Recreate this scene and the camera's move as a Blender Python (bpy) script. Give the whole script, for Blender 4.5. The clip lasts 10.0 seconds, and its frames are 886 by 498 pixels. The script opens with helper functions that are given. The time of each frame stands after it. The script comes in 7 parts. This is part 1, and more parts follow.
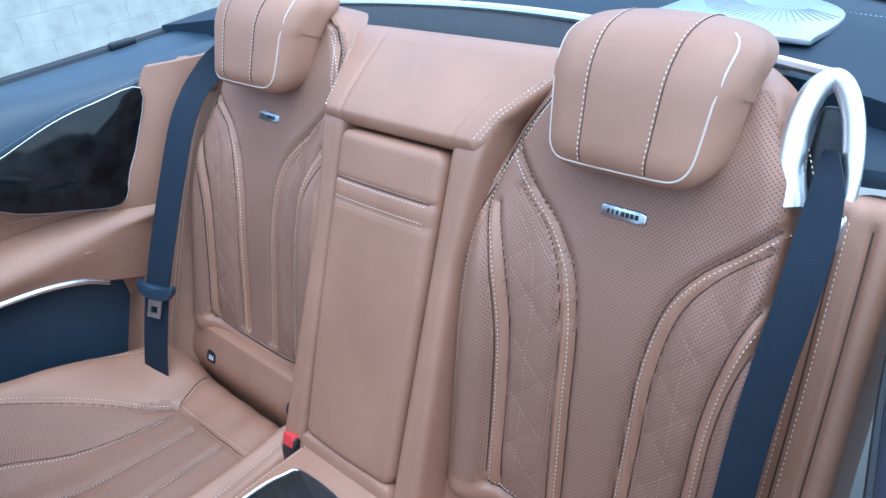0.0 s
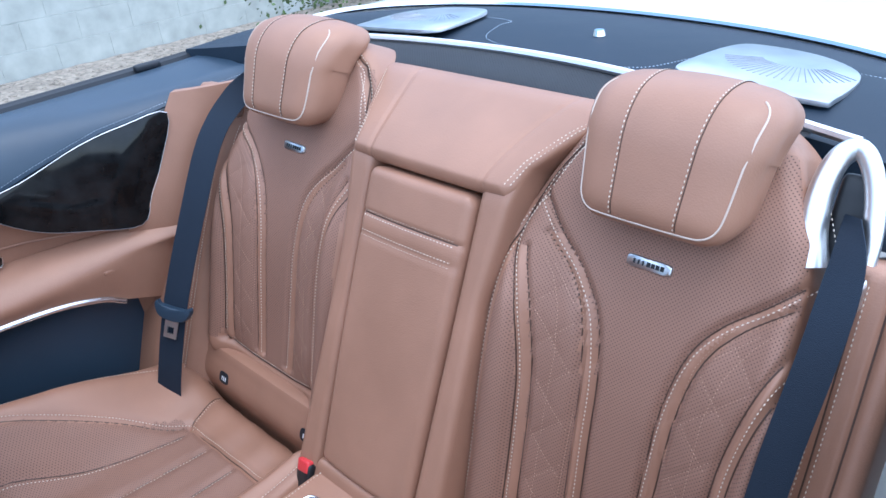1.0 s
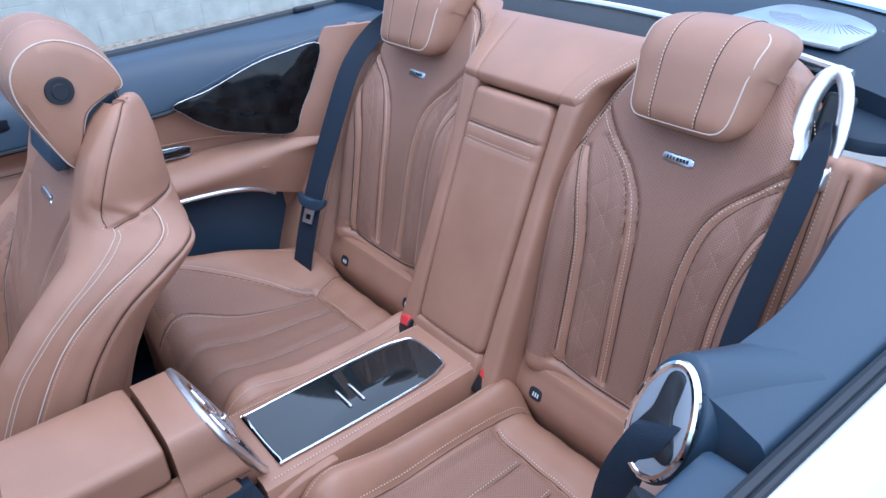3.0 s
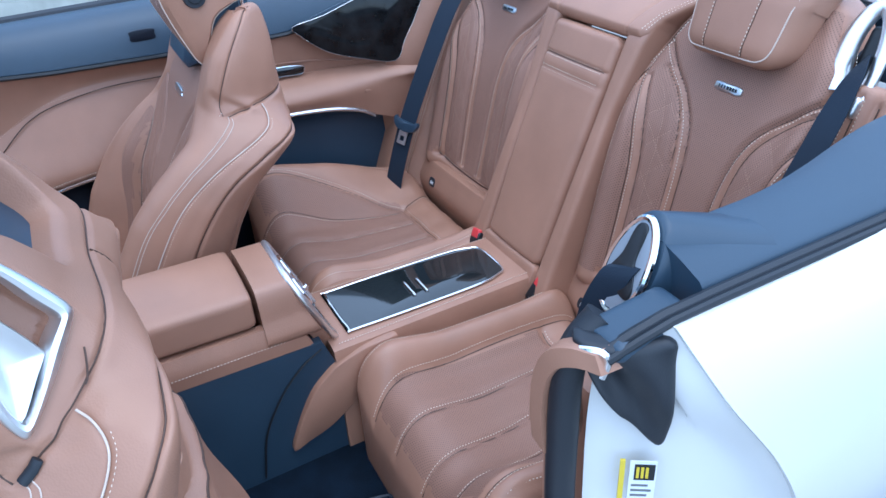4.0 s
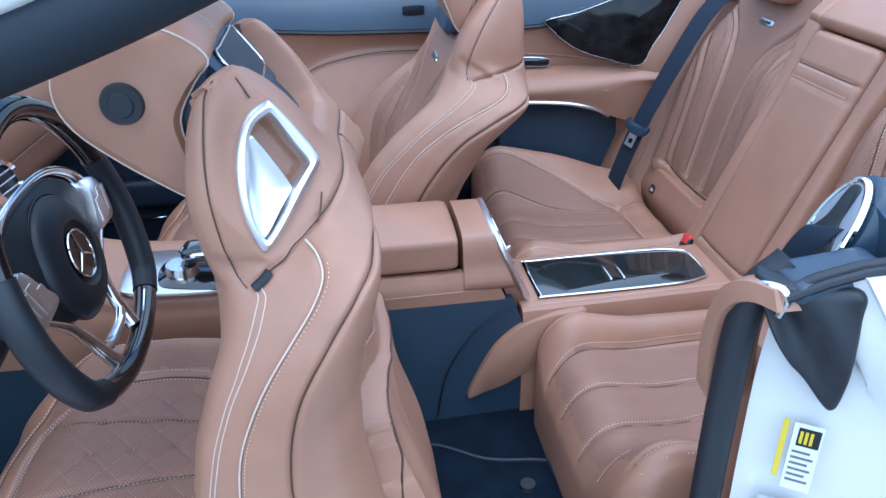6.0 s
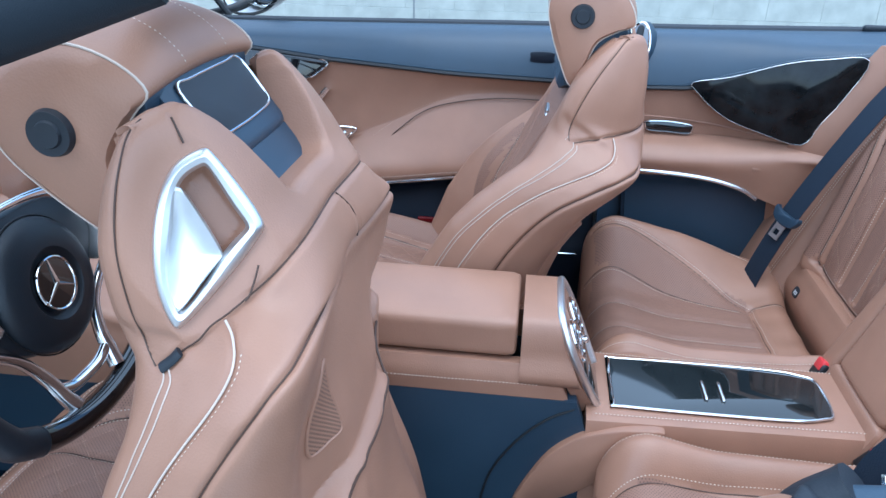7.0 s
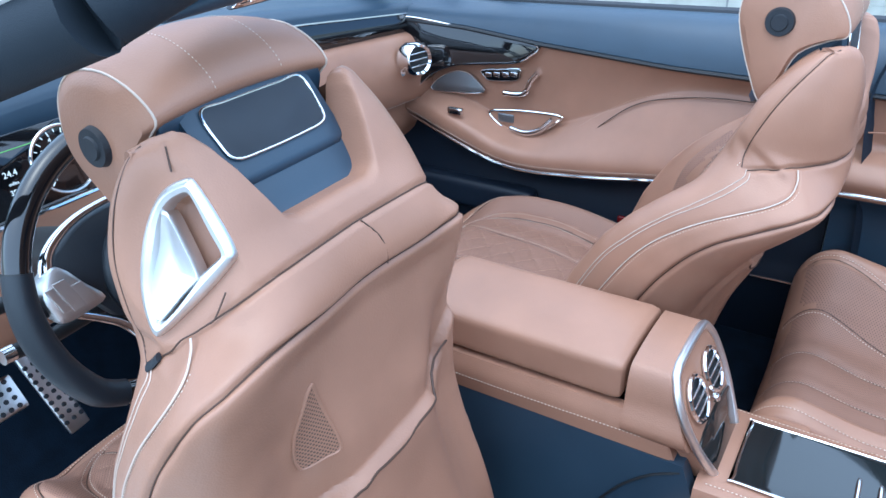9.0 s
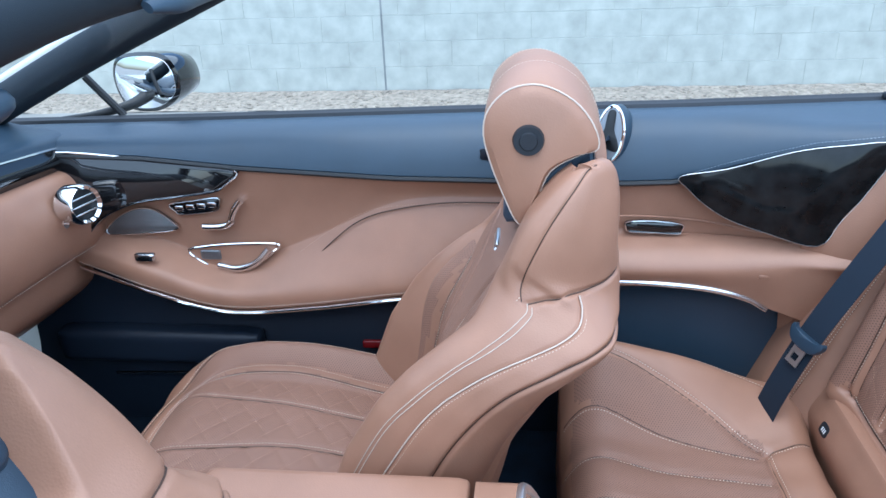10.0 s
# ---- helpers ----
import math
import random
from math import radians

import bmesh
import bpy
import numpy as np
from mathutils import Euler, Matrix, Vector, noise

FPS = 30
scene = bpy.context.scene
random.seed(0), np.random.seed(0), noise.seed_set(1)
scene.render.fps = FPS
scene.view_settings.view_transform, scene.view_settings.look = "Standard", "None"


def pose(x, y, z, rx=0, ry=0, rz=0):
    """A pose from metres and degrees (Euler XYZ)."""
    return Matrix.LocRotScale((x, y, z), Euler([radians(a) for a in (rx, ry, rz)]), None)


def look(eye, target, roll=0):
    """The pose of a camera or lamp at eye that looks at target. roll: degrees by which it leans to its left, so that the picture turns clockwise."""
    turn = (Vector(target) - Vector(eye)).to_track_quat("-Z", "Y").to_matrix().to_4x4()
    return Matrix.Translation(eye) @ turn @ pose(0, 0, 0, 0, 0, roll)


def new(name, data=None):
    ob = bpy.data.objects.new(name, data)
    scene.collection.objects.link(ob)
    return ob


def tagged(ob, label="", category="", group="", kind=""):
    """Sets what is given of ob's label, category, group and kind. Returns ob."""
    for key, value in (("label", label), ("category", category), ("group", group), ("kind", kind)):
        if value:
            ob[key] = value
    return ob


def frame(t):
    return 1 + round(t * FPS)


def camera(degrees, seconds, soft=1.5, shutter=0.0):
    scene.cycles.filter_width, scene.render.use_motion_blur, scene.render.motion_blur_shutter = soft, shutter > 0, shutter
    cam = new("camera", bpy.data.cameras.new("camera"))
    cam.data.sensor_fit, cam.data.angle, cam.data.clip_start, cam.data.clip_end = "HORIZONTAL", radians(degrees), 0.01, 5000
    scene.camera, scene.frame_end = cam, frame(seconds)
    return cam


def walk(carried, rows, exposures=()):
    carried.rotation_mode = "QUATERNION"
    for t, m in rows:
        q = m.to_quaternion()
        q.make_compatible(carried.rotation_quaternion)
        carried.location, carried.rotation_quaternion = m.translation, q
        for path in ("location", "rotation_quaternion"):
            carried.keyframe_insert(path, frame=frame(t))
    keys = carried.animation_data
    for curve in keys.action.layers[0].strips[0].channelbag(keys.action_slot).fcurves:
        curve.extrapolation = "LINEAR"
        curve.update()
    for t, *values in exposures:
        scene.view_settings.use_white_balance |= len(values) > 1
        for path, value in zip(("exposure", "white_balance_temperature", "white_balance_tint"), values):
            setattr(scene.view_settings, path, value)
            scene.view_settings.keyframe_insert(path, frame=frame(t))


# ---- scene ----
from mathutils.bvhtree import BVHTree

cam = camera(61.5, 10.0)
PATH = [
    (0, (0.772, 0.303, 1.353), (-0.48, 1.506, 0.36), -6.9),
    (0.5, (0.73, 0.327, 1.366), (-0.492, 1.56, 0.373), -5.5),
    (1, (0.741, 0.261, 1.406), (-0.496, 1.501, 0.44), -4.3),
    (1.5, (0.784, 0.186, 1.423), (-0.467, 1.424, 0.473), -3.4),
    (2, (0.854, 0.1, 1.428), (-0.427, 1.305, 0.475), -3.2),
    (3.3, (1.099, -0.005, 1.431), (-0.341, 0.947, 0.421), -3.6),
    (3.5, (1.148, -0.01, 1.423), (-0.325, 0.878, 0.402), -3.5),
    (4, (1.26, -0.021, 1.401), (-0.27, 0.728, 0.354), -3.6),
    (4.5, (1.335, -0.057, 1.385), (-0.244, 0.569, 0.33), -3.5),
    (5, (1.373, -0.073, 1.359), (-0.256, 0.434, 0.315), -2.9),
    (5.2, (1.397, -0.088, 1.354), (-0.253, 0.368, 0.32), -2.7),
    (6.3, (1.376, 0.003, 1.296), (-0.407, 0.124, 0.4), -0.5),
    (6.5, (1.327, 0.053, 1.289), (-0.475, 0.087, 0.421), 0.1),
    (7, (1.196, 0.156, 1.286), (-0.6, -0.062, 0.433), 1.2),
    (7.5, (1.138, 0.191, 1.297), (-0.556, -0.317, 0.363), 1.5),
    (8, (1.108, 0.323, 1.343), (-0.445, -0.472, 0.366), 1.5),
    (8.5, (1.087, 0.433, 1.351), (-0.353, -0.534, 0.357), -0.1),
    (9, (1.017, 0.424, 1.351), (-0.459, -0.531, 0.398), -2.1),
    (9.5, (0.871, 0.319, 1.367), (-0.82, -0.317, 0.509), -2.6),
    (10, (0.753, 0.229, 1.393), (-1.053, 0.011, 0.562), -2.3),
]
walk(cam, [(t, look(eye, target, roll)) for t, eye, target, roll in PATH], [(0, 1.14, 4780, -4), (0.5, 1.14, 4780, -4), (1.0, 1.02, 5200, 5), (1.5, 0.94, 5380, 11), (2.2, 0.93, 5400, 14), (3.5, 0.89, 4830, 2), (4.5, 0.90, 4850, 3), (5.2, 0.98, 4880, 2), (6.5, 0.96, 4870, 2), (7.5, 1.18, 4960, -6), (8.5, 1.36, 4990, -4), (9.3, 1.17, 4990, -1), (10, 1.12, 5120, -1)])

# ---- light and sky ----
world = bpy.data.worlds.new("sky")
scene.world = world
world.use_nodes = True
wn = world.node_tree
sky = wn.nodes.new("ShaderNodeTexSky")
sky.sky_type = "NISHITA"
sky.sun_disc = False
sky.sun_elevation = radians(75)
sky.sun_rotation = radians(90)
sky.air_density, sky.dust_density, sky.ozone_density = 1.0, 2.5, 1.5
wn.links.new(sky.outputs[0], wn.nodes["Background"].inputs[0])
wn.nodes["Background"].inputs[1].default_value = 0.15
sun = new("sun", bpy.data.lights.new("sun", "SUN"))
sun.data.energy, sun.data.angle, sun.data.color = 2.15, radians(150), (1.0, 0.97, 0.94)
sun.matrix_world = look((1.2, 0.1, 5.0), (0, 0.1, 0.5))


# ---- materials ----
def nodes_of(name):
    m = bpy.data.materials.new(name)
    m.use_nodes = True
    return m, m.node_tree.nodes, m.node_tree.links, m.node_tree.nodes["Principled BSDF"]


def ramp(n, l, fac, stops):
    r = n.new("ShaderNodeValToRGB")
    e = r.color_ramp.elements
    while len(e) < len(stops):
        e.new(0.5)
    for k, (p, c) in enumerate(stops):
        e[k].position, e[k].color = p, (*c, 1)
    l.new(fac, r.inputs[0])
    return r.outputs[0]


def shade(c, k):
    return tuple(min(1.0, v * k) for v in c)


def surface(name, colour, rough, metal=0.0, grain=0.0, grain_scale=400.0, vary=0.12, coat=0.0, blotch=6.0, dots=None, spec=0.5, axes=(0, 1), placed=False):
    """A paint, leather, cloth or metal: two scales of colour change, fine relief; dots: (pitch, radius) of perforation."""
    m, n, l, b = nodes_of(name)
    tc = n.new("ShaderNodeTexCoord")
    # pieces of one wall share its pattern, so that no two look alike
    spot = n.new("ShaderNodeNewGeometry").outputs["Position"] if placed else tc.outputs["Object"]
    big = n.new("ShaderNodeTexNoise")
    big.inputs["Scale"].default_value, big.inputs["Detail"].default_value = blotch, 5
    l.new(spot, big.inputs["Vector"])
    col = ramp(n, l, big.outputs["Fac"], [(0.3, shade(colour, 1 - vary)), (0.7, shade(colour, 1 + vary))])
    b.inputs["Roughness"].default_value, b.inputs["Metallic"].default_value = rough, metal
    b.inputs["Specular IOR Level"].default_value = spec
    b.inputs["Coat Weight"].default_value = coat
    b.inputs["Coat Roughness"].default_value = 0.05
    rr = n.new("ShaderNodeMapRange")
    rr.inputs["To Min"].default_value, rr.inputs["To Max"].default_value = rough * 0.85, min(1, rough * 1.15)
    l.new(big.outputs["Fac"], rr.inputs["Value"])
    l.new(rr.outputs[0], b.inputs["Roughness"])
    height = None
    if grain:
        fine = n.new("ShaderNodeTexVoronoi")
        fine.inputs["Scale"].default_value = grain_scale
        l.new(spot, fine.inputs["Vector"])
        height = fine.outputs["Distance"]
        bump = n.new("ShaderNodeBump")
        bump.inputs["Strength"].default_value, bump.inputs["Distance"].default_value = grain, 0.0006
        l.new(height, bump.inputs["Height"])
        l.new(bump.outputs[0], b.inputs["Normal"])
    if dots:
        pitch, radius = dots
        sep = n.new("ShaderNodeSeparateXYZ")
        l.new(tc.outputs["Object"], sep.inputs[0])

        def op(kind, a, c=None):
            q = n.new("ShaderNodeMath")
            q.operation = kind
            for k, v in enumerate((a, c)):
                if v is None:
                    continue
                if isinstance(v, (int, float)):
                    q.inputs[k].default_value = v
                else:
                    l.new(v, q.inputs[k])
            return q.outputs[0]

        u, v = op("DIVIDE", sep.outputs[axes[0]], pitch), op("DIVIDE", sep.outputs[axes[1]], pitch)
        p, q = op("ADD", u, v), op("SUBTRACT", u, v)
        fp = op("SUBTRACT", op("FRACT", p), 0.5)
        fq = op("SUBTRACT", op("FRACT", q), 0.5)
        dist = op("SQRT", op("ADD", op("MULTIPLY", fp, fp), op("MULTIPLY", fq, fq)))
        hole = n.new("ShaderNodeMapRange")
        hole.inputs["From Min"].default_value, hole.inputs["From Max"].default_value = radius * 0.7, radius * 1.2
        l.new(dist, hole.inputs["Value"])
        mix = n.new("ShaderNodeMix")
        mix.data_type = "RGBA"
        l.new(hole.outputs[0], mix.inputs["Factor"])
        mix.inputs["A"].default_value = (*shade(colour, 0.27), 1)
        l.new(col, mix.inputs["B"])
        col = mix.outputs["Result"]
        bump = n.new("ShaderNodeBump")
        bump.inputs["Strength"].default_value, bump.inputs["Distance"].default_value = 0.6, 0.0012
        l.new(hole.outputs[0], bump.inputs["Height"])
        l.new(bump.outputs[0], b.inputs["Normal"])
    l.new(col, b.inputs["Base Color"])
    return m


BROWN = (0.322, 0.171, 0.109)
DUSK = (0.276, 0.152, 0.105)
leather = surface("brown_leather", BROWN, 0.42, grain=0.3, grain_scale=420, vary=0.09, blotch=9, spec=0.45)
perforated = surface("perforated_brown_leather", DUSK, 0.5, vary=0.05, dots=(0.0056, 0.19), blotch=9, spec=0.3)
grille_brown = surface("punched_brown_leather", BROWN, 0.5, vary=0.05, dots=(0.0056, 0.33), axes=(0, 2))
# leather darkened to the shade that lies in seams and gaps
seam_shade_mat = surface("seam_shade_brown", shade(BROWN, 0.20), 0.6, vary=0.05)
thread = surface("cream_thread", (0.72, 0.62, 0.50), 0.7, vary=0.1, blotch=300)
tan_thread = surface("tan_thread", (0.52, 0.33, 0.22), 0.7, vary=0.1, blotch=300)
blue_thread = surface("blue_thread", (0.45, 0.52, 0.60), 0.7, vary=0.1, blotch=300)
piping_mat = surface("cream_piping", (0.56, 0.46, 0.38), 0.5, vary=0.05, blotch=60)
navy = surface("navy_leather", (0.026, 0.046, 0.072), 0.42, grain=0.2, grain_scale=800, vary=0.08, blotch=8)
black_leather = surface("black_leather", (0.011, 0.015, 0.021), 0.45, grain=0.25, grain_scale=700, vary=0.1, blotch=8)
lining = surface("dark_lining", (0.015, 0.021, 0.029), 0.65, grain=0.3, grain_scale=900, vary=0.08, spec=0.25)
deck_cloth = surface("navy_deck_leather", (0.015, 0.026, 0.042), 0.58, grain=0.3, grain_scale=800, vary=0.1, blotch=8, spec=0.3)
navy_plastic = surface("navy_plastic", (0.008, 0.014, 0.026), 0.5, grain=0.1, grain_scale=900, vary=0.08)
carpet = surface("navy_carpet", (0.006, 0.011, 0.020), 0.95, grain=0.9, grain_scale=350, vary=0.3, blotch=20, spec=0.08)
plate_mat = surface("satin_plate", (0.80, 0.80, 0.80), 0.38, metal=1.0, vary=0.04, blotch=40)
belt_cloth = surface("black_webbing", (0.014, 0.022, 0.036), 0.7, grain=0.6, grain_scale=900, vary=0.1, spec=0.25)
chrome = surface("satin_chrome", (0.78, 0.79, 0.80), 0.16, metal=1.0, vary=0.03, blotch=20)
alu = surface("brushed_aluminium", (0.62, 0.63, 0.64), 0.30, metal=1.0, vary=0.05, blotch=40)
bright = surface("polished_chrome", (0.85, 0.86, 0.87), 0.06, metal=1.0, vary=0.02)
black_gloss = surface("black_lacquer", (0.006, 0.006, 0.007), 0.04, vary=0.1, coat=0.6)
black = surface("black_plastic", (0.012, 0.013, 0.015), 0.45, grain=0.15, grain_scale=900)
rubber = surface("black_rubber", (0.012, 0.015, 0.021), 0.55, grain=0.2, grain_scale=500, vary=0.2)
red = surface("red_plastic", (0.62, 0.045, 0.05), 0.35, vary=0.05)
white_paint = surface("white_paint", (0.68, 0.672, 0.65), 0.22, coat=0.8, vary=0.015, blotch=3)
dark_glass = surface("tinted_glass", (0.010, 0.011, 0.012), 0.10, vary=0.6, blotch=22, spec=0.28)
smoked = surface("smoked_glass", (0.012, 0.015, 0.016), 0.05, vary=0.2, coat=0.5)
mesh_mat = surface("black_mesh", (0.012, 0.014, 0.018), 0.6, vary=0.1, dots=(0.006, 0.3))
grille_mat = surface("speaker_mesh", (0.30, 0.31, 0.33), 0.35, metal=0.8, vary=0.05, dots=(0.0024, 0.28))
screen_mat = surface("dark_speaker_cloth", (0.022, 0.026, 0.034), 0.6, grain=0.4, grain_scale=1200, vary=0.15, blotch=25)
# paler than asphalt, so that the yard bounces light into the shadows
asphalt = surface("pale_bounce_ground", (0.24, 0.235, 0.22), 0.9, grain=0.9, grain_scale=120, vary=0.25, blotch=1.2)
block_mat = surface("concrete_block", (0.390, 0.402, 0.362), 0.85, grain=0.8, grain_scale=130, vary=0.16, blotch=7.0, placed=True)
mortar = surface("mortar", (0.50, 0.52, 0.49), 0.95, grain=0.5, grain_scale=200, vary=0.1)
gravel_mat = surface("gravel", (0.30, 0.26, 0.21), 0.95, grain=0.8, grain_scale=90, vary=0.35, blotch=25)
leaf_mat = surface("leaf", (0.07, 0.11, 0.03), 0.6, vary=0.4, blotch=8)
bezel_mat = surface("grey_bezel", (0.26, 0.28, 0.31), 0.45, metal=0.2, vary=0.05)
frosted = surface("frosted_grille", (0.50, 0.52, 0.55), 0.30, metal=0.9, vary=0.22, blotch=10)
label_mat = surface("paper_label", (0.72, 0.73, 0.74), 0.5, vary=0.02)
yellow_mat = surface("yellow_print", (0.65, 0.50, 0.03), 0.5, vary=0.05)


# ---- mesh helpers ----
def thing(name, place, label, category, group="", kind=""):
    e = new(name)
    e.empty_display_size = 0.05
    e.matrix_basis = Matrix.Translation(place)
    return tagged(e, label, category, group, kind)


def part(name, bm, material, parent=None, label="", m=None, smooth=True, edge=None, where=None):
    """Links a bmesh as one mesh under its thing; edge: the material of the faces that stand steep to the cushion."""
    me = bpy.data.meshes.new(name)
    bmesh.ops.recalc_face_normals(bm, faces=bm.faces)
    if edge is not None:
        for f in bm.faces:
            f.material_index = 1 if abs(f.normal.z) < 0.5 or (where and not where(f.calc_center_median())) else 0
    bm.to_mesh(me)
    bm.free()
    if smooth:
        for f in me.polygons:
            f.use_smooth = True
        me.set_sharp_from_angle(angle=radians(40))
    me.materials.append(material)
    if edge is not None:
        me.materials.append(edge)
    ob = new(name, me)
    if m is not None:
        ob.matrix_basis = m
    if parent is not None:
        ob.parent = parent
        up = parent
        inv = Matrix()
        while up is not None:
            inv = inv @ (up.matrix_basis.inverted() if up.parent is None else (up.matrix_parent_inverse @ up.matrix_basis).inverted())
            up = up.parent
        ob.matrix_parent_inverse = inv
    if label:
        ob["label"] = label
    if "stitching" in name or name == "quilting":
        ob["kind"] = "stuff"
    return ob


def solo(name, bm, material, label, category, m=None, group="", kind="", smooth=True):
    return tagged(part(name, bm, material, None, "", m, smooth), label, category, group, kind)


def smooth_path(pts, n=8, closed=False):
    """Catmull-Rom through the points."""
    p = [Vector(q) for q in pts]
    k = len(p)
    out = []
    for i in range(k if closed else k - 1):
        a = p[(i - 1) % k] if closed or i > 0 else 2 * p[0] - p[1]
        b, c = p[i], p[(i + 1) % k]
        d = p[(i + 2) % k] if closed or i + 2 < k else 2 * p[-1] - p[-2]
        for j in range(n):
            t = j / n
            out.append(0.5 * (2 * b + (c - a) * t + (2 * a - 5 * b + 4 * c - d) * t * t + (3 * b - a - 3 * c + d) * t ** 3))
    if not closed:
        out.append(p[-1])
    return out


def tube(bm, pts, radius, sides=8, closed=False, flat=1.0, up=None):
    """A round or flattened bar along the points."""
    pts = [Vector(q) for q in pts]
    k = len(pts)
    rings = []
    ref = Vector(up) if up else None
    for i in range(k):
        a = pts[(i - 1) % k] if closed or i else pts[0]
        c = pts[(i + 1) % k] if closed or i + 1 < k else pts[-1]
        t = (c - a).normalized()
        if ref is None:
            ref = t.orthogonal()
        x = (ref - t * ref.dot(t))
        if x.length < 1e-6:
            x = t.orthogonal()
        x.normalize()
        if not up:
            ref = x
        y = t.cross(x)
        r = radius[i] if isinstance(radius, (list, tuple)) else radius
        rings.append([bm.verts.new(pts[i] + (x * math.cos(w) * flat + y * math.sin(w)) * r) for w in (2 * math.pi * j / sides for j in range(sides))])
    for i in range(k if closed else k - 1):
        a, b = rings[i], rings[(i + 1) % k]
        for j in range(sides):
            bm.faces.new((a[j], a[(j + 1) % sides], b[(j + 1) % sides], b[j]))
    if not closed:
        bm.faces.new(rings[0])
        bm.faces.new(rings[-1][::-1])
    return bm


def resample(pts, step):
    pts = [Vector(p) for p in pts]
    out, acc = [pts[0]], 0.0
    for a, b in zip(pts, pts[1:]):
        d = (b - a).length
        while acc + d >= step and d > 1e-9:
            a = a + (b - a) * ((step - acc) / d)
            out.append(a)
            d = (b - a).length
            acc = 0.0
        acc += d
    return out


def stitch(bm, pts, normal=None, size=0.0042, gap=0.0022, r=0.00095):
    """Single thread stitches along a line, each a small spindle."""
    pts = resample(pts, size + gap)
    for a, b in zip(pts, pts[1:]):
        t = (b - a).normalized()
        x = t.orthogonal().normalized()
        y = t.cross(x)
        m = a + t * size / 2
        e0, e1 = bm.verts.new(a), bm.verts.new(a + t * size)
        ring = [bm.verts.new(m + (x * math.cos(w) + y * math.sin(w)) * r) for w in (0, math.pi / 2, math.pi, 3 * math.pi / 2)]
        for j in range(4):
            bm.faces.new((e0, ring[j], ring[(j + 1) % 4]))
            bm.faces.new((e1, ring[(j + 1) % 4], ring[j]))
    return bm


def grid(bm, rows, closed_v=False):
    vs = [[bm.verts.new(p) for p in row] for row in rows]
    nu = len(vs[0])
    for a, b in zip(vs, vs[1:]):
        for j in range(nu if closed_v else nu - 1):
            bm.faces.new((a[j], a[(j + 1) % nu], b[(j + 1) % nu], b[j]))
    return vs


def loft(bm, rings, caps=True):
    """Closed rings, one after the other, with end caps."""
    vs = grid(bm, rings, True)
    if caps:
        bm.faces.new(vs[0][::-1])
        bm.faces.new(vs[-1])
    return bm


def patch(bm, rows, nu=6, nv=6, thick=0.0, away=(0, 0, -1)):
    """A smooth sheet through a small net of control points, with a thickness."""
    fine = [smooth_path(r, nu) for r in rows]
    cols = [smooth_path([r[j] for r in fine], nv) for j in range(len(fine[0]))]
    net = [[cols[j][i] for j in range(len(cols))] for i in range(len(cols[0]))]
    front = grid(bm, net)
    if thick:
        off = Vector(away) * thick
        back = grid(bm, [[p + off for p in row] for row in net])
        edge = lambda g: [v for v in g[0]] + [r[-1] for r in g[1:]] + [v for v in g[-1][-2::-1]] + [r[0] for r in g[-2:0:-1]]
        a, b = edge(front), edge(back)
        for i in range(len(a)):
            j = (i + 1) % len(a)
            bm.faces.new((a[i], a[j], b[j], b[i]))
    return net


def rounded(p, a, r):
    q = Vector([max(-(s - r), min(s - r, v * s)) for v, s in zip(p, a)])
    n = Vector([v * s for v, s in zip(p, a)]) - q
    return q + n.normalized() * r if n.length > 1e-9 else q


def blob(bm, size, r, fn=None, n=10):
    """A box with all edges rounded, half sizes size, bent by fn."""
    verts = {}
    ticks = []
    for i in range(n + 1):
        t = -1 + 2 * i / n
        ticks.append(math.sin(t * math.pi / 2) * 0.5 + t * 0.5)

    def vert(p):
        key = tuple(round(c, 5) for c in p)
        if key not in verts:
            q = rounded(p, size, r)
            verts[key] = bm.verts.new(fn(q) if fn else q)
        return verts[key]

    for axis in range(3):
        for side in (-1, 1):
            def P(u, v):
                p = [0, 0, 0]
                p[axis], p[(axis + 1) % 3], p[(axis + 2) % 3] = side, u, v
                return vert(p)
            for i in range(n):
                for j in range(n):
                    f = [P(ticks[i], ticks[j]), P(ticks[i + 1], ticks[j]), P(ticks[i + 1], ticks[j + 1]), P(ticks[i], ticks[j + 1])]
                    bm.faces.new(f if side > 0 else f[::-1])
    return bm


def box(bm, lo, hi, bevel=0.0, segments=2):
    c = [(a + b) / 2 for a, b in zip(lo, hi)]
    s = [abs(b - a) / 2 for a, b in zip(lo, hi)]
    made = bmesh.ops.create_cube(bm, size=2.0, matrix=Matrix.Translation(c) @ Matrix.Diagonal((*s, 1)))
    if bevel:
        es = {e for v in made["verts"] for e in v.link_edges}
        bmesh.ops.bevel(bm, geom=list(es), offset=bevel, segments=segments, affect="EDGES", profile=0.5)
    return bm


def slab(bm, outline, m, thick, bevel=0.003):
    """A plate cut to an outline (x, y) in the plane of m, thick along its z, with a softened upper edge."""
    c = sum((Vector(p) for p in outline), Vector((0, 0))) / len(outline)
    levels = [(0.0, 0.0), (thick - bevel, 0.0), (thick - bevel * 0.3, bevel * 0.3), (thick, bevel)]
    rings = []
    for z, inset in levels:
        ring = []
        for p in outline:
            v = Vector(p) - c
            k = max(0.0, 1 - inset / max(v.length, 1e-6))
            ring.append(m @ Vector((c.x + v.x * k, c.y + v.y * k, z)))
        rings.append(ring)
    return loft(bm, rings)


def smooth2(pts, n=8, closed=True):
    return [(p.x, p.y) for p in smooth_path([(x, y, 0) for x, y in pts], n, closed)]


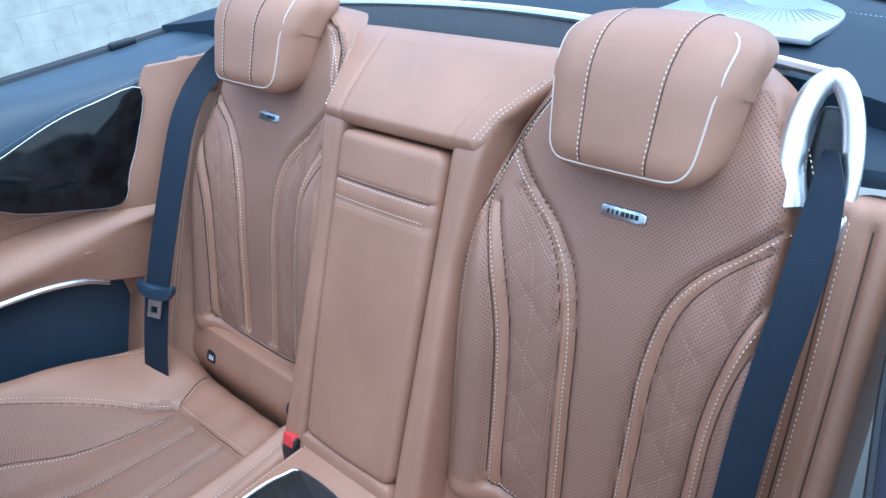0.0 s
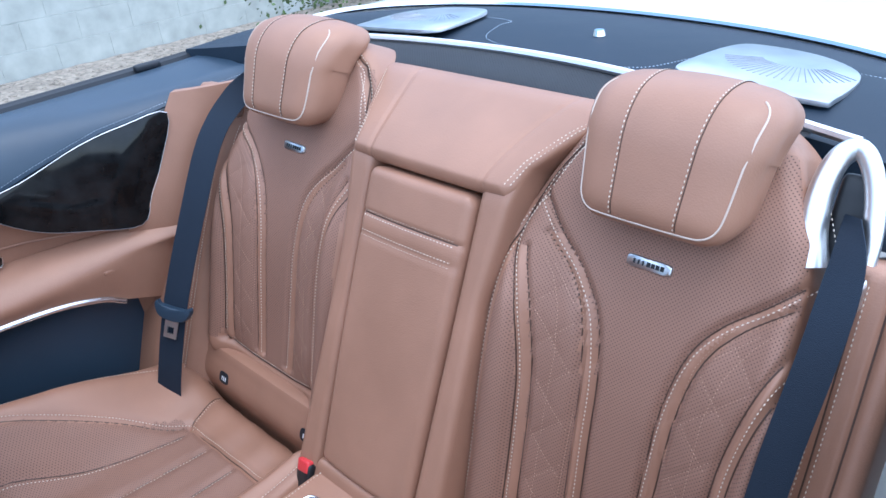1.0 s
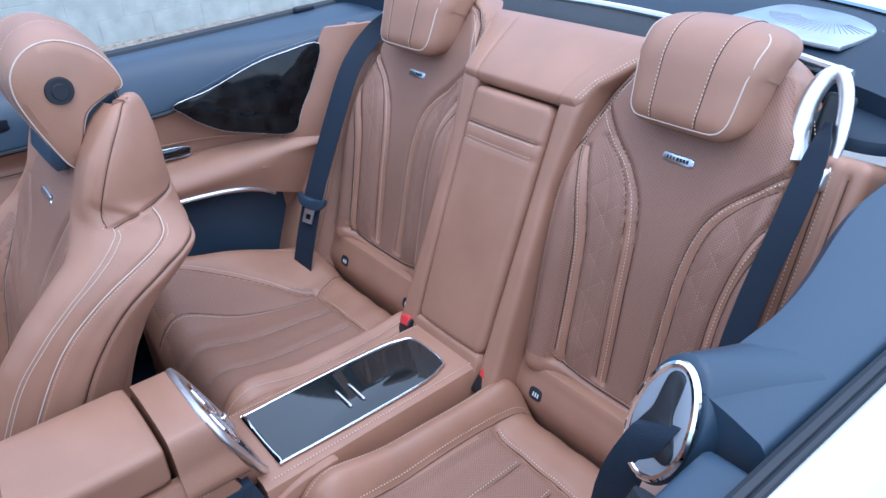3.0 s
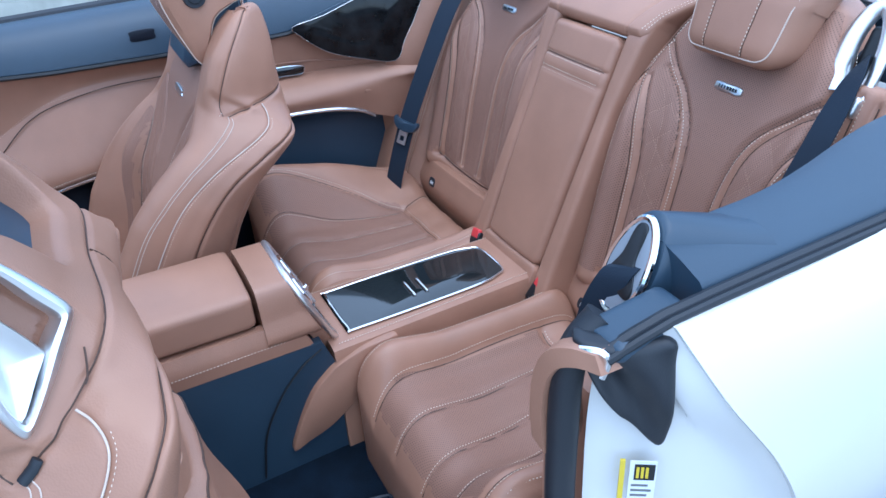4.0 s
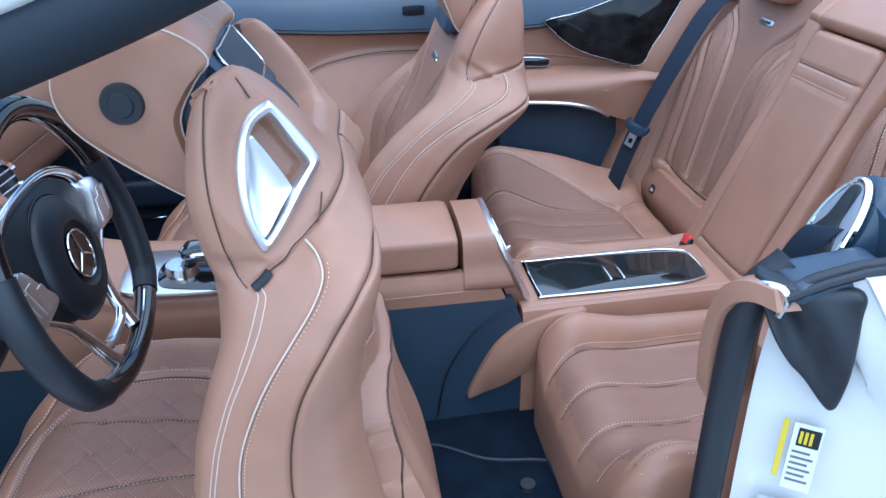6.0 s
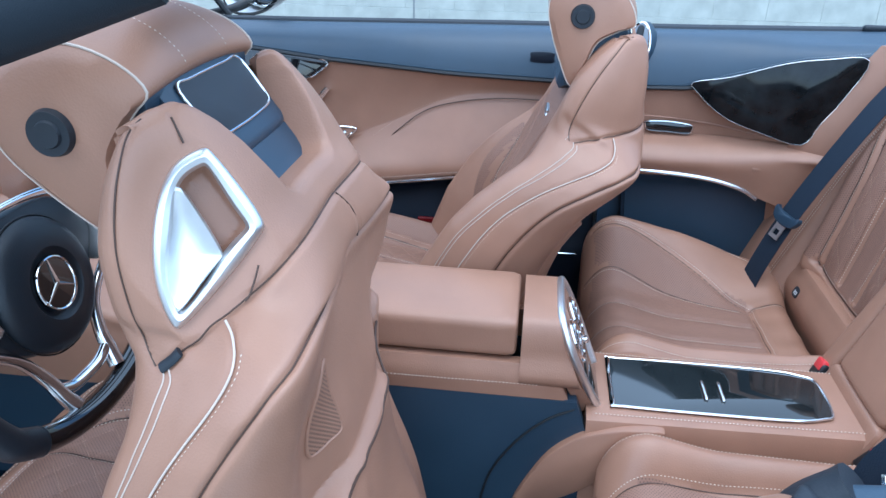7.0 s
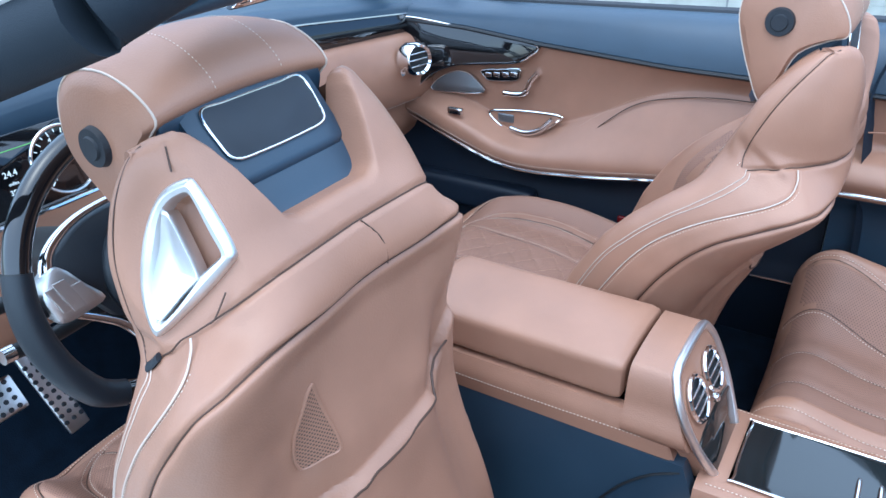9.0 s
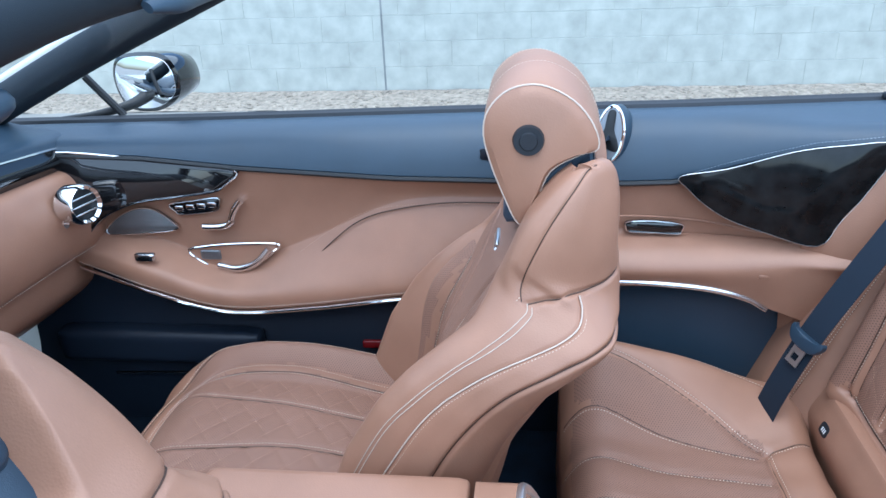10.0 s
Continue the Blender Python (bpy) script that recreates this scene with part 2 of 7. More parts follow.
def step(a, b, x):
    t = np.clip((x - a) / (b - a), 0, 1)
    return t * t * (3 - 2 * t)


def along(table, h):
    """Value at h of a table of (h, value) rows, eased between them."""
    hs, vs = [r[0] for r in table], [r[1] for r in table]
    return np.interp(h, hs, vs)


class Pad:
    """An upholstered cushion over (s, h): edges left(h), right(h), between h0 and h1; depth D(s, h); seams sink into it."""

    def __init__(self, left, right, h0, h1, D, T=0.06, R=0.03, corner=0.03, nu=70, nv=90, sign=1, foot=None):
        self.left, self.right, self.h0, self.h1, self.D, self.T, self.R = left, right, h0, h1, D, T, R
        self.corner, self.nu, self.nv, self.sign, self.foot = corner, nu, nv, sign, foot
        self.seams, self.shaded_seams = [], []

    def seam(self, pts, depth=0.006, width=0.007, n=8):
        line = [(p.x, p.y) for p in smooth_path([(a, b, 0) for a, b in pts], n)]
        self.seams.append((np.array(line), depth, width))
        if depth > 0.0035:
            self.shaded_seams.append(line)
        return line

    def seam_shade_mesh(self, r=0.0012):
        """Dark tubes at the bottom of the seams, standing in for the shade in their folds."""
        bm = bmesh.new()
        for line in self.shaded_seams:
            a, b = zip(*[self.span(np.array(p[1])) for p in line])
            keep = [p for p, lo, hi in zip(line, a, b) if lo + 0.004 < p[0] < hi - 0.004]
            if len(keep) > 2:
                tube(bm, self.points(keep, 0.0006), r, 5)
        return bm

    def span(self, h):
        a, b = along(self.left, h), along(self.right, h)
        c = self.corner
        e = np.minimum(h - self.h0, self.h1 - h)
        cut = np.where(e < c, c - np.sqrt(np.maximum(0, c * c - (c - np.clip(e, 0, c)) ** 2)), 0.0)
        return a + cut, b - cut

    def depth(self, s, h):
        s, h = np.asarray(s, float), np.asarray(h, float)
        a, b = self.span(h)
        d = self.D(s, h)
        e = np.minimum(np.minimum(s - a, b - s), np.minimum(h - self.h0, self.h1 - h))
        e = np.clip(e, 0, self.R)
        d = d - (self.R - np.sqrt(np.maximum(0, self.R ** 2 - (self.R - e) ** 2)))
        for line, depth, width in self.seams:
            near = np.full(s.shape, 9.0)
            for p, q in zip(line, line[1:]):
                v = q - p
                t = np.clip(((s - p[0]) * v[0] + (h - p[1]) * v[1]) / max(1e-9, v @ v), 0, 1)
                near = np.minimum(near, np.hypot(s - p[0] - t * v[0], h - p[1] - t * v[1]))
            d = d - depth * np.exp(-(near / width) ** 2)
        return d

    def points(self, line, off=0.0):
        s, h = np.array([p[0] for p in line]), np.array([p[1] for p in line])
        d = self.depth(s, h)
        return [Vector((self.sign * a, b, c + off)) for a, b, c in zip(s, h, d)]

    def mesh(self):
        bm = bmesh.new()
        t = np.linspace(-1, 1, self.nu)
        u = 0.5 + 0.5 * (0.55 * np.sin(t * np.pi / 2) + 0.45 * t)
        t = np.linspace(-1, 1, self.nv)
        v = 0.5 + 0.5 * (0.55 * np.sin(t * np.pi / 2) + 0.45 * t)
        H = self.h0 + (self.h1 - self.h0) * v
        A, B = self.span(H)
        S = A[:, None] + (B - A)[:, None] * u[None, :]
        HH = np.repeat(H[:, None], self.nu, 1)
        d = self.depth(S, HH)
        rows = [[(self.sign * S[i, j], HH[i, j], d[i, j]) for j in range(self.nu)] for i in range(self.nv)]
        vs = grid(bm, rows)
        edge = list(vs[0]) + [r[-1] for r in vs[1:]] + list(vs[-1][-2::-1]) + [r[0] for r in vs[-2:0:-1]]
        low = [bm.verts.new((q.co.x, q.co.y, (self.foot if self.foot is not None else q.co.z - self.T))) for q in edge]
        for i in range(len(edge)):
            j = (i + 1) % len(edge)
            bm.faces.new((edge[i], edge[j], low[j], low[i]))
        bm.faces.new(low[::-1])
        return bm


def shift(line, ds=0.0, dh=0.0):
    """A line beside another, to its left by ds."""
    out = []
    for i, p in enumerate(line):
        a, b = line[max(0, i - 1)], line[min(len(line) - 1, i + 1)]
        v = Vector((b[0] - a[0], b[1] - a[1]))
        v.normalize()
        out.append((p[0] - v.y * ds, p[1] + v.x * ds + dh))
    return out


def frame_of(origin, x, y, z):
    m = Matrix((x, y, z)).transposed().to_4x4()
    m.translation = origin
    return m

# ---- ground, wall and what lies round the car ----
random.seed(3)
bm = bmesh.new()
grid(bm, [[(-4.95 if i == 0 else -4.95 + (300 + 4.95) * (i / 8) ** 3, -300 + 600 * j / 8, 0) for j in range(9)] for i in range(9)])
grid(bm, [[(-300 + 295.05 * i / 3, -300 + 600 * j / 8, -0.001) for j in range(9)] for i in range(4)])
solo("ground", bm, asphalt, "asphalt yard with worn patches, made pale to bounce light", "ground", kind="structure")
bm = bmesh.new()
rows = []
for i in range(13):
    x = -5.44 + 0.62 * i / 12
    rows.append([(x + random.uniform(-0.01, 0.01), -9 + 22 * j / 200, 0.012 + random.uniform(0, 0.012) - (0.014 if i == 12 else 0)) for j in range(201)])
grid(bm, rows)
for k in range(2600):
    x, y, r = random.uniform(-5.4, -4.85), random.uniform(-4.5, 6.5), random.uniform(0.006, 0.02)
    bmesh.ops.create_icosphere(bm, subdivisions=1, radius=r, matrix=Matrix.Translation((x, y, 0.018)) @ Matrix.Diagonal((1, random.uniform(0.7, 1.3), 0.6, 1)))
solo("gravel_strip", bm, gravel_mat, "strip of tan gravel along the foot of the wall", "gravel", kind="stuff")

wall = thing("wall_west", (-5.55, 0, 0), "pale grey painted concrete block wall", "wall", kind="structure")
ROW, LONG = 0.207, 0.43
bm = bmesh.new()
box(bm, (-5.75, -14, 0), (-5.4535, 4.9, 2.69))
part("core", bm, mortar, wall, "grey mortar core", smooth=False)


def block_mesh(length):
    b = bmesh.new()
    box(b, (-0.1, -length / 2, 0.0018), (0.0, length / 2, ROW - 0.0018), 0.0015, 1)
    me = bpy.data.meshes.new("block")
    b.to_mesh(me)
    b.free()
    me.materials.append(block_mat)
    return me


BLOCK = block_mesh(LONG - 0.0012)


# ---- rear seats ----
RB = frame_of((0, 0.80, 0.44), (1, 0, 0), (0, 0.385, 0.923), (0, -0.923, 0.385))
MID = 0.375


def rear_seat(sign, words):
    seat = thing("car_seat", (sign * 0.4, 0.6, 0.22), words, "car seat", "rear seats")
    cen = [(0.09, 0.036), (0.25, 0.042), (0.35, 0.046), (0.43, 0.062), (0.48, 0.092), (0.525, 0.14), (0.575, 0.185)]

    def D(s, h):
        t = np.abs(s - MID)
        d = -0.045 + 0.045 * step(0.02, 0.42, h)
        hump = 0.042 * np.exp(-((t - 0.185) / 0.045) ** 2) * (1 - step(0.40, 0.60, h))
        lobe = 0.014 * np.exp(-((t - 0.10) / 0.04) ** 2) * step(0.05, 0.15, h) * (1 - step(0.40, 0.54, h))
        return d + hump + lobe - 0.03 * step(0.58, 0.74, h)

    back = Pad([(0.0, 0.145), (0.40, 0.132), (0.50, 0.140), (0.60, 0.178), (0.68, 0.215), (0.735, 0.25)],
               [(0.0, 0.575), (0.30, 0.565), (0.45, 0.555), (0.60, 0.535), (0.69, 0.49), (0.735, 0.45)],
               0.04, 0.735, D, T=0.07, R=0.028, corner=0.05, nu=110, nv=150, sign=sign)
    lobe_out = [(0.085, 0.15), (0.25, 0.152), (0.34, 0.158), (0.43, 0.178), (0.50, 0.205), (0.565, 0.198), (0.64, 0.165), (0.69, 0.13)]
    threads, quilt, groove_lines = bmesh.new(), bmesh.new(), []
    for k in (-1, 1):
        groove_lines.append((back.seam([(MID + k * c, h) for h, c in cen], 0.010, 0.0055), -k))
        groove_lines.append((back.seam([(MID + k * c, h) for h, c in lobe_out], 0.009, 0.007), k))
    groove_lines.append((back.seam([(MID - 0.15, 0.085), (MID - 0.08, 0.072), (MID, 0.07), (MID + 0.08, 0.072), (MID + 0.15, 0.085)], 0.008, 0.006), 1))
    for k in (-1, 1):
        back.seam([(MID + k * (c + 0.022), h) for h, c in cen[:6]], 0.008, 0.005)
        back.seam([(MID + k * (c - 0.020), h) for h, c in lobe_out[:5]], 0.008, 0.005)
    rim = back.seam([(0.158, 0.06), (0.152, 0.40), (0.162, 0.50), (0.198, 0.60), (0.235, 0.68), (0.27, 0.71)], 0.004, 0.005)
    for k in (-1, 1):
        for a, up in [(a, 1) for a in range(-3, 9)] + [(a, -1) for a in range(0, 9)]:
            h0 = 0.09 + 0.075 * a
            seg = []
            for i in range(13):
                s = MID + k * (0.045 + 0.105 * i / 12)
                h = h0 + up * 0.11 * i / 12
                if 0.09 < h < 0.50 and along(cen, h) + 0.026 < abs(s - MID) < along(lobe_out, h) - 0.024:
                    seg.append((s, h))
            if len(seg) > 4:
                back.seams.append((np.array(seg), 0.0011, 0.004))
                stitch(quilt, back.points(seg, 0.0004), r=0.0005, size=0.003)
        for off in (0.068, 0.105):
            seg = []
            for i in range(25):
                h = 0.09 + 0.42 * i / 24
                c = off + max(0.0, along(cen, h) - 0.05) * 0.85
                if c < 0.195:
                    seg.append((MID + k * c, h))
            back.seams.append((np.array(seg), 0.0011, 0.004))
            stitch(quilt, back.points(seg, 0.0004), r=0.0005, size=0.003)
    for line, k in groove_lines:
        stitch(threads, back.points(shift(line, 0.007 * k), 0.0006))
    stitch(threads, back.points(shift(rim, 0.006), 0.0006))
    stitch(threads, back.points(shift(rim, -0.006), 0.0006))

    def punched(p):
        t, h = abs(abs(p.x) - MID), p.y
        c, o = float(along(cen, h)), float(along(lobe_out, h))
        band = (c < t < c + 0.022 and h < 0.53) or (o - 0.020 < t < o and h < 0.50)
        return not band and 0.08 < h < 0.69 and t < 0.205

    body = part("backrest", back.mesh(), perforated, seat, "perforated brown leather with quilted lobes", RB, edge=leather, where=punched)
    part("stitching", threads, thread, body, "cream thread seams", RB)
    part("seam_shade", back.seam_shade_mesh(), seam_shade_mat, body, "dark lines for the shade in the folded seams", RB)
    part("quilting", quilt, tan_thread, body, "tan diamond quilting thread", RB)

    low = Pad([(-0.1, 0.15), (0.1, 0.15)], [(-0.1, 0.60), (0.1, 0.60)], -0.10, 0.062, lambda s, h: -0.018 - 0.05 * step(0.0, -0.1, h) + 0 * s, T=0.05, R=0.012, corner=0.01, nu=30, nv=16, sign=sign)
    low.seam([(0.14, 0.035), (0.61, 0.035)], 0.004, 0.004)
    part("lower_roll", low.mesh(), leather, seat, "smooth brown leather roll", RB)
    for s in (0.218, 0.498):
        tag = bmesh.new()
        o = smooth2([(-0.017, 0), (-0.012, 0.012), (0.012, 0.012), (0.017, 0), (0.012, -0.012), (-0.012, -0.012)], 4)
        slab(tag, o, Matrix.Translation((sign * s, 0.002, -0.022)), 0.005, 0.002)
        plate = part("anchor_cover", tag, rubber, seat, "small black child seat anchor cover", RB)
        mark = bmesh.new()
        for j in range(3):
            box(mark, (sign * s - 0.006 + j * 0.006, -0.004, -0.0185), (sign * s - 0.003 + j * 0.006, 0.005, -0.0165))
        part("mark", mark, label_mat, plate, "pale printed mark", RB, False)

    cx = 0.374 if sign < 0 else 0.364

    def bend(q):
        v = q.y / 0.10
        x = q.x * (1.0 + 0.10 * v)
        z = q.z + 0.012 * (1 - (q.x / 0.12) ** 2) - 0.055 * max(0.0, v) ** 2.2 - 0.006 * (1 - v)
        y = q.y - 0.012 * max(0.0, v) * (q.x / 0.11) ** 2 + (0.0 if q.y > 0 else 0.03 * (0.052 - q.z) / 0.10)
        return Vector((sign * (cx + x), 0.662 + y, 0.018 + z))

    head = bmesh.new()
    size, rad = (0.112, 0.102, 0.052), 0.040
    blob(head, size, rad, bend, 18)
    head_ob = part("headrest", head, leather, seat, "smooth brown leather headrest", RB)
    hs, dark = bmesh.new(), bmesh.new()
    for u in (-0.40, 0.40):
        line = [bend(rounded((u, -1 + 2 * i / 40, 1), size, rad) + Vector((0, 0, 0.0006))) for i in range(3, 41)]
        line += [bend(rounded((u, 1, 1 - 2 * i / 20), size, rad) + Vector((0, 0.0006, 0))) for i in range(1, 12)]
        stitch(hs, line)
        # dark line painted in for the shade of the groove
        tube(dark, [p + Vector((0.0024, 0, -0.0004)) for p in line], 0.0007, 5)
    ring = []
    for i in range(80):
        a = 2 * math.pi * i / 80
        ex = math.copysign(abs(math.cos(a)) ** 0.35, math.cos(a)) * 0.90
        ey = math.copysign(abs(math.sin(a)) ** 0.35, math.sin(a)) * 0.90
        ring.append((ex, ey))
    lower = [p for p in ring if p[1] < 0.85]
    lower.sort(key=lambda p: math.atan2(p[0], -p[1]))
    pipe = bmesh.new()
    edge = [bend(rounded((max(-1, min(1, p[0] * 1.03)), max(-1, min(1, p[1] * 1.03)), 1), size, rad)) for p in lower]
    tube(pipe, edge, 0.0013, 6)
    part("piping", pipe, piping_mat, head_ob, "cream leather piping", RB)
    part("headrest_stitching", hs, thread, head_ob, "cream thread seams", RB)
    part("headrest_seam", dark, seam_shade_mat, head_ob, "dark lines for the shade beside the stitches", RB)

    bm = bmesh.new()
    o = smooth2([(-0.031, 0), (-0.027, 0.0072), (0, 0.008), (0.027, 0.0072), (0.031, 0), (0.027, -0.0072), (0, -0.008), (-0.027, -0.0072)], 5)
    slab(bm, o, Matrix.Translation((sign * 0.362, 0.525, -0.002)), 0.006, 0.003)
    badge = part("badge", bm, alu, seat, "small brushed metal badge", RB)
    bm = bmesh.new()
    for j in range(7):
        x = sign * 0.362 - 0.021 + j * 0.0062
        box(bm, (x, 0.522, 0.0035), (x + (0.0025 if j < 3 else 0.005), 0.528, 0.0045))
    part("badge_marks", bm, black, badge, "dark bars", RB, False)
    return seat


def rear_cushion(sign, seat):
    """The seat cushion in front of the backrest."""

    def D(s, h):
        base = 0.392 + 0.025 * step(0.52, 0.36, h) + 0.01 * step(0.68, 0.82, h)
        inner = 0.062 * step(0.235, 0.165, s)
        outer = (0.146 - 0.105 * step(0.46, 0.86, h)) * step(0.46, 0.65, s)
        drop = 0.05 * np.clip((0.40 - h) / 0.09, 0, 1) ** 2
        ribs = 0.0015 * np.cos((s - 0.29) / 0.085 * 2 * np.pi) * step(0.22, 0.25, s) * (1 - step(0.54, 0.58, s))
        return base + inner + outer - drop + ribs

    pad = Pad([(0.2, 0.125), (0.40, 0.118), (0.9, 0.128)], [(0.2, 0.66), (0.9, 0.66)], 0.305, 0.815, D, T=0.1, R=0.055, corner=0.05, nu=90, nv=90, sign=sign, foot=0.20)
    th = bmesh.new()
    lines = [([(0.222, 0.315), (0.212, 0.40), (0.205, 0.55), (0.205, 0.70), (0.215, 0.80)], 0.008),
             ([(0.215, 0.715), (0.32, 0.712), (0.47, 0.708)], 0.008),
             ([(0.47, 0.708), (0.545, 0.60), (0.60, 0.45), (0.615, 0.33)], 0.008),
             ([(0.47, 0.708), (0.505, 0.80)], 0.004),
             ([(0.32, 0.315), (0.312, 0.42), (0.300, 0.70)], 0.007),
             ([(0.43, 0.315), (0.422, 0.42), (0.385, 0.70)], 0.007),
             ([(0.53, 0.315), (0.522, 0.42), (0.455, 0.69)], 0.005)]
    for pts, deep in lines:
        line = pad.seam(pts, deep, 0.007)
        stitch(th, pad.points(shift(line, 0.006), 0.0006))
    rim = pad.seam([(0.148, 0.315), (0.14, 0.42), (0.14, 0.60), (0.148, 0.79)], 0.003, 0.005)
    stitch(th, pad.points(shift(rim, -0.005), 0.0006))
    rim = pad.seam([(0.645, 0.33), (0.645, 0.60), (0.60, 0.79)], 0.003, 0.005)
    stitch(th, pad.points(shift(rim, 0.005), 0.0006))
    c = part("cushion", pad.mesh(), perforated, seat, "perforated brown leather with sewn channels", edge=leather, where=lambda p: 0.21 < abs(p.x) < 0.60 - 0.42 * max(0.0, p.y - 0.46) and p.y < 0.705)
    part("stitching", th, thread, c, "cream thread seams")
    part("seam_shade", pad.seam_shade_mesh(), seam_shade_mat, c, "dark lines for the shade in the folded seams")
    return seat


rear_cushion(1, rear_seat(1, "brown perforated leather rear seat with quilted back behind the driver"))
rear_cushion(-1, rear_seat(-1, "brown quilted leather rear seat beside the dark side window"))

arm = thing("folding_armrest", (0, 0.8, 0.44), "brown leather centre armrest folded up between rear seats", "armrest")
flat = lambda s, h: 0.052 - 0.006 * step(0.3, 0.0, h) + 0.006 * (1 - (s / 0.11) ** 2)
pad = Pad([(0, -0.104), (0.56, -0.110)], [(0, 0.104), (0.56, 0.110)], 0.03, 0.548, flat, T=0.09, R=0.016, corner=0.022, nu=50, nv=90)
st = bmesh.new()
for h in (0.440, 0.472):
    line = pad.seam([(-0.112, h), (0, h), (0.112, h)], 0.004, 0.0035)
    stitch(st, pad.points([p for p in shift(line, 0.004 if h < 0.45 else -0.004) if abs(p[0]) < 0.105], 0.0006))
    stitch(st, pad.points([p for p in shift(line, -0.004 if h < 0.45 else 0.004) if abs(p[0]) < 0.105], 0.0006), r=0.0005)
body = part("pad", pad.mesh(), leather, arm, "smooth brown leather", RB)
part("seam_shade", pad.seam_shade_mesh(), seam_shade_mat, body, "dark lines for the shade in the folded seams", RB)
part("strap_stitching", st, thread, body, "cream double seams of the pull strap", RB)
for k in (-1, 1):
    side = Pad([(-0.1, 0.108), (0.6, 0.112)], [(-0.1, 0.165), (0.4, 0.15), (0.6, 0.17)], -0.05, 0.60, lambda s, h: 0.046 - 0.010 * step(0.545, 0.60, h) + 0 * s, T=0.09, R=0.014, corner=0.01, nu=14, nv=60, sign=k)
    part("side_bolster", side.mesh(), leather, arm, "brown leather edge roll", RB)
base = Pad([(-0.1, -0.112), (0.1, -0.112)], [(-0.1, 0.112), (0.1, 0.112)], -0.06, 0.035, lambda s, h: 0.05 + 0 * s, T=0.08, R=0.012, corner=0.02, nu=24, nv=16)
part("base_roll", base.mesh(), leather, arm, "brown leather roll below the pad", RB)
edge_r = [(0.5, 0.150), (0.60, 0.172), (0.66, 0.212), (0.745, 0.275)]
top = Pad([(h, -v) for h, v in edge_r], edge_r, 0.552, 0.712,
          lambda s, h: 0.050 - 0.122 * np.clip((h - 0.572) / 0.14, 0, 1) ** 1.25 + 0.004 * (1 - (s / 0.15) ** 2), T=0.12, R=0.022, corner=0.016, nu=110, nv=70)
ts = bmesh.new()
for k in (-1, 1):
    top.seam([(k * 0.112, 0.552), (k * 0.120, 0.60), (k * 0.135, 0.65), (k * 0.160, 0.71)], 0.003, 0.004)
    for off in (0.0, 0.007):
        stitch(ts, top.points([(k * (0.152 + off), 0.575), (k * (0.162 + off), 0.61), (k * (0.192 + off), 0.66), (k * (0.222 + off), 0.70)], 0.0006))
up = part("upper_pillow", top.mesh(), leather, arm, "plump brown leather pillow", RB)
part("pillow_stitching", ts, thread, up, "cream double seams", RB)
part("seam_shade", top.seam_shade_mesh(0.0009), seam_shade_mat, up, "dark lines for the shade in the folded seams", RB)

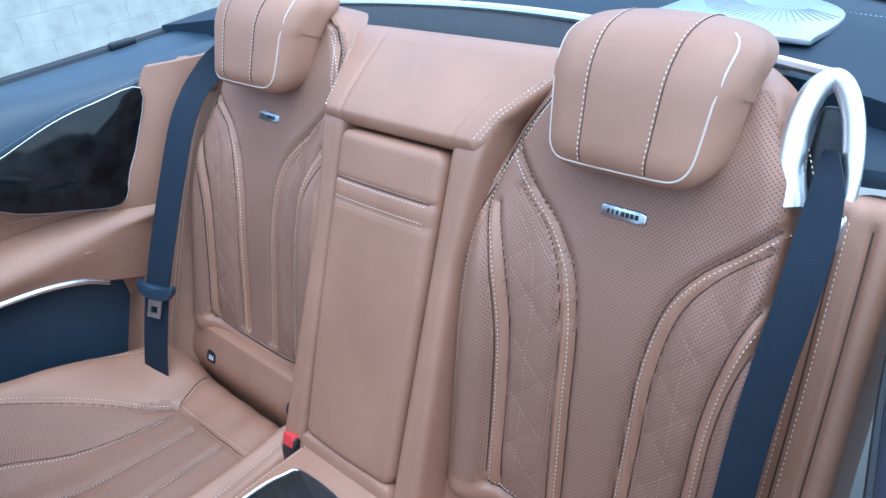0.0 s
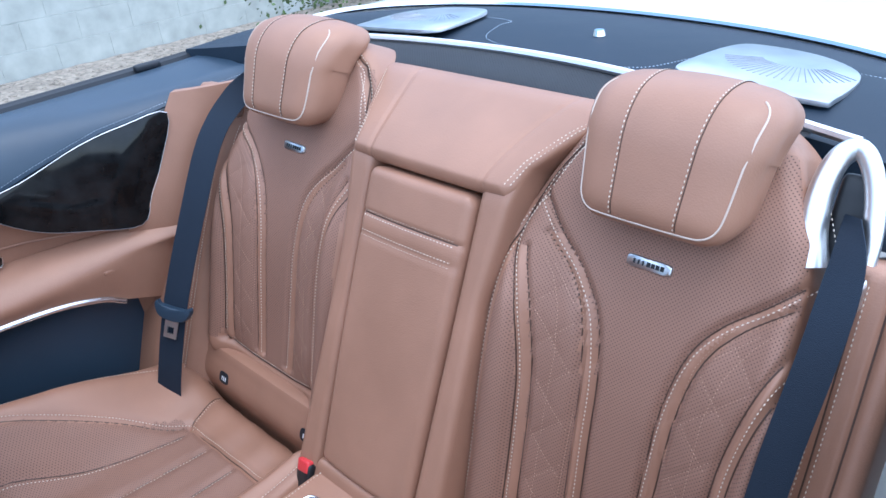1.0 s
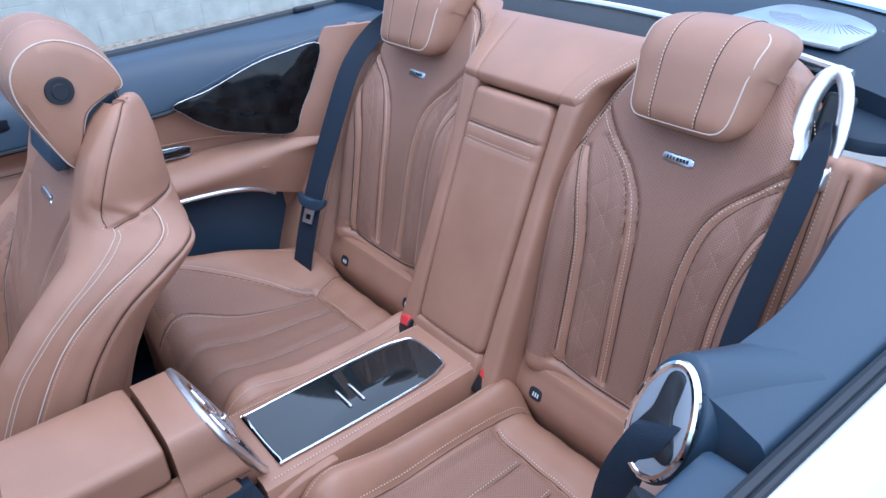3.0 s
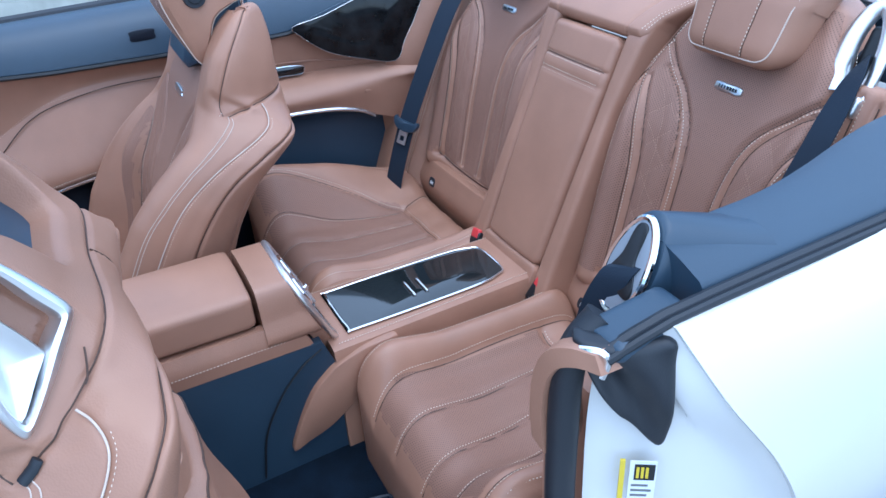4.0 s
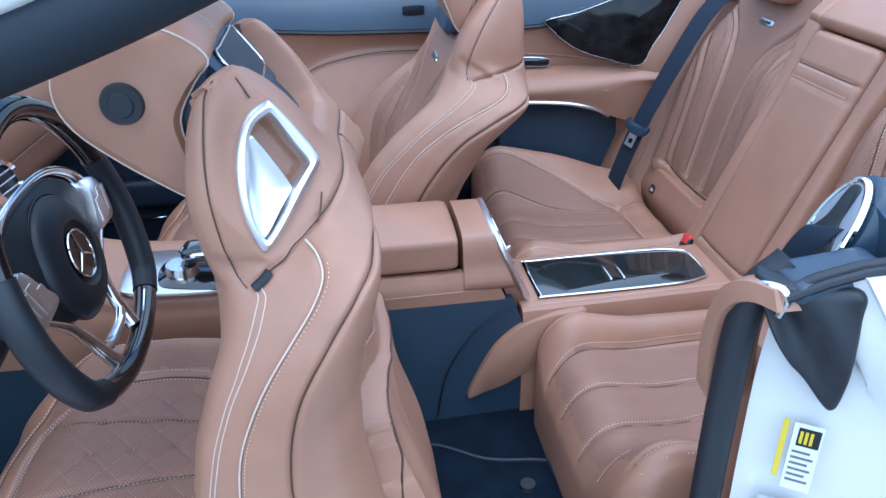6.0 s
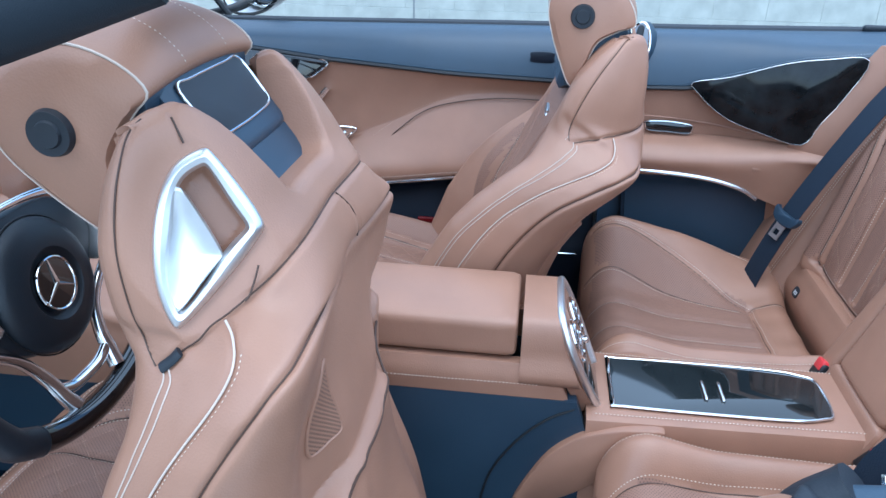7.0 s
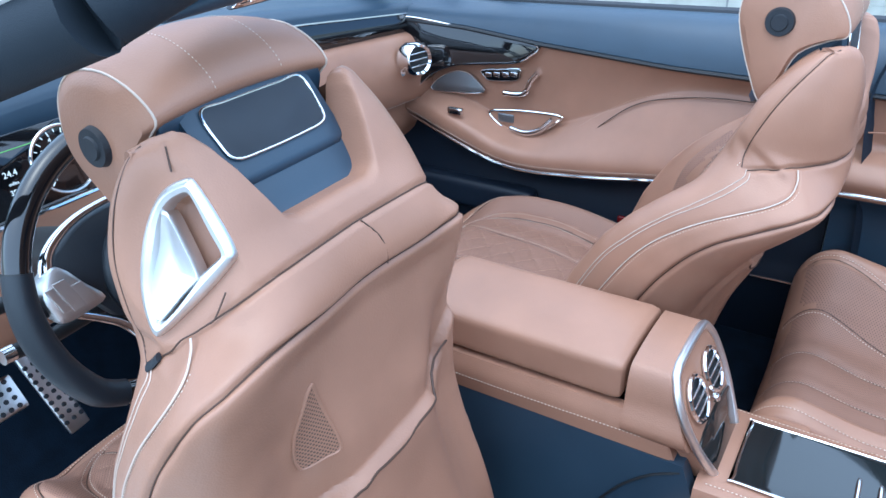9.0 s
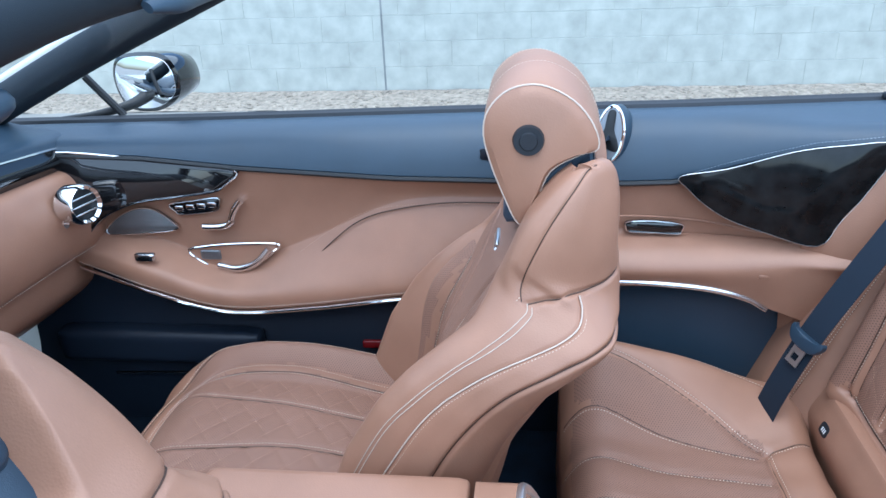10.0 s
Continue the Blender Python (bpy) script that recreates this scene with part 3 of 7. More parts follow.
# ---- front seats ----
# Half sections of a front seat's back, from its middle over the rear, round the bolster to the front: (across, rearwards) at a height.
BACK = [
    (0.625, [(0, -0.048), (0.094, -0.048), (0.120, -0.050), (0.131, -0.053), (0.142, -0.060), (0.151, -0.068), (0.154, -0.074), (0.153, -0.079), (0.150, -0.083), (0.145, -0.086), (0.135, -0.088), (0.125, -0.088)]),
    (0.605, [(0, -0.034), (0.092, -0.033), (0.120, -0.035), (0.137, -0.041), (0.155, -0.056), (0.168, -0.072), (0.173, -0.083), (0.171, -0.092), (0.166, -0.098), (0.158, -0.102), (0.140, -0.104), (0.120, -0.104)]),
    (0.575, [(0, -0.016), (0.086, -0.016), (0.122, -0.018), (0.146, -0.026), (0.170, -0.048), (0.185, -0.072), (0.190, -0.090), (0.188, -0.104), (0.182, -0.113), (0.172, -0.119), (0.150, -0.122), (0.120, -0.122)]),
    (0.540, [(0, -0.002), (0.080, -0.002), (0.126, -0.004), (0.152, -0.012), (0.178, -0.035), (0.195, -0.065), (0.201, -0.090), (0.199, -0.112), (0.193, -0.124), (0.182, -0.132), (0.155, -0.134), (0.120, -0.134)]),
    (0.512, [(0, 0.006), (0.080, 0.007), (0.130, 0.005), (0.158, -0.004), (0.184, -0.028), (0.200, -0.062), (0.206, -0.095), (0.203, -0.122), (0.196, -0.134), (0.185, -0.141), (0.155, -0.142), (0.120, -0.140)]),
    (0.490, [(0, 0.018), (0.080, 0.021), (0.130, 0.017), (0.163, 0.001), (0.187, -0.024), (0.202, -0.058), (0.208, -0.095), (0.204, -0.124), (0.197, -0.136), (0.186, -0.143), (0.155, -0.144), (0.120, -0.140)]),
    (0.470, [(0, 0.027), (0.080, 0.031), (0.130, 0.026), (0.165, 0.006), (0.187, -0.020), (0.202, -0.056), (0.208, -0.095), (0.205, -0.124), (0.198, -0.137), (0.187, -0.144), (0.155, -0.145), (0.120, -0.140)]),
    (0.445, [(0, 0.033), (0.080, 0.040), (0.130, 0.040), (0.165, 0.024), (0.189, -0.014), (0.202, -0.050), (0.208, -0.090), (0.206, -0.122), (0.199, -0.137), (0.188, -0.145), (0.155, -0.146), (0.120, -0.140)]),
    (0.424, [(0, 0.033), (0.080, 0.042), (0.130, 0.046), (0.178, 0.045), (0.208, 0.030), (0.219, 0.000), (0.217, -0.022), (0.208, -0.064), (0.205, -0.105), (0.195, -0.140), (0.160, -0.148), (0.120, -0.140)]),
    (0.405, [(0, 0.024), (0.080, 0.034), (0.130, 0.041), (0.190, 0.047), (0.234, 0.042), (0.253, 0.026), (0.252, 0.000), (0.242, -0.024), (0.224, -0.070), (0.206, -0.125), (0.165, -0.150), (0.120, -0.140)]),
    (0.380, [(0, 0.012), (0.080, 0.016), (0.130, 0.021), (0.190, 0.036), (0.240, 0.034), (0.268, 0.010), (0.270, -0.014), (0.258, -0.044), (0.246, -0.080), (0.222, -0.128), (0.175, -0.152), (0.130, -0.135)]),
    (0.338, [(0, 0.007), (0.080, 0.008), (0.115, 0.009), (0.170, 0.016), (0.226, 0.018), (0.264, -0.004), (0.282, -0.036), (0.276, -0.068), (0.267, -0.090), (0.240, -0.146), (0.190, -0.160), (0.140, -0.130)]),
    (0.286, [(0, 0.003), (0.080, 0.003), (0.112, -0.001), (0.155, -0.014), (0.212, -0.006), (0.256, -0.028), (0.284, -0.074), (0.281, -0.108), (0.273, -0.134), (0.246, -0.186), (0.195, -0.190), (0.145, -0.135)]),
    (0.229, [(0, 0.002), (0.075, 0.003), (0.108, -0.008), (0.145, -0.032), (0.205, -0.024), (0.254, -0.052), (0.285, -0.104), (0.284, -0.140), (0.276, -0.168), (0.250, -0.218), (0.200, -0.220), (0.150, -0.140)]),
    (0.163, [(0, 0.000), (0.070, -0.006), (0.105, -0.028), (0.145, -0.044), (0.205, -0.038), (0.254, -0.066), (0.285, -0.122), (0.285, -0.160), (0.278, -0.190), (0.252, -0.243), (0.205, -0.245), (0.152, -0.150)]),
    (0.050, [(0, -0.010), (0.070, -0.012), (0.110, -0.026), (0.155, -0.042), (0.210, -0.046), (0.256, -0.078), (0.284, -0.136), (0.284, -0.178), (0.277, -0.210), (0.252, -0.262), (0.205, -0.265), (0.152, -0.155)]),
    (-0.150, [(0, -0.012), (0.070, -0.013), (0.110, -0.022), (0.155, -0.036), (0.210, -0.046), (0.256, -0.078), (0.282, -0.136), (0.282, -0.178), (0.275, -0.210), (0.250, -0.262), (0.205, -0.265), (0.152, -0.155)]),
]
PIPE = 8.0    # where along a section the bolster's piping runs
TOPS = [(0.0, 0.512), (0.7, 0.512), (0.9, 0.518), (1.0, 0.528), (1.12, 0.550), (1.3, 0.585), (1.55, 0.608), (2.0, 0.621), (2.6, 0.625), (4.0, 0.624), (6.0, 0.616), (9.0, 0.606), (11.0, 0.600)]
HANDLE = [(0.148, -0.036, 0.581), (0.145, -0.029, 0.576), (0.146, -0.013, 0.542), (0.148, 0.000, 0.510), (0.154, -0.005, 0.500), (0.178, -0.035, 0.472), (0.202, -0.068, 0.445), (0.207, -0.078, 0.446), (0.201, -0.084, 0.480), (0.189, -0.081, 0.516), (0.174, -0.071, 0.551), (0.160, -0.057, 0.574)]
PLATE = [(0.166, -0.060, 0.557), (0.167, -0.048, 0.535), (0.171, -0.034, 0.496), (0.174, -0.036, 0.488), (0.184, -0.049, 0.477), (0.198, -0.067, 0.459), (0.202, -0.075, 0.459), (0.195, -0.078, 0.489), (0.183, -0.074, 0.523)]
FACING = Vector((0.86, 0.45, 0.245)).normalized()


class Shell:
    """The back of a front seat: sections run over its height, sunk at the seams, with a pocket plate and a dish for the handle."""

    def __init__(self, sign):
        self.sign = sign
        hs = np.array([r[0] for r in BACK][::-1])
        ctl = np.array([[p for p in r[1]] for r in BACK[::-1]])
        self.h = np.linspace(-0.15, 0.625, 300)
        table = np.stack([[np.interp(self.h, hs, ctl[:, k, a]) for a in (0, 1)] for k in range(ctl.shape[1])])
        kern = np.hanning(17)
        kern /= kern.sum()
        pad = np.pad(table, ((0, 0), (0, 0), (8, 8)), mode="edge")
        self.table = np.apply_along_axis(lambda v: np.convolve(v, kern, "valid"), 2, pad)

    def at(self, u, h):
        """The place at u along the section of height h, both arrays."""
        u, h = np.broadcast_arrays(np.asarray(u, float), np.asarray(h, float))
        n = self.table.shape[0]
        i = np.clip(np.floor(np.abs(u)).astype(int), 0, n - 2)
        t = np.abs(u) - i
        x = (h + 0.15) / 0.775 * 299
        j = np.clip(np.floor(x).astype(int), 0, 298)
        f = np.clip(x - j, 0, 1)
        pick = lambda k, a: self.table[np.clip(k, 0, n - 1), a, j] * (1 - f) + self.table[np.clip(k, 0, n - 1), a, j + 1] * f
        out = []
        for a in (0, 1):
            p0, p1, p2, p3 = pick(i - 1, a), pick(i, a), pick(i + 1, a), pick(i + 2, a)
            if a == 0:
                p0 = np.where(i == 0, -p2, p0)
            else:
                p0 = np.where(i == 0, p2, p0)
            out.append(0.5 * (2 * p1 + (p2 - p0) * t + (2 * p0 - 5 * p1 + 4 * p2 - p3) * t * t + (3 * p1 - p0 - 3 * p2 + p3) * t ** 3))
        s, y = out
        # the side away from the open door flares less
        slim = np.where(self.sign * u < 0, step(0.475, 0.43, h) * step(0.0, 0.18, h), 0.0)
        y = y - 0.034 * slim * step(0.16, 0.24, s) * (np.abs(u) < 7.5)
        s = (s - slim * 0.8 * np.maximum(0.0, s - 0.200)) * np.where(u < 0, -1, 1)
        top = along(TOPS, np.abs(u))
        d = np.clip(top - h, 0, 0.012)
        y = y - (0.012 - np.sqrt(np.maximum(0, 0.012 ** 2 - (0.012 - d) ** 2))) * (np.abs(u) < 6)
        # the pocket plate stands out of the hollow under the band
        ss = np.linspace(-0.25, 0.25, 251)
        edge = along([(-0.25, 0.262), (-0.21, 0.262), (-0.182, 0.258), (-0.160, 0.232), (-0.148, 0.200), (-0.10, 0.190), (0.0, 0.184), (0.05, 0.181), (0.095, 0.172), (0.14, 0.156), (0.165, 0.132), (0.178, 0.09), (0.185, -0.2), (0.25, -0.2)], ss)
        blur = np.hanning(23)
        edge = np.convolve(np.pad(edge, 11, mode="edge"), blur / blur.sum(), "valid")
        lip = np.interp(s, ss, edge)
        inside = step(0.008, -0.008, h - lip) * step(0.192, 0.172, s) * step(-0.208, -0.188, s) * (np.abs(u) < 4.6)
        return s, y + (0.016 + 0.022 * step(0.06, 0.14, np.abs(s)) * (s > 0) + 0.018 * step(0.12, -0.08, h)) * inside, h

    def vec(self, u, h):
        s, y, h = self.at(u, h)
        return [Vector((a, b, c)) for a, b, c in zip(np.ravel(s), np.ravel(y), np.ravel(h))]

    def trace(self, pts, off=0.0):
        """A line over the surface through the points nearest to a few 3D points."""
        out = []
        for p in smooth_path(pts, 8):
            q, n, i, d = self.tree.find_nearest(p)
            out.append(q + n * off)
        for i in range(2):
            out = [out[0]] + [(a + 2 * b + c) / 4 for a, b, c in zip(out, out[1:], out[2:])] + [out[-1]]
        return out

    def meshes(self, seams):
        """The shell to the piping and the bolsters beyond it, as two meshes for each side where split."""
        us = np.concatenate([np.linspace(-11, -PIPE, 28), np.linspace(-PIPE, PIPE, 261)[1:], np.linspace(PIPE, 11, 28)[1:]])
        low, high = np.concatenate([np.linspace(-0.15, 0.375, 150), np.linspace(0.375, 0.470, 110)[1:], np.linspace(0.470, 0.496, 9)[1:]]), np.linspace(0, 1, 40)[1:]
        tops = along(TOPS, np.abs(us))
        v = np.arange(len(low) + len(high))
        H = np.concatenate([np.repeat(low[:, None], len(us), 1), 0.496 + (tops[None, :] - 0.496) * (1 - (1 - high[:, None]) ** 1.5)])
        S, Y, H = self.at(np.repeat(us[None, :], len(v), 0), H)
        P = np.stack([S, Y, H], -1)
        # normals of the sheet, facing outwards
        N = np.cross(np.gradient(P, axis=0), np.gradient(P, axis=1))
        N /= np.maximum(1e-9, np.linalg.norm(N, axis=-1, keepdims=True))
        full = bmesh.new()
        grid(full, [[(P[i, j, 0], P[i, j, 1], P[i, j, 2]) for j in range(len(us))] for i in range(0, len(v), 2)])
        full.normal_update()
        if min(full.faces, key=lambda g: (g.calc_center_median() - Vector((0, 0.04, 0.30))).length).normal.y < 0:
            bmesh.ops.reverse_faces(full, faces=full.faces)
            full.normal_update()
        self.tree = BVHTree.FromBMesh(full)
        full.free()
        # seams follow the sheet
        seams = [(self.trace(line), depth, width) for line, depth, width in seams]
        sunk = np.zeros(S.shape)
        for line, depth, width in seams:
            line = np.array([tuple(p) for p in line[::2]])
            near = np.full(S.shape, 9.0)
            for a, b in zip(line, line[1:]):
                w = b - a
                t = np.clip(((P - a) @ w) / max(1e-9, w @ w), 0, 1)
                near = np.minimum(near, np.linalg.norm(P - a - t[..., None] * w, axis=-1))
            sunk = np.maximum(sunk, depth * np.exp(-(near / width) ** 2))
        P = P - N * sunk[..., None]
        # the dish behind the handle
        f = np.array(FACING)
        ex = np.cross((0, 0, 1.0), f)
        ex /= np.linalg.norm(ex)
        ey = np.cross(f, ex)
        ring = np.array([tuple(p) for p in smooth_path(HANDLE, 4, True)])
        c = ring.mean(0)
        flat = np.stack([(ring - c) @ ex, (ring - c) @ ey], -1) * 0.90
        q = np.stack([(P - c) @ ex, (P - c) @ ey], -1)
        dist = np.full(S.shape, 9.0)
        odd = np.zeros(S.shape, bool)
        for a, b in zip(flat, np.roll(flat, -1, 0)):
            w = b - a
            t = np.clip(((q - a) @ w) / max(1e-12, w @ w), 0, 1)
            dist = np.minimum(dist, np.linalg.norm(q - a - t[..., None] * w, axis=-1))
            cross = (a[1] > q[..., 1]) != (b[1] > q[..., 1])
            odd ^= cross & (q[..., 0] < (b[0] - a[0]) * (q[..., 1] - a[1]) / (b[1] - a[1] + 1e-12) + a[0])
        level = (P - c) @ f
        want = -0.004 - 0.024 * step(0.0, 0.012, dist)
        move = np.where(odd & (S > 0.1) & (np.abs(level) < 0.08), want - level, 0.0)
        # round the frame the leather sinks to its edge
        near = step(0.050, 0.004, dist) * step(0.045, 0.025, np.abs(level)) * step(0.15, 0.5, N @ f) * (~odd & (S > 0.1))
        move = np.where(odd, move, (np.minimum(level, -0.001) - level) * near)
        P = P + move[..., None] * f
        k = self.sign
        n1 = 27
        n2 = len(us) - 28

        def sheet(a, b):
            bm = bmesh.new()
            grid(bm, [[(k * P[i, j, 0], P[i, j, 1], P[i, j, 2]) for j in range(a, b)] for i in range(len(v))])
            return bm

        body = sheet(n1, n2 + 1)
        # the notch's floor and the closed front
        edge = [(k * P[-1, j, 0], P[-1, j, 1], P[-1, j, 2]) for j in range(n1, n2 + 1)]
        back = [(x * 0.98, min(y - 0.012, -0.075 - 0.25 * max(0.0, 0.56 - z)), z - 0.004) for x, y, z in edge]
        low = [(x * 0.9, -0.10, -0.15) for x, y, z in edge]
        grid(body, [edge, [(0.5 * (a[0] + b[0]), 0.5 * (a[1] + b[1]), 0.5 * (a[2] + b[2]) + 0.001) for a, b in zip(edge, back)], back, low])
        bmesh.ops.remove_doubles(body, verts=body.verts, dist=1e-5)
        return body, sheet(0, n1 + 1), sheet(n2, len(us))


def front_seat(sign, m, words, slide):
    seat = thing("car_seat", (m.translation.x, m.translation.y - 0.1, 0.22), words, "car seat", "front seats")
    FRONT = m @ frame_of((0, 0, 0), (1, 0, 0), (0, 0, 1), (0, -1, 0))
    shell = Shell(sign)
    turn = lambda pts: [Vector((sign * p.x, p.y, p.z)) for p in pts]
    upper, fold, pipe = [], [], []
    for k in (-1, 1):
        upper.append([(0, 0.028, 0.481), (k * 0.083, 0.034, 0.482), (k * 0.13, 0.028, 0.477), (k * 0.166, 0.003, 0.462), (k * 0.186, -0.019, 0.450), (k * 0.194, -0.039, 0.436), (k * 0.199, -0.063, 0.42), (k * 0.203, -0.095, 0.398)])
        fold.append([(0, 0.030, 0.411), (k * 0.08, 0.038, 0.413), (k * 0.13, 0.044, 0.416), (k * 0.18, 0.048, 0.419), (k * 0.225, 0.046, 0.419), (k * 0.253, 0.030, 0.408), (k * 0.272, 0.002, 0.379), (k * 0.281, -0.038, 0.338), (k * 0.284, -0.080, 0.286), (k * 0.285, -0.108, 0.225), (k * 0.285, -0.130, 0.14), (k * 0.284, -0.140, 0.02)])
        pipe.append([(k * 0.200, -0.032, 0.438), (k * 0.210, -0.024, 0.427), (k * 0.223, -0.019, 0.417), (k * 0.241, -0.022, 0.405), (k * 0.257, -0.042, 0.383), (k * 0.266, -0.072, 0.354), (k * 0.272, -0.108, 0.318), (k * 0.274, -0.138, 0.278), (k * 0.277, -0.168, 0.229), (k * 0.278, -0.19, 0.163), (k * 0.277, -0.21, 0.05)])
    ticks = [[(-0.010, 0.030, 0.480), (-0.026, 0.036, 0.450), (-0.030, 0.032, 0.413)], [(0.172, 0.000, 0.478), (0.184, -0.010, 0.457), (0.186, -0.017, 0.450)], [(0.150, -0.050, 0.590), (0.142, -0.058, 0.612)]]
    front_line = [[(k * 0.150, -0.082, 0.618), (k * 0.180, -0.095, 0.585), (k * 0.199, -0.108, 0.54), (k * 0.205, -0.115, 0.49), (k * 0.205, -0.116, 0.43), (k * 0.204, -0.104, 0.400)] for k in (-1, 1)]
    seams = [(q, 0.0045, 0.0042) for q in upper] + [(q, 0.006, 0.0045) for q in fold] + [(q, 0.0025, 0.004) for q in pipe] + [(q, 0.002, 0.0028) for q in ticks] + [(q, 0.002, 0.003) for q in front_line]
    body_bm, side_a, side_b = shell.meshes(seams)
    body = part("rear_shell", body_bm, leather, seat, "smooth tan brown leather shell", m)
    for side in (side_a, side_b):
        part("side_bolster", side, leather, seat, "rounded brown leather side bolster", m)
    # dark tubes along the sunk seams deepen the shade in their folds
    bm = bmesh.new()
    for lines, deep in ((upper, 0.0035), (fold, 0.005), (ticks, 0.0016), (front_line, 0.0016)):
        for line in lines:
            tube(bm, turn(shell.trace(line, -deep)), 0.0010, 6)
    part("seam_shade", bm, seam_shade_mat, body, "dark lines for the shade in the folded seams", m)
    for k, line in zip((-1, 1), pipe):
        bm, tb = bmesh.new(), bmesh.new()
        tube(bm, turn(shell.trace(line, -0.0004)), 0.0012, 6)
        stitch(tb, turn(shell.trace([(x + k * 0.003, y + 0.007, z + 0.002) for x, y, z in line[2:]], 0.0003)), r=0.0005, size=0.0032)
        part("bolster_piping", bm, piping_mat, body, "cream piping", m)
        part("bolster_stitching", tb, thread, body, "cream thread seam", m)
        bm = bmesh.new()
        for d in (0.0, 0.007):
            tube(bm, turn(shell.trace([(k * (0.203 + d), -0.095 + d, 0.399), (k * (0.212 + d), -0.092 + d, 0.385), (k * (0.226 + d), -0.105 + d, 0.36), (k * (0.240 + d * 0.5), -0.130 + d, 0.325), (k * 0.247, -0.165 + d, 0.275), (k * 0.252, -0.20 + d, 0.215), (k * 0.254, -0.23 + d, 0.14), (k * 0.254, -0.245 + d, 0.04)], 0.0006)), 0.0008, 5)
        part("edge_piping", bm, piping_mat, body, "thin cream double piping", m)
    # perforated gusset above the pocket
    ring = turn(shell.trace([(0.113, 0.006, 0.338), (0.103, 0.006, 0.295), (0.091, 0.004, 0.236), (0.112, -0.008, 0.231), (0.134, -0.022, 0.226), (0.141, -0.020, 0.255), (0.136, -0.012, 0.295), (0.124, 0.002, 0.330), (0.113, 0.006, 0.338)], 0.001))
    c = sum(ring, Vector()) / len(ring)
    bm = bmesh.new()
    rings = [[p - Vector((0, 0.004, 0)) for p in ring]]
    for q in (1.0, 0.85, 0.65, 0.45, 0.25, 0.08):
        level = []
        for p in ring:
            w = c + (p - c) * q
            at, nr, _, _ = shell.tree.find_nearest(Vector((sign * w.x, w.y, w.z)))
            at = at + nr * 0.0018
            level.append(Vector((sign * at.x, at.y, at.z)))
        rings.append(level)
    loft(bm, rings)
    gus = part("pocket_gusset", bm, grille_brown, body, "perforated leather gusset", m)
    bm = bmesh.new()
    tube(bm, ring, 0.0022, 8, True)
    part("gusset_welt", bm, leather, gus, "leather welt", m)
    # a dark tube stands in for the shade under the pocket's lip
    bm = bmesh.new()
    lip = [(-0.150, 0.060, 0.214), (-0.10, 0.060, 0.199), (0.0, 0.060, 0.192), (0.05, 0.060, 0.189), (0.095, 0.05, 0.179), (0.14, 0.04, 0.162), (0.165, 0.02, 0.128), (0.178, 0.0, 0.08), (0.186, -0.02, 0.0), (0.188, -0.03, -0.12)]
    tube(bm, turn(shell.trace(lip, -0.0004)), 0.0019, 6)
    part("pocket_lip_shade", bm, seam_shade_mat, body, "dark line for the shade in the gap at the pocket's lip", m)
    # grab handle
    def soft(pts):
        for i in range(6):
            pts = [(pts[j - 1] + 2 * pts[j] + pts[(j + 1) % len(pts)]) / 4 for j in range(len(pts))]
        return pts

    ring = turn(soft(smooth_path(HANDLE, 6, True)))
    face = Vector((sign * FACING.x, FACING.y, FACING.z))
    c = sum(ring, Vector()) / len(ring)
    bm = bmesh.new()
    wide = []
    for q, lift in ((-0.0035, -0.010), (-0.0035, 0.003), (-0.001, 0.007), (0.0045, 0.009), (0.0095, 0.007), (0.0125, 0.001), (0.0125, -0.018)):
        wide.append([p + (c - p).normalized() * q + face * lift for p in ring])
    loft(bm, wide, False)
    grip = part("grab_handle", bm, plate_mat, seat, "satin chrome grab handle frame", m)
    bm = bmesh.new()
    plate = turn(soft(smooth_path(PLATE, 6, True)))
    c = sum(plate, Vector()) / len(plate)
    plate = [c + (p - c) * 1.06 for p in plate]
    loft(bm, [[p - face * 0.020 for p in plate], [p + face * 0.002 for p in plate], [c + (p - c) * 0.95 + face * 0.0040 for p in plate], [c + (p - c) * 0.75 + face * 0.0005 for p in plate], [c + (p - c) * 0.5 - face * 0.004 for p in plate], [c + (p - c) * 0.2 - face * 0.006 for p in plate]])
    part("handle_plate", bm, plate_mat, grip, "brushed metal plate", m)
    bm = bmesh.new()
    tp = turn(shell.trace([(0.2035, -0.075, 0.412), (0.204, -0.085, 0.404), (0.204, -0.095, 0.397)], 0.001))
    tube(bm, tp, 0.006, 8, flat=0.5)
    part("cloth_tag", bm, rubber, body, "small black sewn tag", m)

    # front of the back
    def DF(s, h):
        t = np.abs(s)
        bol = 0.046 * step(0.125, 0.185, t) * (1 - step(0.16, 0.40, h)) * step(-0.16, -0.04, h)
        return 0.150 + bol + 0.022 * np.exp(-((h - 0.16) / 0.12) ** 2) - 0.02 * step(0.36, 0.52, h)

    fhalf = [(-0.2, 0.195), (-0.05, 0.212), (0.12, 0.222), (0.25, 0.212), (0.36, 0.190), (0.46, 0.172), (0.60, 0.13)]
    front = Pad([(h, -v) for h, v in fhalf], fhalf, -0.15, 0.525, DF, T=0.03, R=0.028, corner=0.05, nu=90, nv=110, sign=sign, foot=0.09)
    ft = bmesh.new()
    for k in (-1, 1):
        a = front.seam([(k * 0.06, -0.1), (k * 0.055, 0.15), (k * 0.07, 0.28), (k * 0.12, 0.37), (k * 0.17, 0.44)], 0.008, 0.006)
        stitch(ft, front.points(shift(a, 0.006), 0.0006))
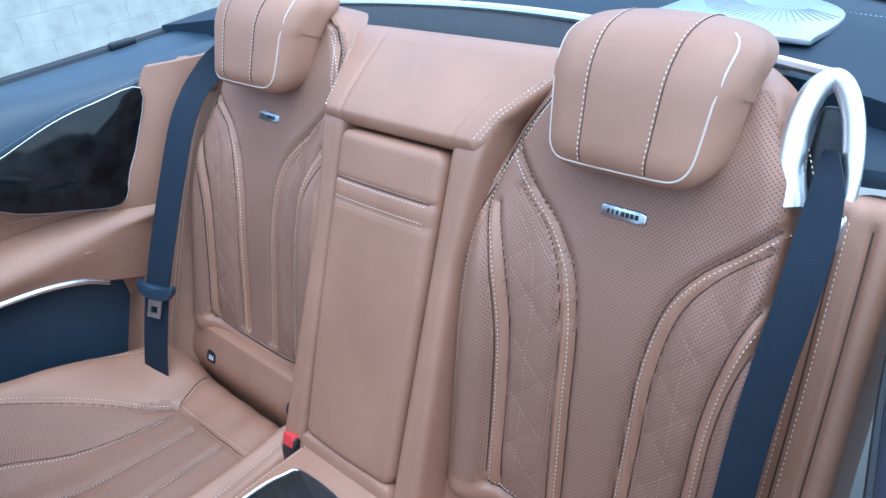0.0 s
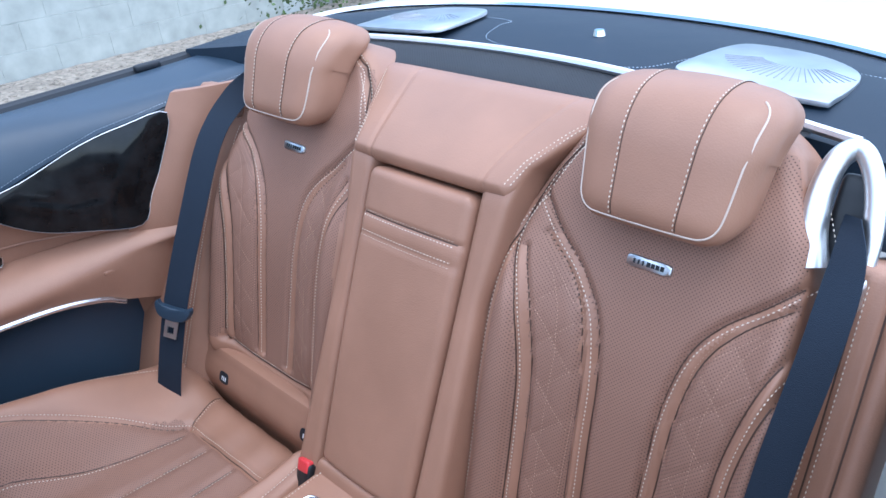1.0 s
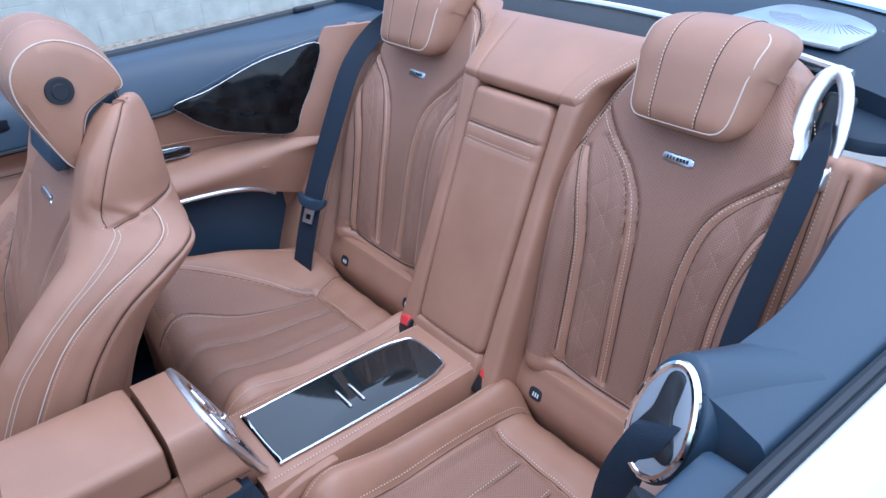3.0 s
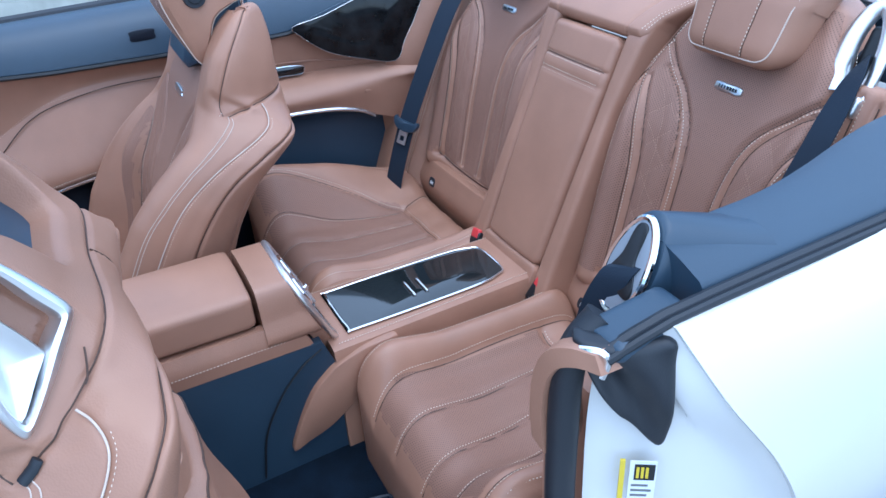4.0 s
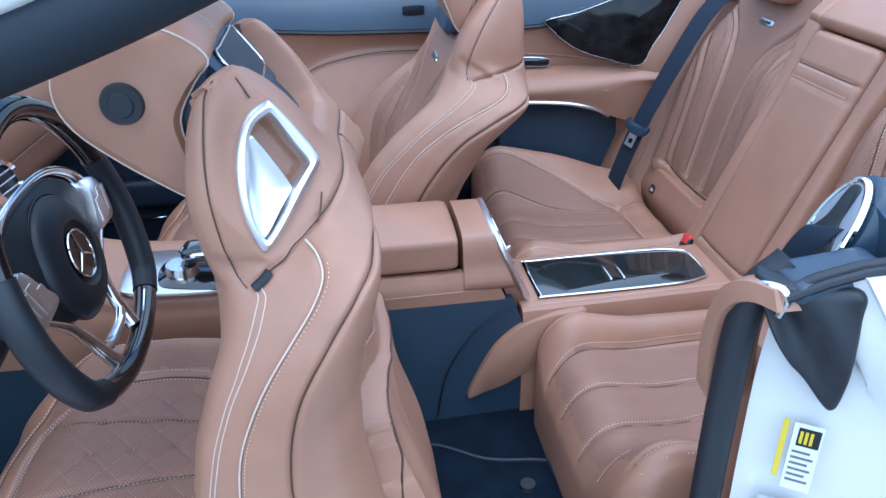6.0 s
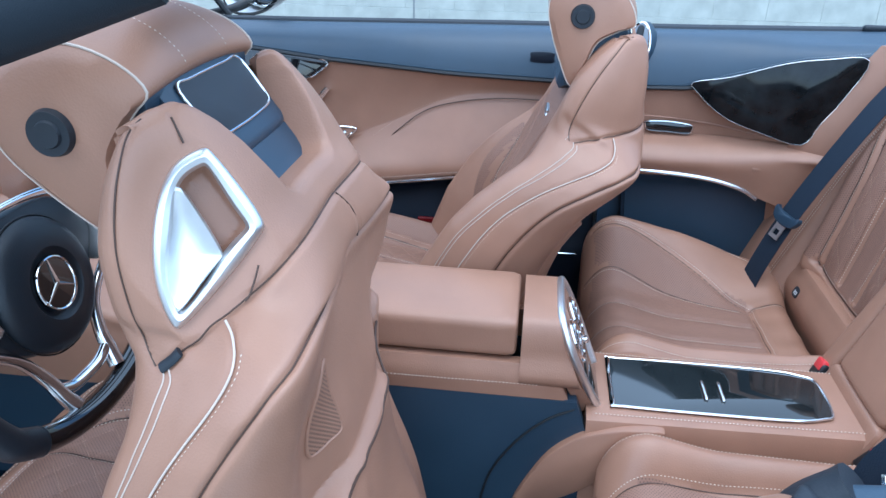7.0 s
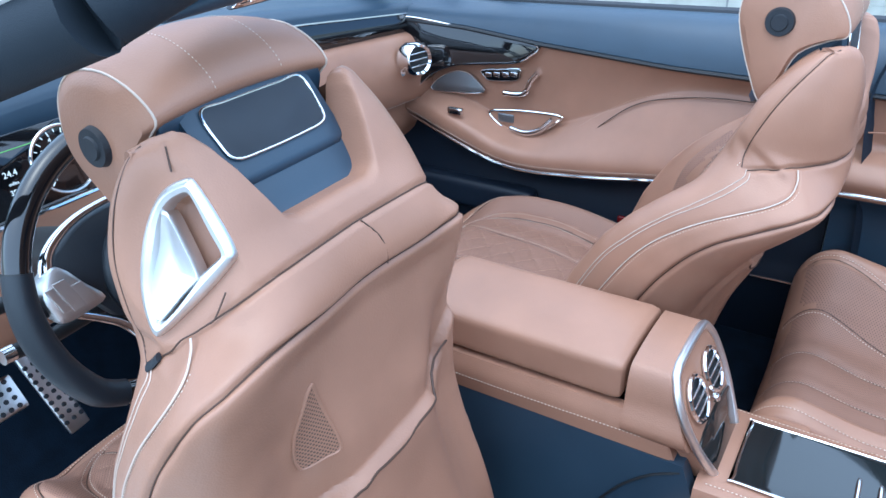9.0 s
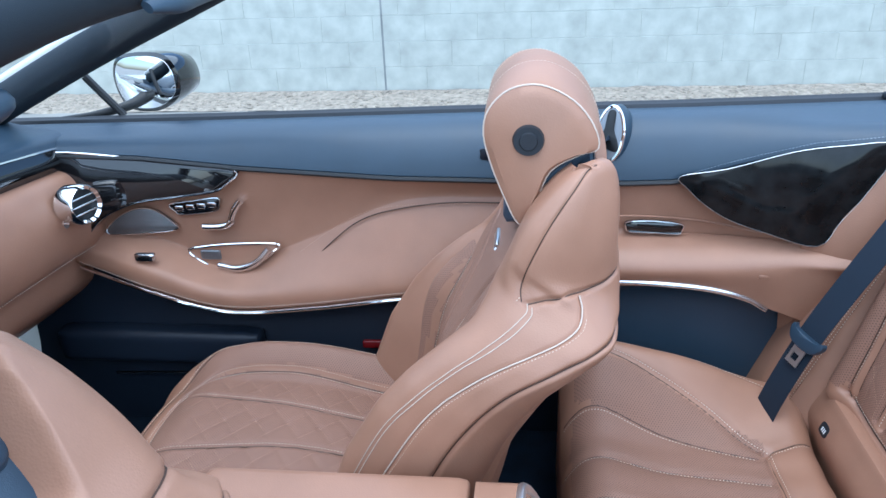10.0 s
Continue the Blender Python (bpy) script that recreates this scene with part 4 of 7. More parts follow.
        b = front.seam([(k * 0.150, -0.12), (k * 0.148, 0.15), (k * 0.155, 0.26), (k * 0.19, 0.36), (k * 0.215, 0.42)], 0.010, 0.007)
        stitch(ft, front.points(shift(b, 0.006), 0.0006))
        for a0 in range(-4, 6):
            seg = [(k * (0.06 + 0.085 * i / 8), a0 * 0.06 + 0.09 * i / 8) for i in range(9) if -0.1 < a0 * 0.06 + 0.09 * i / 8 < 0.30]
            if len(seg) > 3:
                front.seams.append((np.array(seg), 0.0025, 0.006))
    fb = part("backrest", front.mesh(), perforated, seat, "perforated brown leather with quilted lobes", FRONT, edge=leather)
    part("front_stitching", ft, thread, fb, "cream thread seams", FRONT)
    part("seam_shade", front.seam_shade_mesh(), seam_shade_mat, fb, "dark lines for the shade in the folded seams", FRONT)
    bm = bmesh.new()
    o = smooth2([(-0.034, 0), (-0.03, 0.008), (0.03, 0.008), (0.034, 0), (0.03, -0.008), (-0.03, -0.008)], 5)
    slab(bm, o, Matrix.Translation((0, 0.395, front.depth([0.0], [0.395])[0] - 0.002)), 0.006, 0.003)
    part("badge", bm, alu, seat, "small brushed metal badge", FRONT)
    # headrest: a drop-shaped section run across
    hm = m
    prof = smooth2([(-0.080, 0.634), (-0.100, 0.662), (-0.140, 0.684), (-0.190, 0.688), (-0.228, 0.668), (-0.246, 0.632), (-0.240, 0.596), (-0.212, 0.556), (-0.180, 0.520), (-0.150, 0.490), (-0.136, 0.490), (-0.132, 0.530), (-0.130, 0.580), (-0.100, 0.616)], 4)
    cf, ch = -0.165, 0.60
    bm = bmesh.new()
    rings = []
    for i in range(17):
        u = -1 + 2 * i / 16
        u = math.sin(u * math.pi / 2) * 0.6 + u * 0.4
        k = (1 - abs(u) ** 5) ** (1 / 5) * 0.20 + 0.84
        rings.append([Vector((u * 0.138, cf + (f - cf) * k, ch + (h - ch) * k + 0.020 * (1 - u * u) * max(0.0, (h - 0.56) / 0.12))) for f, h in prof])
    loft(bm, rings)
    head = part("headrest", bm, leather, seat, "drop-shaped brown leather headrest", hm)
    for k in (-1, 1):
        bm, sb = bmesh.new(), bmesh.new()
        u = 0.93
        kk = (1 - u ** 5) ** (1 / 5) * 0.20 + 0.84
        tube(bm, [Vector((k * u * 0.1385, cf + (f - cf) * kk * 1.005, ch + (h - ch) * kk * 1.005 + 0.020 * (1 - u * u) * max(0.0, (h - 0.56) / 0.12))) for f, h in prof], 0.0014, 6, True)
        for uu in (0.36,):
            kk = 1.044
            stitch(sb, [Vector((k * uu * 0.138, cf + (f - cf) * kk, ch + (h - ch) * kk + 0.0205 * (1 - uu * uu) * max(0.0, (h - 0.56) / 0.12))) for f, h in prof[0:36]], r=0.0006, size=0.0034)
        part("headrest_piping", bm, piping_mat, head, "cream piping", hm)
        part("headrest_stitching", sb, thread, head, "cream thread seams", hm)
    bm = bmesh.new()
    km = Matrix.Translation((0.134, -0.178, 0.614)) @ Matrix.Rotation(radians(90), 4, "Y")
    for r0, r1, z0, z1 in ((0.024, 0.021, 0.0, 0.011), (0.014, 0.012, 0.010, 0.014)):
        bmesh.ops.create_cone(bm, cap_ends=True, segments=32, radius1=r0, radius2=r1, depth=z1 - z0, matrix=km @ Matrix.Translation((0, 0, (z0 + z1) / 2)))
    part("adjuster_knob", bm, rubber, head, "round dark adjuster button", hm)
    # dark back of the headrest with its loudspeaker
    bm = bmesh.new()
    cut = smooth2([(-0.165, 0.470), (-0.110, 0.492), (-0.072, 0.528), (-0.052, 0.540), (-0.044, 0.552), (-0.052, 0.570), (-0.084, 0.632), (-0.096, 0.642), (-0.150, 0.640)], 4)
    rings = []
    for i in range(13):
        u = -1 + 2 * i / 12
        k = (1 - abs(u) ** 5) ** (1 / 5) * 0.14 + 0.86
        rings.append([Vector((u * 0.098, -0.10 + (f + 0.10) * k, 0.57 + (h - 0.57) * k)) for f, h in cut])
    loft(bm, rings)
    box_ob = part("headrest_back", bm, navy, seat, "navy leather cover behind the headrest", hm)
    bm = bmesh.new()
    neck = smooth2([(-0.105, 0.598), (-0.075, 0.575), (-0.050, 0.550), (-0.030, 0.520), (-0.022, 0.500), (-0.060, 0.478), (-0.110, 0.470), (-0.135, 0.480), (-0.140, 0.52), (-0.130, 0.58)], 5)
    loft(bm, [[Vector((u * 0.092, -0.10 + (f + 0.10) * k, 0.53 + (h - 0.53) * k)) for f, h in neck] for u, k in ((-1, 0.93), (-0.97, 1), (0, 1), (0.97, 1), (1, 0.93))])
    shroud = smooth2([(-0.086, 0.630), (-0.098, 0.600), (-0.108, 0.560), (-0.112, 0.520), (-0.116, 0.480), (-0.136, 0.476), (-0.150, 0.500), (-0.150, 0.560), (-0.130, 0.610), (-0.100, 0.640)], 5)
    loft(bm, [[Vector((u * 0.122, -0.12 + (f + 0.12) * k, 0.55 + (h - 0.55) * k)) for f, h in shroud] for u, k in ((-1, 0.90), (-0.96, 1), (0, 1), (0.96, 1), (1, 0.90))])
    part("headrest_neck", bm, navy, seat, "navy leather neck under the headrest", hm)
    a = Vector((0, -0.0535, 0.570))
    b = Vector((0, -0.0835, 0.630))
    upv = (b - a).normalized()
    nrm = Vector((1, 0, 0)).cross(upv)
    if nrm.y < 0:
        nrm = -nrm
    SP = hm @ frame_of((a + b) / 2 + nrm * 0.0005, upv.cross(nrm), upv, nrm)
    o = smooth2([(-0.076, 0.030), (-0.04, 0.032), (0.04, 0.032), (0.076, 0.030), (0.078, -0.006), (0.070, -0.028), (0.03, -0.032), (-0.03, -0.032), (-0.070, -0.028), (-0.078, -0.006)], 5)
    bm = bmesh.new()
    slab(bm, o, Matrix(), 0.003, 0.001)
    sp = part("loudspeaker", bm, screen_mat, box_ob, "dark loudspeaker cloth", SP)
    bm = bmesh.new()
    tube(bm, [(x, y, 0.003) for x, y in o], 0.0017, 8, True)
    part("loudspeaker_rim", bm, chrome, box_ob, "thin silver rim", SP)

    # seat cushion
    cz = 0.445 if sign > 0 else 0.412
    C = pose(m.translation.x, m.translation.y + slide, 0)

    far = -0.62 if sign > 0 else -0.66

    def DC(s, h):
        t = np.abs(s)
        plump = 0.050 * step(0.0, -0.35, h) + 0.060 * step(0.14, 0.225, t) * (1 - 0.5 * step(-0.40, -0.58, h)) - 0.055 * step(far + 0.16, far, h)
        return cz + plump + 0.008 * (1 - np.clip(t / 0.15, 0, 1) ** 2)

    cush = Pad([(-1, -0.268), (1, -0.255)], [(-1, 0.268), (1, 0.255)], far, 0.02, DC, T=0.1, R=0.065, corner=0.15, nu=170, nv=150, sign=sign, foot=0.26)
    ct, quilt = bmesh.new(), bmesh.new()
    rim_line = [(-0.158, 0.0), (-0.165, -0.20), (-0.172, -0.36), (-0.160, far + 0.16), (-0.10, far + 0.095), (0.0, far + 0.08), (0.10, far + 0.095), (0.160, far + 0.16), (0.172, -0.36), (0.165, -0.20), (0.158, 0.0)]
    line = cush.seam(rim_line, 0.010, 0.006)
    stitch(ct, cush.points(shift(line, 0.006), 0.0006))
    stitch(ct, cush.points(shift(line, -0.006), 0.0006), r=0.0006)
    for k in (-1, 1):
        edge_line = cush.seam([(k * 0.228, -0.02), (k * 0.232, -0.30), (k * 0.225, far + 0.16), (k * 0.16, far + 0.075), (k * 0.06, far + 0.045), (0.0, far + 0.042)], 0.004, 0.005)
        stitch(ct, cush.points(shift(edge_line, 0.005 * k), 0.0006))
        for x0, x1, dpt in ((0.058, 0.092, 0.006),):
            line = cush.seam([(k * x0, 0.0), (k * x0, -0.22), (k * (x0 + x1) / 2, -0.40), (k * x1, far + 0.10)], dpt, 0.006)
            stitch(ct, cush.points(shift(line, 0.005), 0.0006), r=0.0006)
        # slanting quilt lines on the bolsters and the outer channels
        for a0, up in [(a, 1) for a in range(7)] + [(a, -1) for a in range(2, 9)]:
            seg = [(k * (0.0 + 0.15 * i / 12), -0.04 - 0.065 * a0 - up * 0.13 * i / 12) for i in range(13)]
            seg = [q for q in seg if far + 0.13 < q[1] < -0.01]
            if len(seg) > 4:
                cush.seams.append((np.array(seg), 0.0016, 0.005))
                stitch(quilt, cush.points(seg, 0.0004), r=0.0005, size=0.003)
    cc = part("cushion", cush.mesh(), perforated, seat, "perforated brown leather with sewn channels", C, edge=leather, where=lambda p: abs(p.x) < 0.222 and p.y > far + 0.085)
    part("cushion_stitching", ct, thread, cc, "cream thread seams", C)
    part("quilting", quilt, tan_thread, cc, "tan quilting thread", C)
    part("seam_shade", cush.seam_shade_mesh(), seam_shade_mat, cc, "dark lines for the shade in the folded seams", C)
    bm = bmesh.new()
    box(bm, (-0.22, -0.52, 0.20), (0.22, 0.0, 0.30), 0.02)
    part("seat_base", bm, black, seat, "dark seat frame on the floor", C)
    return seat


front_seat(1, pose(0.450, 0.007, 0.514, 10.4), "brown leather driver seat tilted forward towards the steering wheel", -0.06)
front_seat(-1, pose(-0.418, 0.180, 0.452, -20.9), "brown leather passenger seat standing upright beside the door", -0.12)

# ---- centre console ----
CX = 0.0
con = thing("centre_console", (CX, 0.1, 0.2), "brown leather and navy centre console between the seats", "console")
bm = bmesh.new()
blob(bm, (0.10, 0.20, 0.036), 0.013, lambda q: Vector((CX + q.x, -0.046 + q.y, 0.610 + q.z - 0.010 * (q.x / 0.1) ** 2)), 14)
lid = part("lid", bm, leather, con, "brown leather armrest lid")
bm = bmesh.new()
for k in (-1, 1):
    stitch(bm, [Vector((CX + k * 0.0985, -0.22 + 0.36 * i / 60, 0.622)) for i in range(61)])
part("lid_stitching", bm, thread, lid, "cream thread seam")
bm = bmesh.new()
loft(bm, [[(CX + x, 0.162 if e == 0 else 0.222 + 0.40 * (0.622 - z), z + 0.018) for x, z in smooth2([(-0.100, 0.498), (-0.104, 0.56), (-0.092, 0.612), (-0.06, 0.624), (0, 0.627), (0.06, 0.624), (0.092, 0.612), (0.104, 0.56), (0.100, 0.498)], 6)] for e in (0, 1)])
part("end_cap", bm, leather, con, "brown leather cap behind the lid")
for k in (-1, 1):
    bm = bmesh.new()
    patch(bm, [[(CX + k * 0.104, -0.55, 0.56), (CX + k * 0.104, 0.16, 0.56), (CX + k * 0.104, 0.222, 0.558)], [(CX + k * 0.116, -0.55, 0.53), (CX + k * 0.112, 0.16, 0.53), (CX + k * 0.106, 0.235, 0.53)], [(CX + k * 0.114, -0.55, 0.495), (CX + k * 0.112, 0.16, 0.495), (CX + k * 0.106, 0.250, 0.492)]], 8, 5, 0.02, (-k, 0, 0))
    band = part("side_band", bm, leather, con, "brown leather band under the lid")
    bm = bmesh.new()
    stitch(bm, [Vector((CX + k * (0.1165 if i < 40 else 0.1165 - 0.0045 * (i - 40) / 20), -0.5 + 0.70 * i / 60, 0.523)) for i in range(61)])
    part("band_stitching", bm, thread, band, "cream thread seam")
    bm = bmesh.new()
    patch(bm, [[(CX + k * 0.112, -0.9, 0.50), (CX + k * 0.112, -0.2, 0.497), (CX + k * 0.112, 0.265, 0.493)], [(CX + k * 0.120, -0.9, 0.40), (CX + k * 0.120, -0.2, 0.38), (CX + k * 0.110, 0.300, 0.38)], [(CX + k * 0.125, -0.9, 0.19), (CX + k * 0.125, -0.2, 0.19), (CX + k * 0.108, 0.33, 0.19)]], 10, 6, 0.03, (-k, 0, 0))
    panel = part("side_panel", bm, navy, con, "navy leather side panel")
    bm = bmesh.new()
    tube(bm, smooth_path([(CX + k * 0.111, 0.262, 0.478), (CX + k * 0.1145, 0.215, 0.452), (CX + k * 0.117, 0.165, 0.400), (CX + k * 0.120, 0.120, 0.320), (CX + k * 0.123, 0.098, 0.215)], 8), 0.0022, 6)
    part("panel_groove", bm, black, panel, "dark curved groove", None)
    bm = bmesh.new()
    o = smooth2([(0.300, 0.440), (0.262, 0.42), (0.215, 0.37), (0.165, 0.262), (0.20, 0.268), (0.26, 0.29), (0.32, 0.34), (0.36, 0.42), (0.42, 0.455), (0.36, 0.455)], 5)
    slab(bm, o, frame_of((CX + k * 0.105, 0, 0), (0, 1, 0) if k > 0 else (0, 1, 0), (0, 0, 1), (k, 0, 0)) , 0.022, 0.006)
    part("fin", bm, leather, con, "brown leather fin below the vents")
# rear deck with the roller tray
deck = lambda y: 0.465 + (y - 0.32) * 0.008
bm = bmesh.new()
rows = []
for i in range(25):
    y = 0.285 + 0.52 * i / 24
    z = deck(y)
    w = 0.118 - 0.012 * i / 24
    rows.append([(CX + x, y, zz) for x, zz in ((-w, 0.20), (-w, z - 0.022), (-w + 0.006, z - 0.006), (-w + 0.02, z), (0, z), (w - 0.02, z), (w - 0.006, z - 0.006), (w, z - 0.022), (w, 0.20))])
loft(bm, rows)
dk = part("rear_deck", bm, leather, con, "brown leather deck between rear cushions")
bm = bmesh.new()
for k in (-1, 1):
    stitch(bm, [Vector((CX + k * (0.100 - 0.01 * i / 40), 0.30 + 0.47 * i / 40, deck(0.30 + 0.47 * i / 40) + 0.001)) for i in range(41)])
part("deck_stitching", bm, thread, dk, "cream thread seams")
slope = math.atan(0.008)
TR = frame_of((CX, 0.52, deck(0.52) + 0.001), (1, 0, 0), (0, math.cos(slope), math.sin(slope)), (0, -math.sin(slope), math.cos(slope)))
o = smooth2([(-0.066, -0.185), (-0.078, -0.165), (-0.078, 0.10), (-0.066, 0.175), (-0.045, 0.198), (0.045, 0.198), (0.066, 0.175), (0.078, 0.10), (0.078, -0.165), (0.066, -0.185)], 5)
bm = bmesh.new()
slab(bm, o, Matrix(), 0.005, 0.001)
tray = part("tray_cover", bm, smoked, con, "glossy smoked glass sliding cover", TR)
bm = bmesh.new()
tube(bm, [(x, y, 0.004) for x, y in o], 0.0026, 8, True)
part("tray_rim", bm, chrome, tray, "satin chrome rim", TR)
for y in (-0.018, 0.012):
    bm = bmesh.new()
    blob(bm, (0.030, 0.0035, 0.003), 0.0028, lambda q: Vector((0.012 + q.x, y + q.y, 0.007 + q.z)), 6)
    part("tray_grip", bm, chrome, tray, "slim chrome grip", TR)
# slanted vent panel
va, vb = Vector((CX, 0.222, 0.640)), Vector((CX, 0.306, 0.452))
vy = (va - vb).normalized()
vz = vy.cross(Vector((1, 0, 0)))
VP = frame_of((va + vb) / 2, (-1, 0, 0), vy, vz)
o = smooth2([(-0.060, 0.100), (0.060, 0.100), (0.092, 0.080), (0.104, 0.040), (0.098, -0.02), (0.072, -0.088), (0.055, -0.102), (-0.055, -0.102), (-0.072, -0.088), (-0.098, -0.02), (-0.104, 0.040), (-0.092, 0.080)], 5)
bm = bmesh.new()
slab(bm, o, Matrix.Translation((0, 0, -0.03)), 0.034, 0.003)
vp = part("vent_panel", bm, leather, con, "brown leather vent panel", VP)
bm = bmesh.new()
tube(bm, [(x, y, 0.004) for x, y in o], 0.0075, 10, True)
part("vent_frame", bm, plate_mat, vp, "satin chrome frame", VP)
bm = bmesh.new()
slab(bm, smooth2([(-0.085, -0.028), (0.085, -0.028), (0.066, -0.088), (0.05, -0.096), (-0.05, -0.096), (-0.066, -0.088)], 5), Matrix.Translation((0, 0, 0.002)), 0.006, 0.002)
part("vent_display", bm, smoked, vp, "dark glossy control strip", VP)
for k in (-1, 1):
    bm = bmesh.new()
    o = [(k * 0.043 + 0.034 * math.cos(a), 0.030 + 0.036 * math.sin(a)) for a in (2 * math.pi * i / 32 for i in range(32))]
    tube(bm, [(x, y, 0.009) for x, y in o], 0.0045, 8, True)
    vr = part("vent_ring", bm, bright, vp, "chrome ring of a round air vent", VP)
    bm = bmesh.new()
    slab(bm, o, Matrix.Translation((0, 0, 0.001)), 0.005, 0.001)
    part("vent_depth", bm, black, vp, "black vent throat", VP)
    for i in (-1, 0, 1):
        bm = bmesh.new()
        w = 0.030 * math.sqrt(1 - (i * 0.45) ** 2)
        blob(bm, (w, 0.0020, 0.004), 0.0018, lambda q: Vector((k * 0.043 + q.x, 0.030 + i * 0.0155 + q.y, 0.010 + q.z)), 5)
        part("vent_slat", bm, chrome, vp, "chrome slat", VP)
bm = bmesh.new()
blob(bm, (0.007, 0.006, 0.008), 0.004, lambda q: Vector((0.004 + q.x, 0.0 + q.y, 0.014 + q.z)), 6)
part("vent_knob", bm, bright, vp, "small chrome knob", VP)

# ---- body sides ----
LOW = [(-1.05, 0.925), (-0.87, 0.932), (-0.61, 0.922), (-0.39, 0.899), (-0.06, 0.876), (0.42, 0.864), (0.556, 0.868), (0.70, 0.915), (0.79, 0.944), (0.92, 0.964), (1.14, 0.978)]
TOP = [(-1.05, 0.966), (-0.87, 0.969), (-0.46, 0.975), (0.07, 0.986), (0.55, 0.993), (0.96, 1.003), (1.2, 1.012)]
CREST = [(0.45, 0.985), (0.60, 0.989), (0.75, 0.992), (0.95, 1.0), (1.14, 1.010)]
LOW2 = [(0.40, 0.870), (0.60, 0.885), (0.75, 0.915), (0.92, 0.950), (1.14, 0.975)]


def upper_trim(k, y0, y1, lows, tops, words):
    t = thing("side_trim", (k * 0.8, (y0 + y1) / 2, 0.9), words, "car trim", "upper side trims")
    n = 50
    at = [y0 + (y1 - y0) * i / n for i in range(n + 1)]
    bm = bmesh.new()
    rows = []
    for y in at:
        lo, hi = float(along(lows, y)), float(along(tops, y))
        inn = 0.735 - 0.055 * float(step(0.60, 0.95, y))
        rows.append([(k * x, y, z) for x, z in ((inn + 0.004, lo - 0.002), (inn, lo + 0.004), (inn + 0.006, lo + (hi - lo) * 0.30), (inn + 0.026, lo + (hi - lo) * 0.66), (inn + 0.052, hi - 0.012), (0.815, hi - 0.002), (0.850, hi - 0.001), (0.868, hi - 0.010), (0.872, hi - 0.10), (inn + 0.04, lo - 0.03))])
    if k > 0:
        rows = []
        for y in at:
            lo, hi = float(along(lows, y)), float(along(CREST, y))
            inn = 0.735 - 0.055 * float(step(0.60, 0.95, y))
            rows.append([(x, y, z) for x, z in ((inn + 0.004, lo - 0.002), (inn - 0.002, lo + 0.004), (inn - 0.004, lo + 0.5 * (hi - lo)), (inn, hi - 0.022), (inn + 0.010, hi - 0.003), (inn + 0.030, hi), (0.795, hi - 0.009), (0.822, hi - 0.019), (0.831, hi - 0.030), (0.832, lo + 0.02), (inn + 0.04, lo - 0.03))])
    loft(bm, rows)
    b = part("pad", bm, navy, t, "navy leather pad")
    bm = bmesh.new()
    stitch(bm, [Vector((k * (0.735 - 0.055 * float(step(0.60, 0.95, y)) - 0.0005 + 0.001), y, float(along(lows, y)) + 0.012)) for y in np.linspace(max(y0 + 0.01, 0.56), y1 - 0.01, 90)], r=0.0006)
    part("stitching", bm, blue_thread, b, "pale blue thread seam")
    bm = bmesh.new()
    tube(bm, [Vector((k * (0.733 - 0.055 * float(step(0.60, 0.95, y))), y, float(along(lows, y)) - 0.003)) for y in at], 0.0055, 8)
    part("edge_welt", bm, black, b, "dark edge welt")
    if k > 0:
        seals = ((0.0075, 0.838, -0.026, "window_seal", rubber, "black rubber window seal"), (0.005, 0.848, -0.026, "seal_lip", rubber, "thin black seal lip"))
    else:
        seals = ((0.011, 0.880, -0.006, "window_seal", rubber, "black rubber window seal"), (0.006, 0.893, -0.001, "seal_lip", rubber, "thin black seal lip"), (0.007, 0.906, -0.009, "waist_strip", bright, "polished waist strip"))
    for r, x, dz, name, mt, wd in seals:
        bm = bmesh.new()
        line = [Vector((k * x, y, float(along(tops, y)) + dz)) for y in at]
        if k > 0:
            line = [Vector((x - 0.010, 0.352, 0.930)), Vector((x - 0.003, 0.385, 0.947)), Vector((x, 0.42, 0.957))] + line
        tube(bm, line, r, 8)
        part(name, bm, mt, t, wd)
    return t


far_trim = upper_trim(-1, -1.05, 1.14, LOW, TOP, "navy leather upper trim along the passenger side")
near_trim = upper_trim(1, 0.478, 1.14, LOW2, CREST, "navy leather upper trim over the rear quarter")
# lock button and small hatch on the passenger side
bm = bmesh.new()
blob(bm, (0.010, 0.030, 0.008), 0.006, lambda q: Vector((-0.868 + q.x, 0.995 + q.y, 1.008 + q.z)), 6)
part("seal_clip", bm, rubber, far_trim, "black clip on the window seal")
bm = bmesh.new()
o = smooth2([(-0.026, 0.013), (0.026, 0.013), (0.030, 0), (0.026, -0.013), (-0.026, -0.013), (-0.030, 0)], 5)
slab(bm, o, frame_of((-0.742, 0.165, 0.925), (0, 1, 0), (0.15, 0, 0.99), (0.99, 0, -0.15)), 0.004, 0.002)
part("airbag_flap", bm, navy_plastic, far_trim, "small navy oval flap")

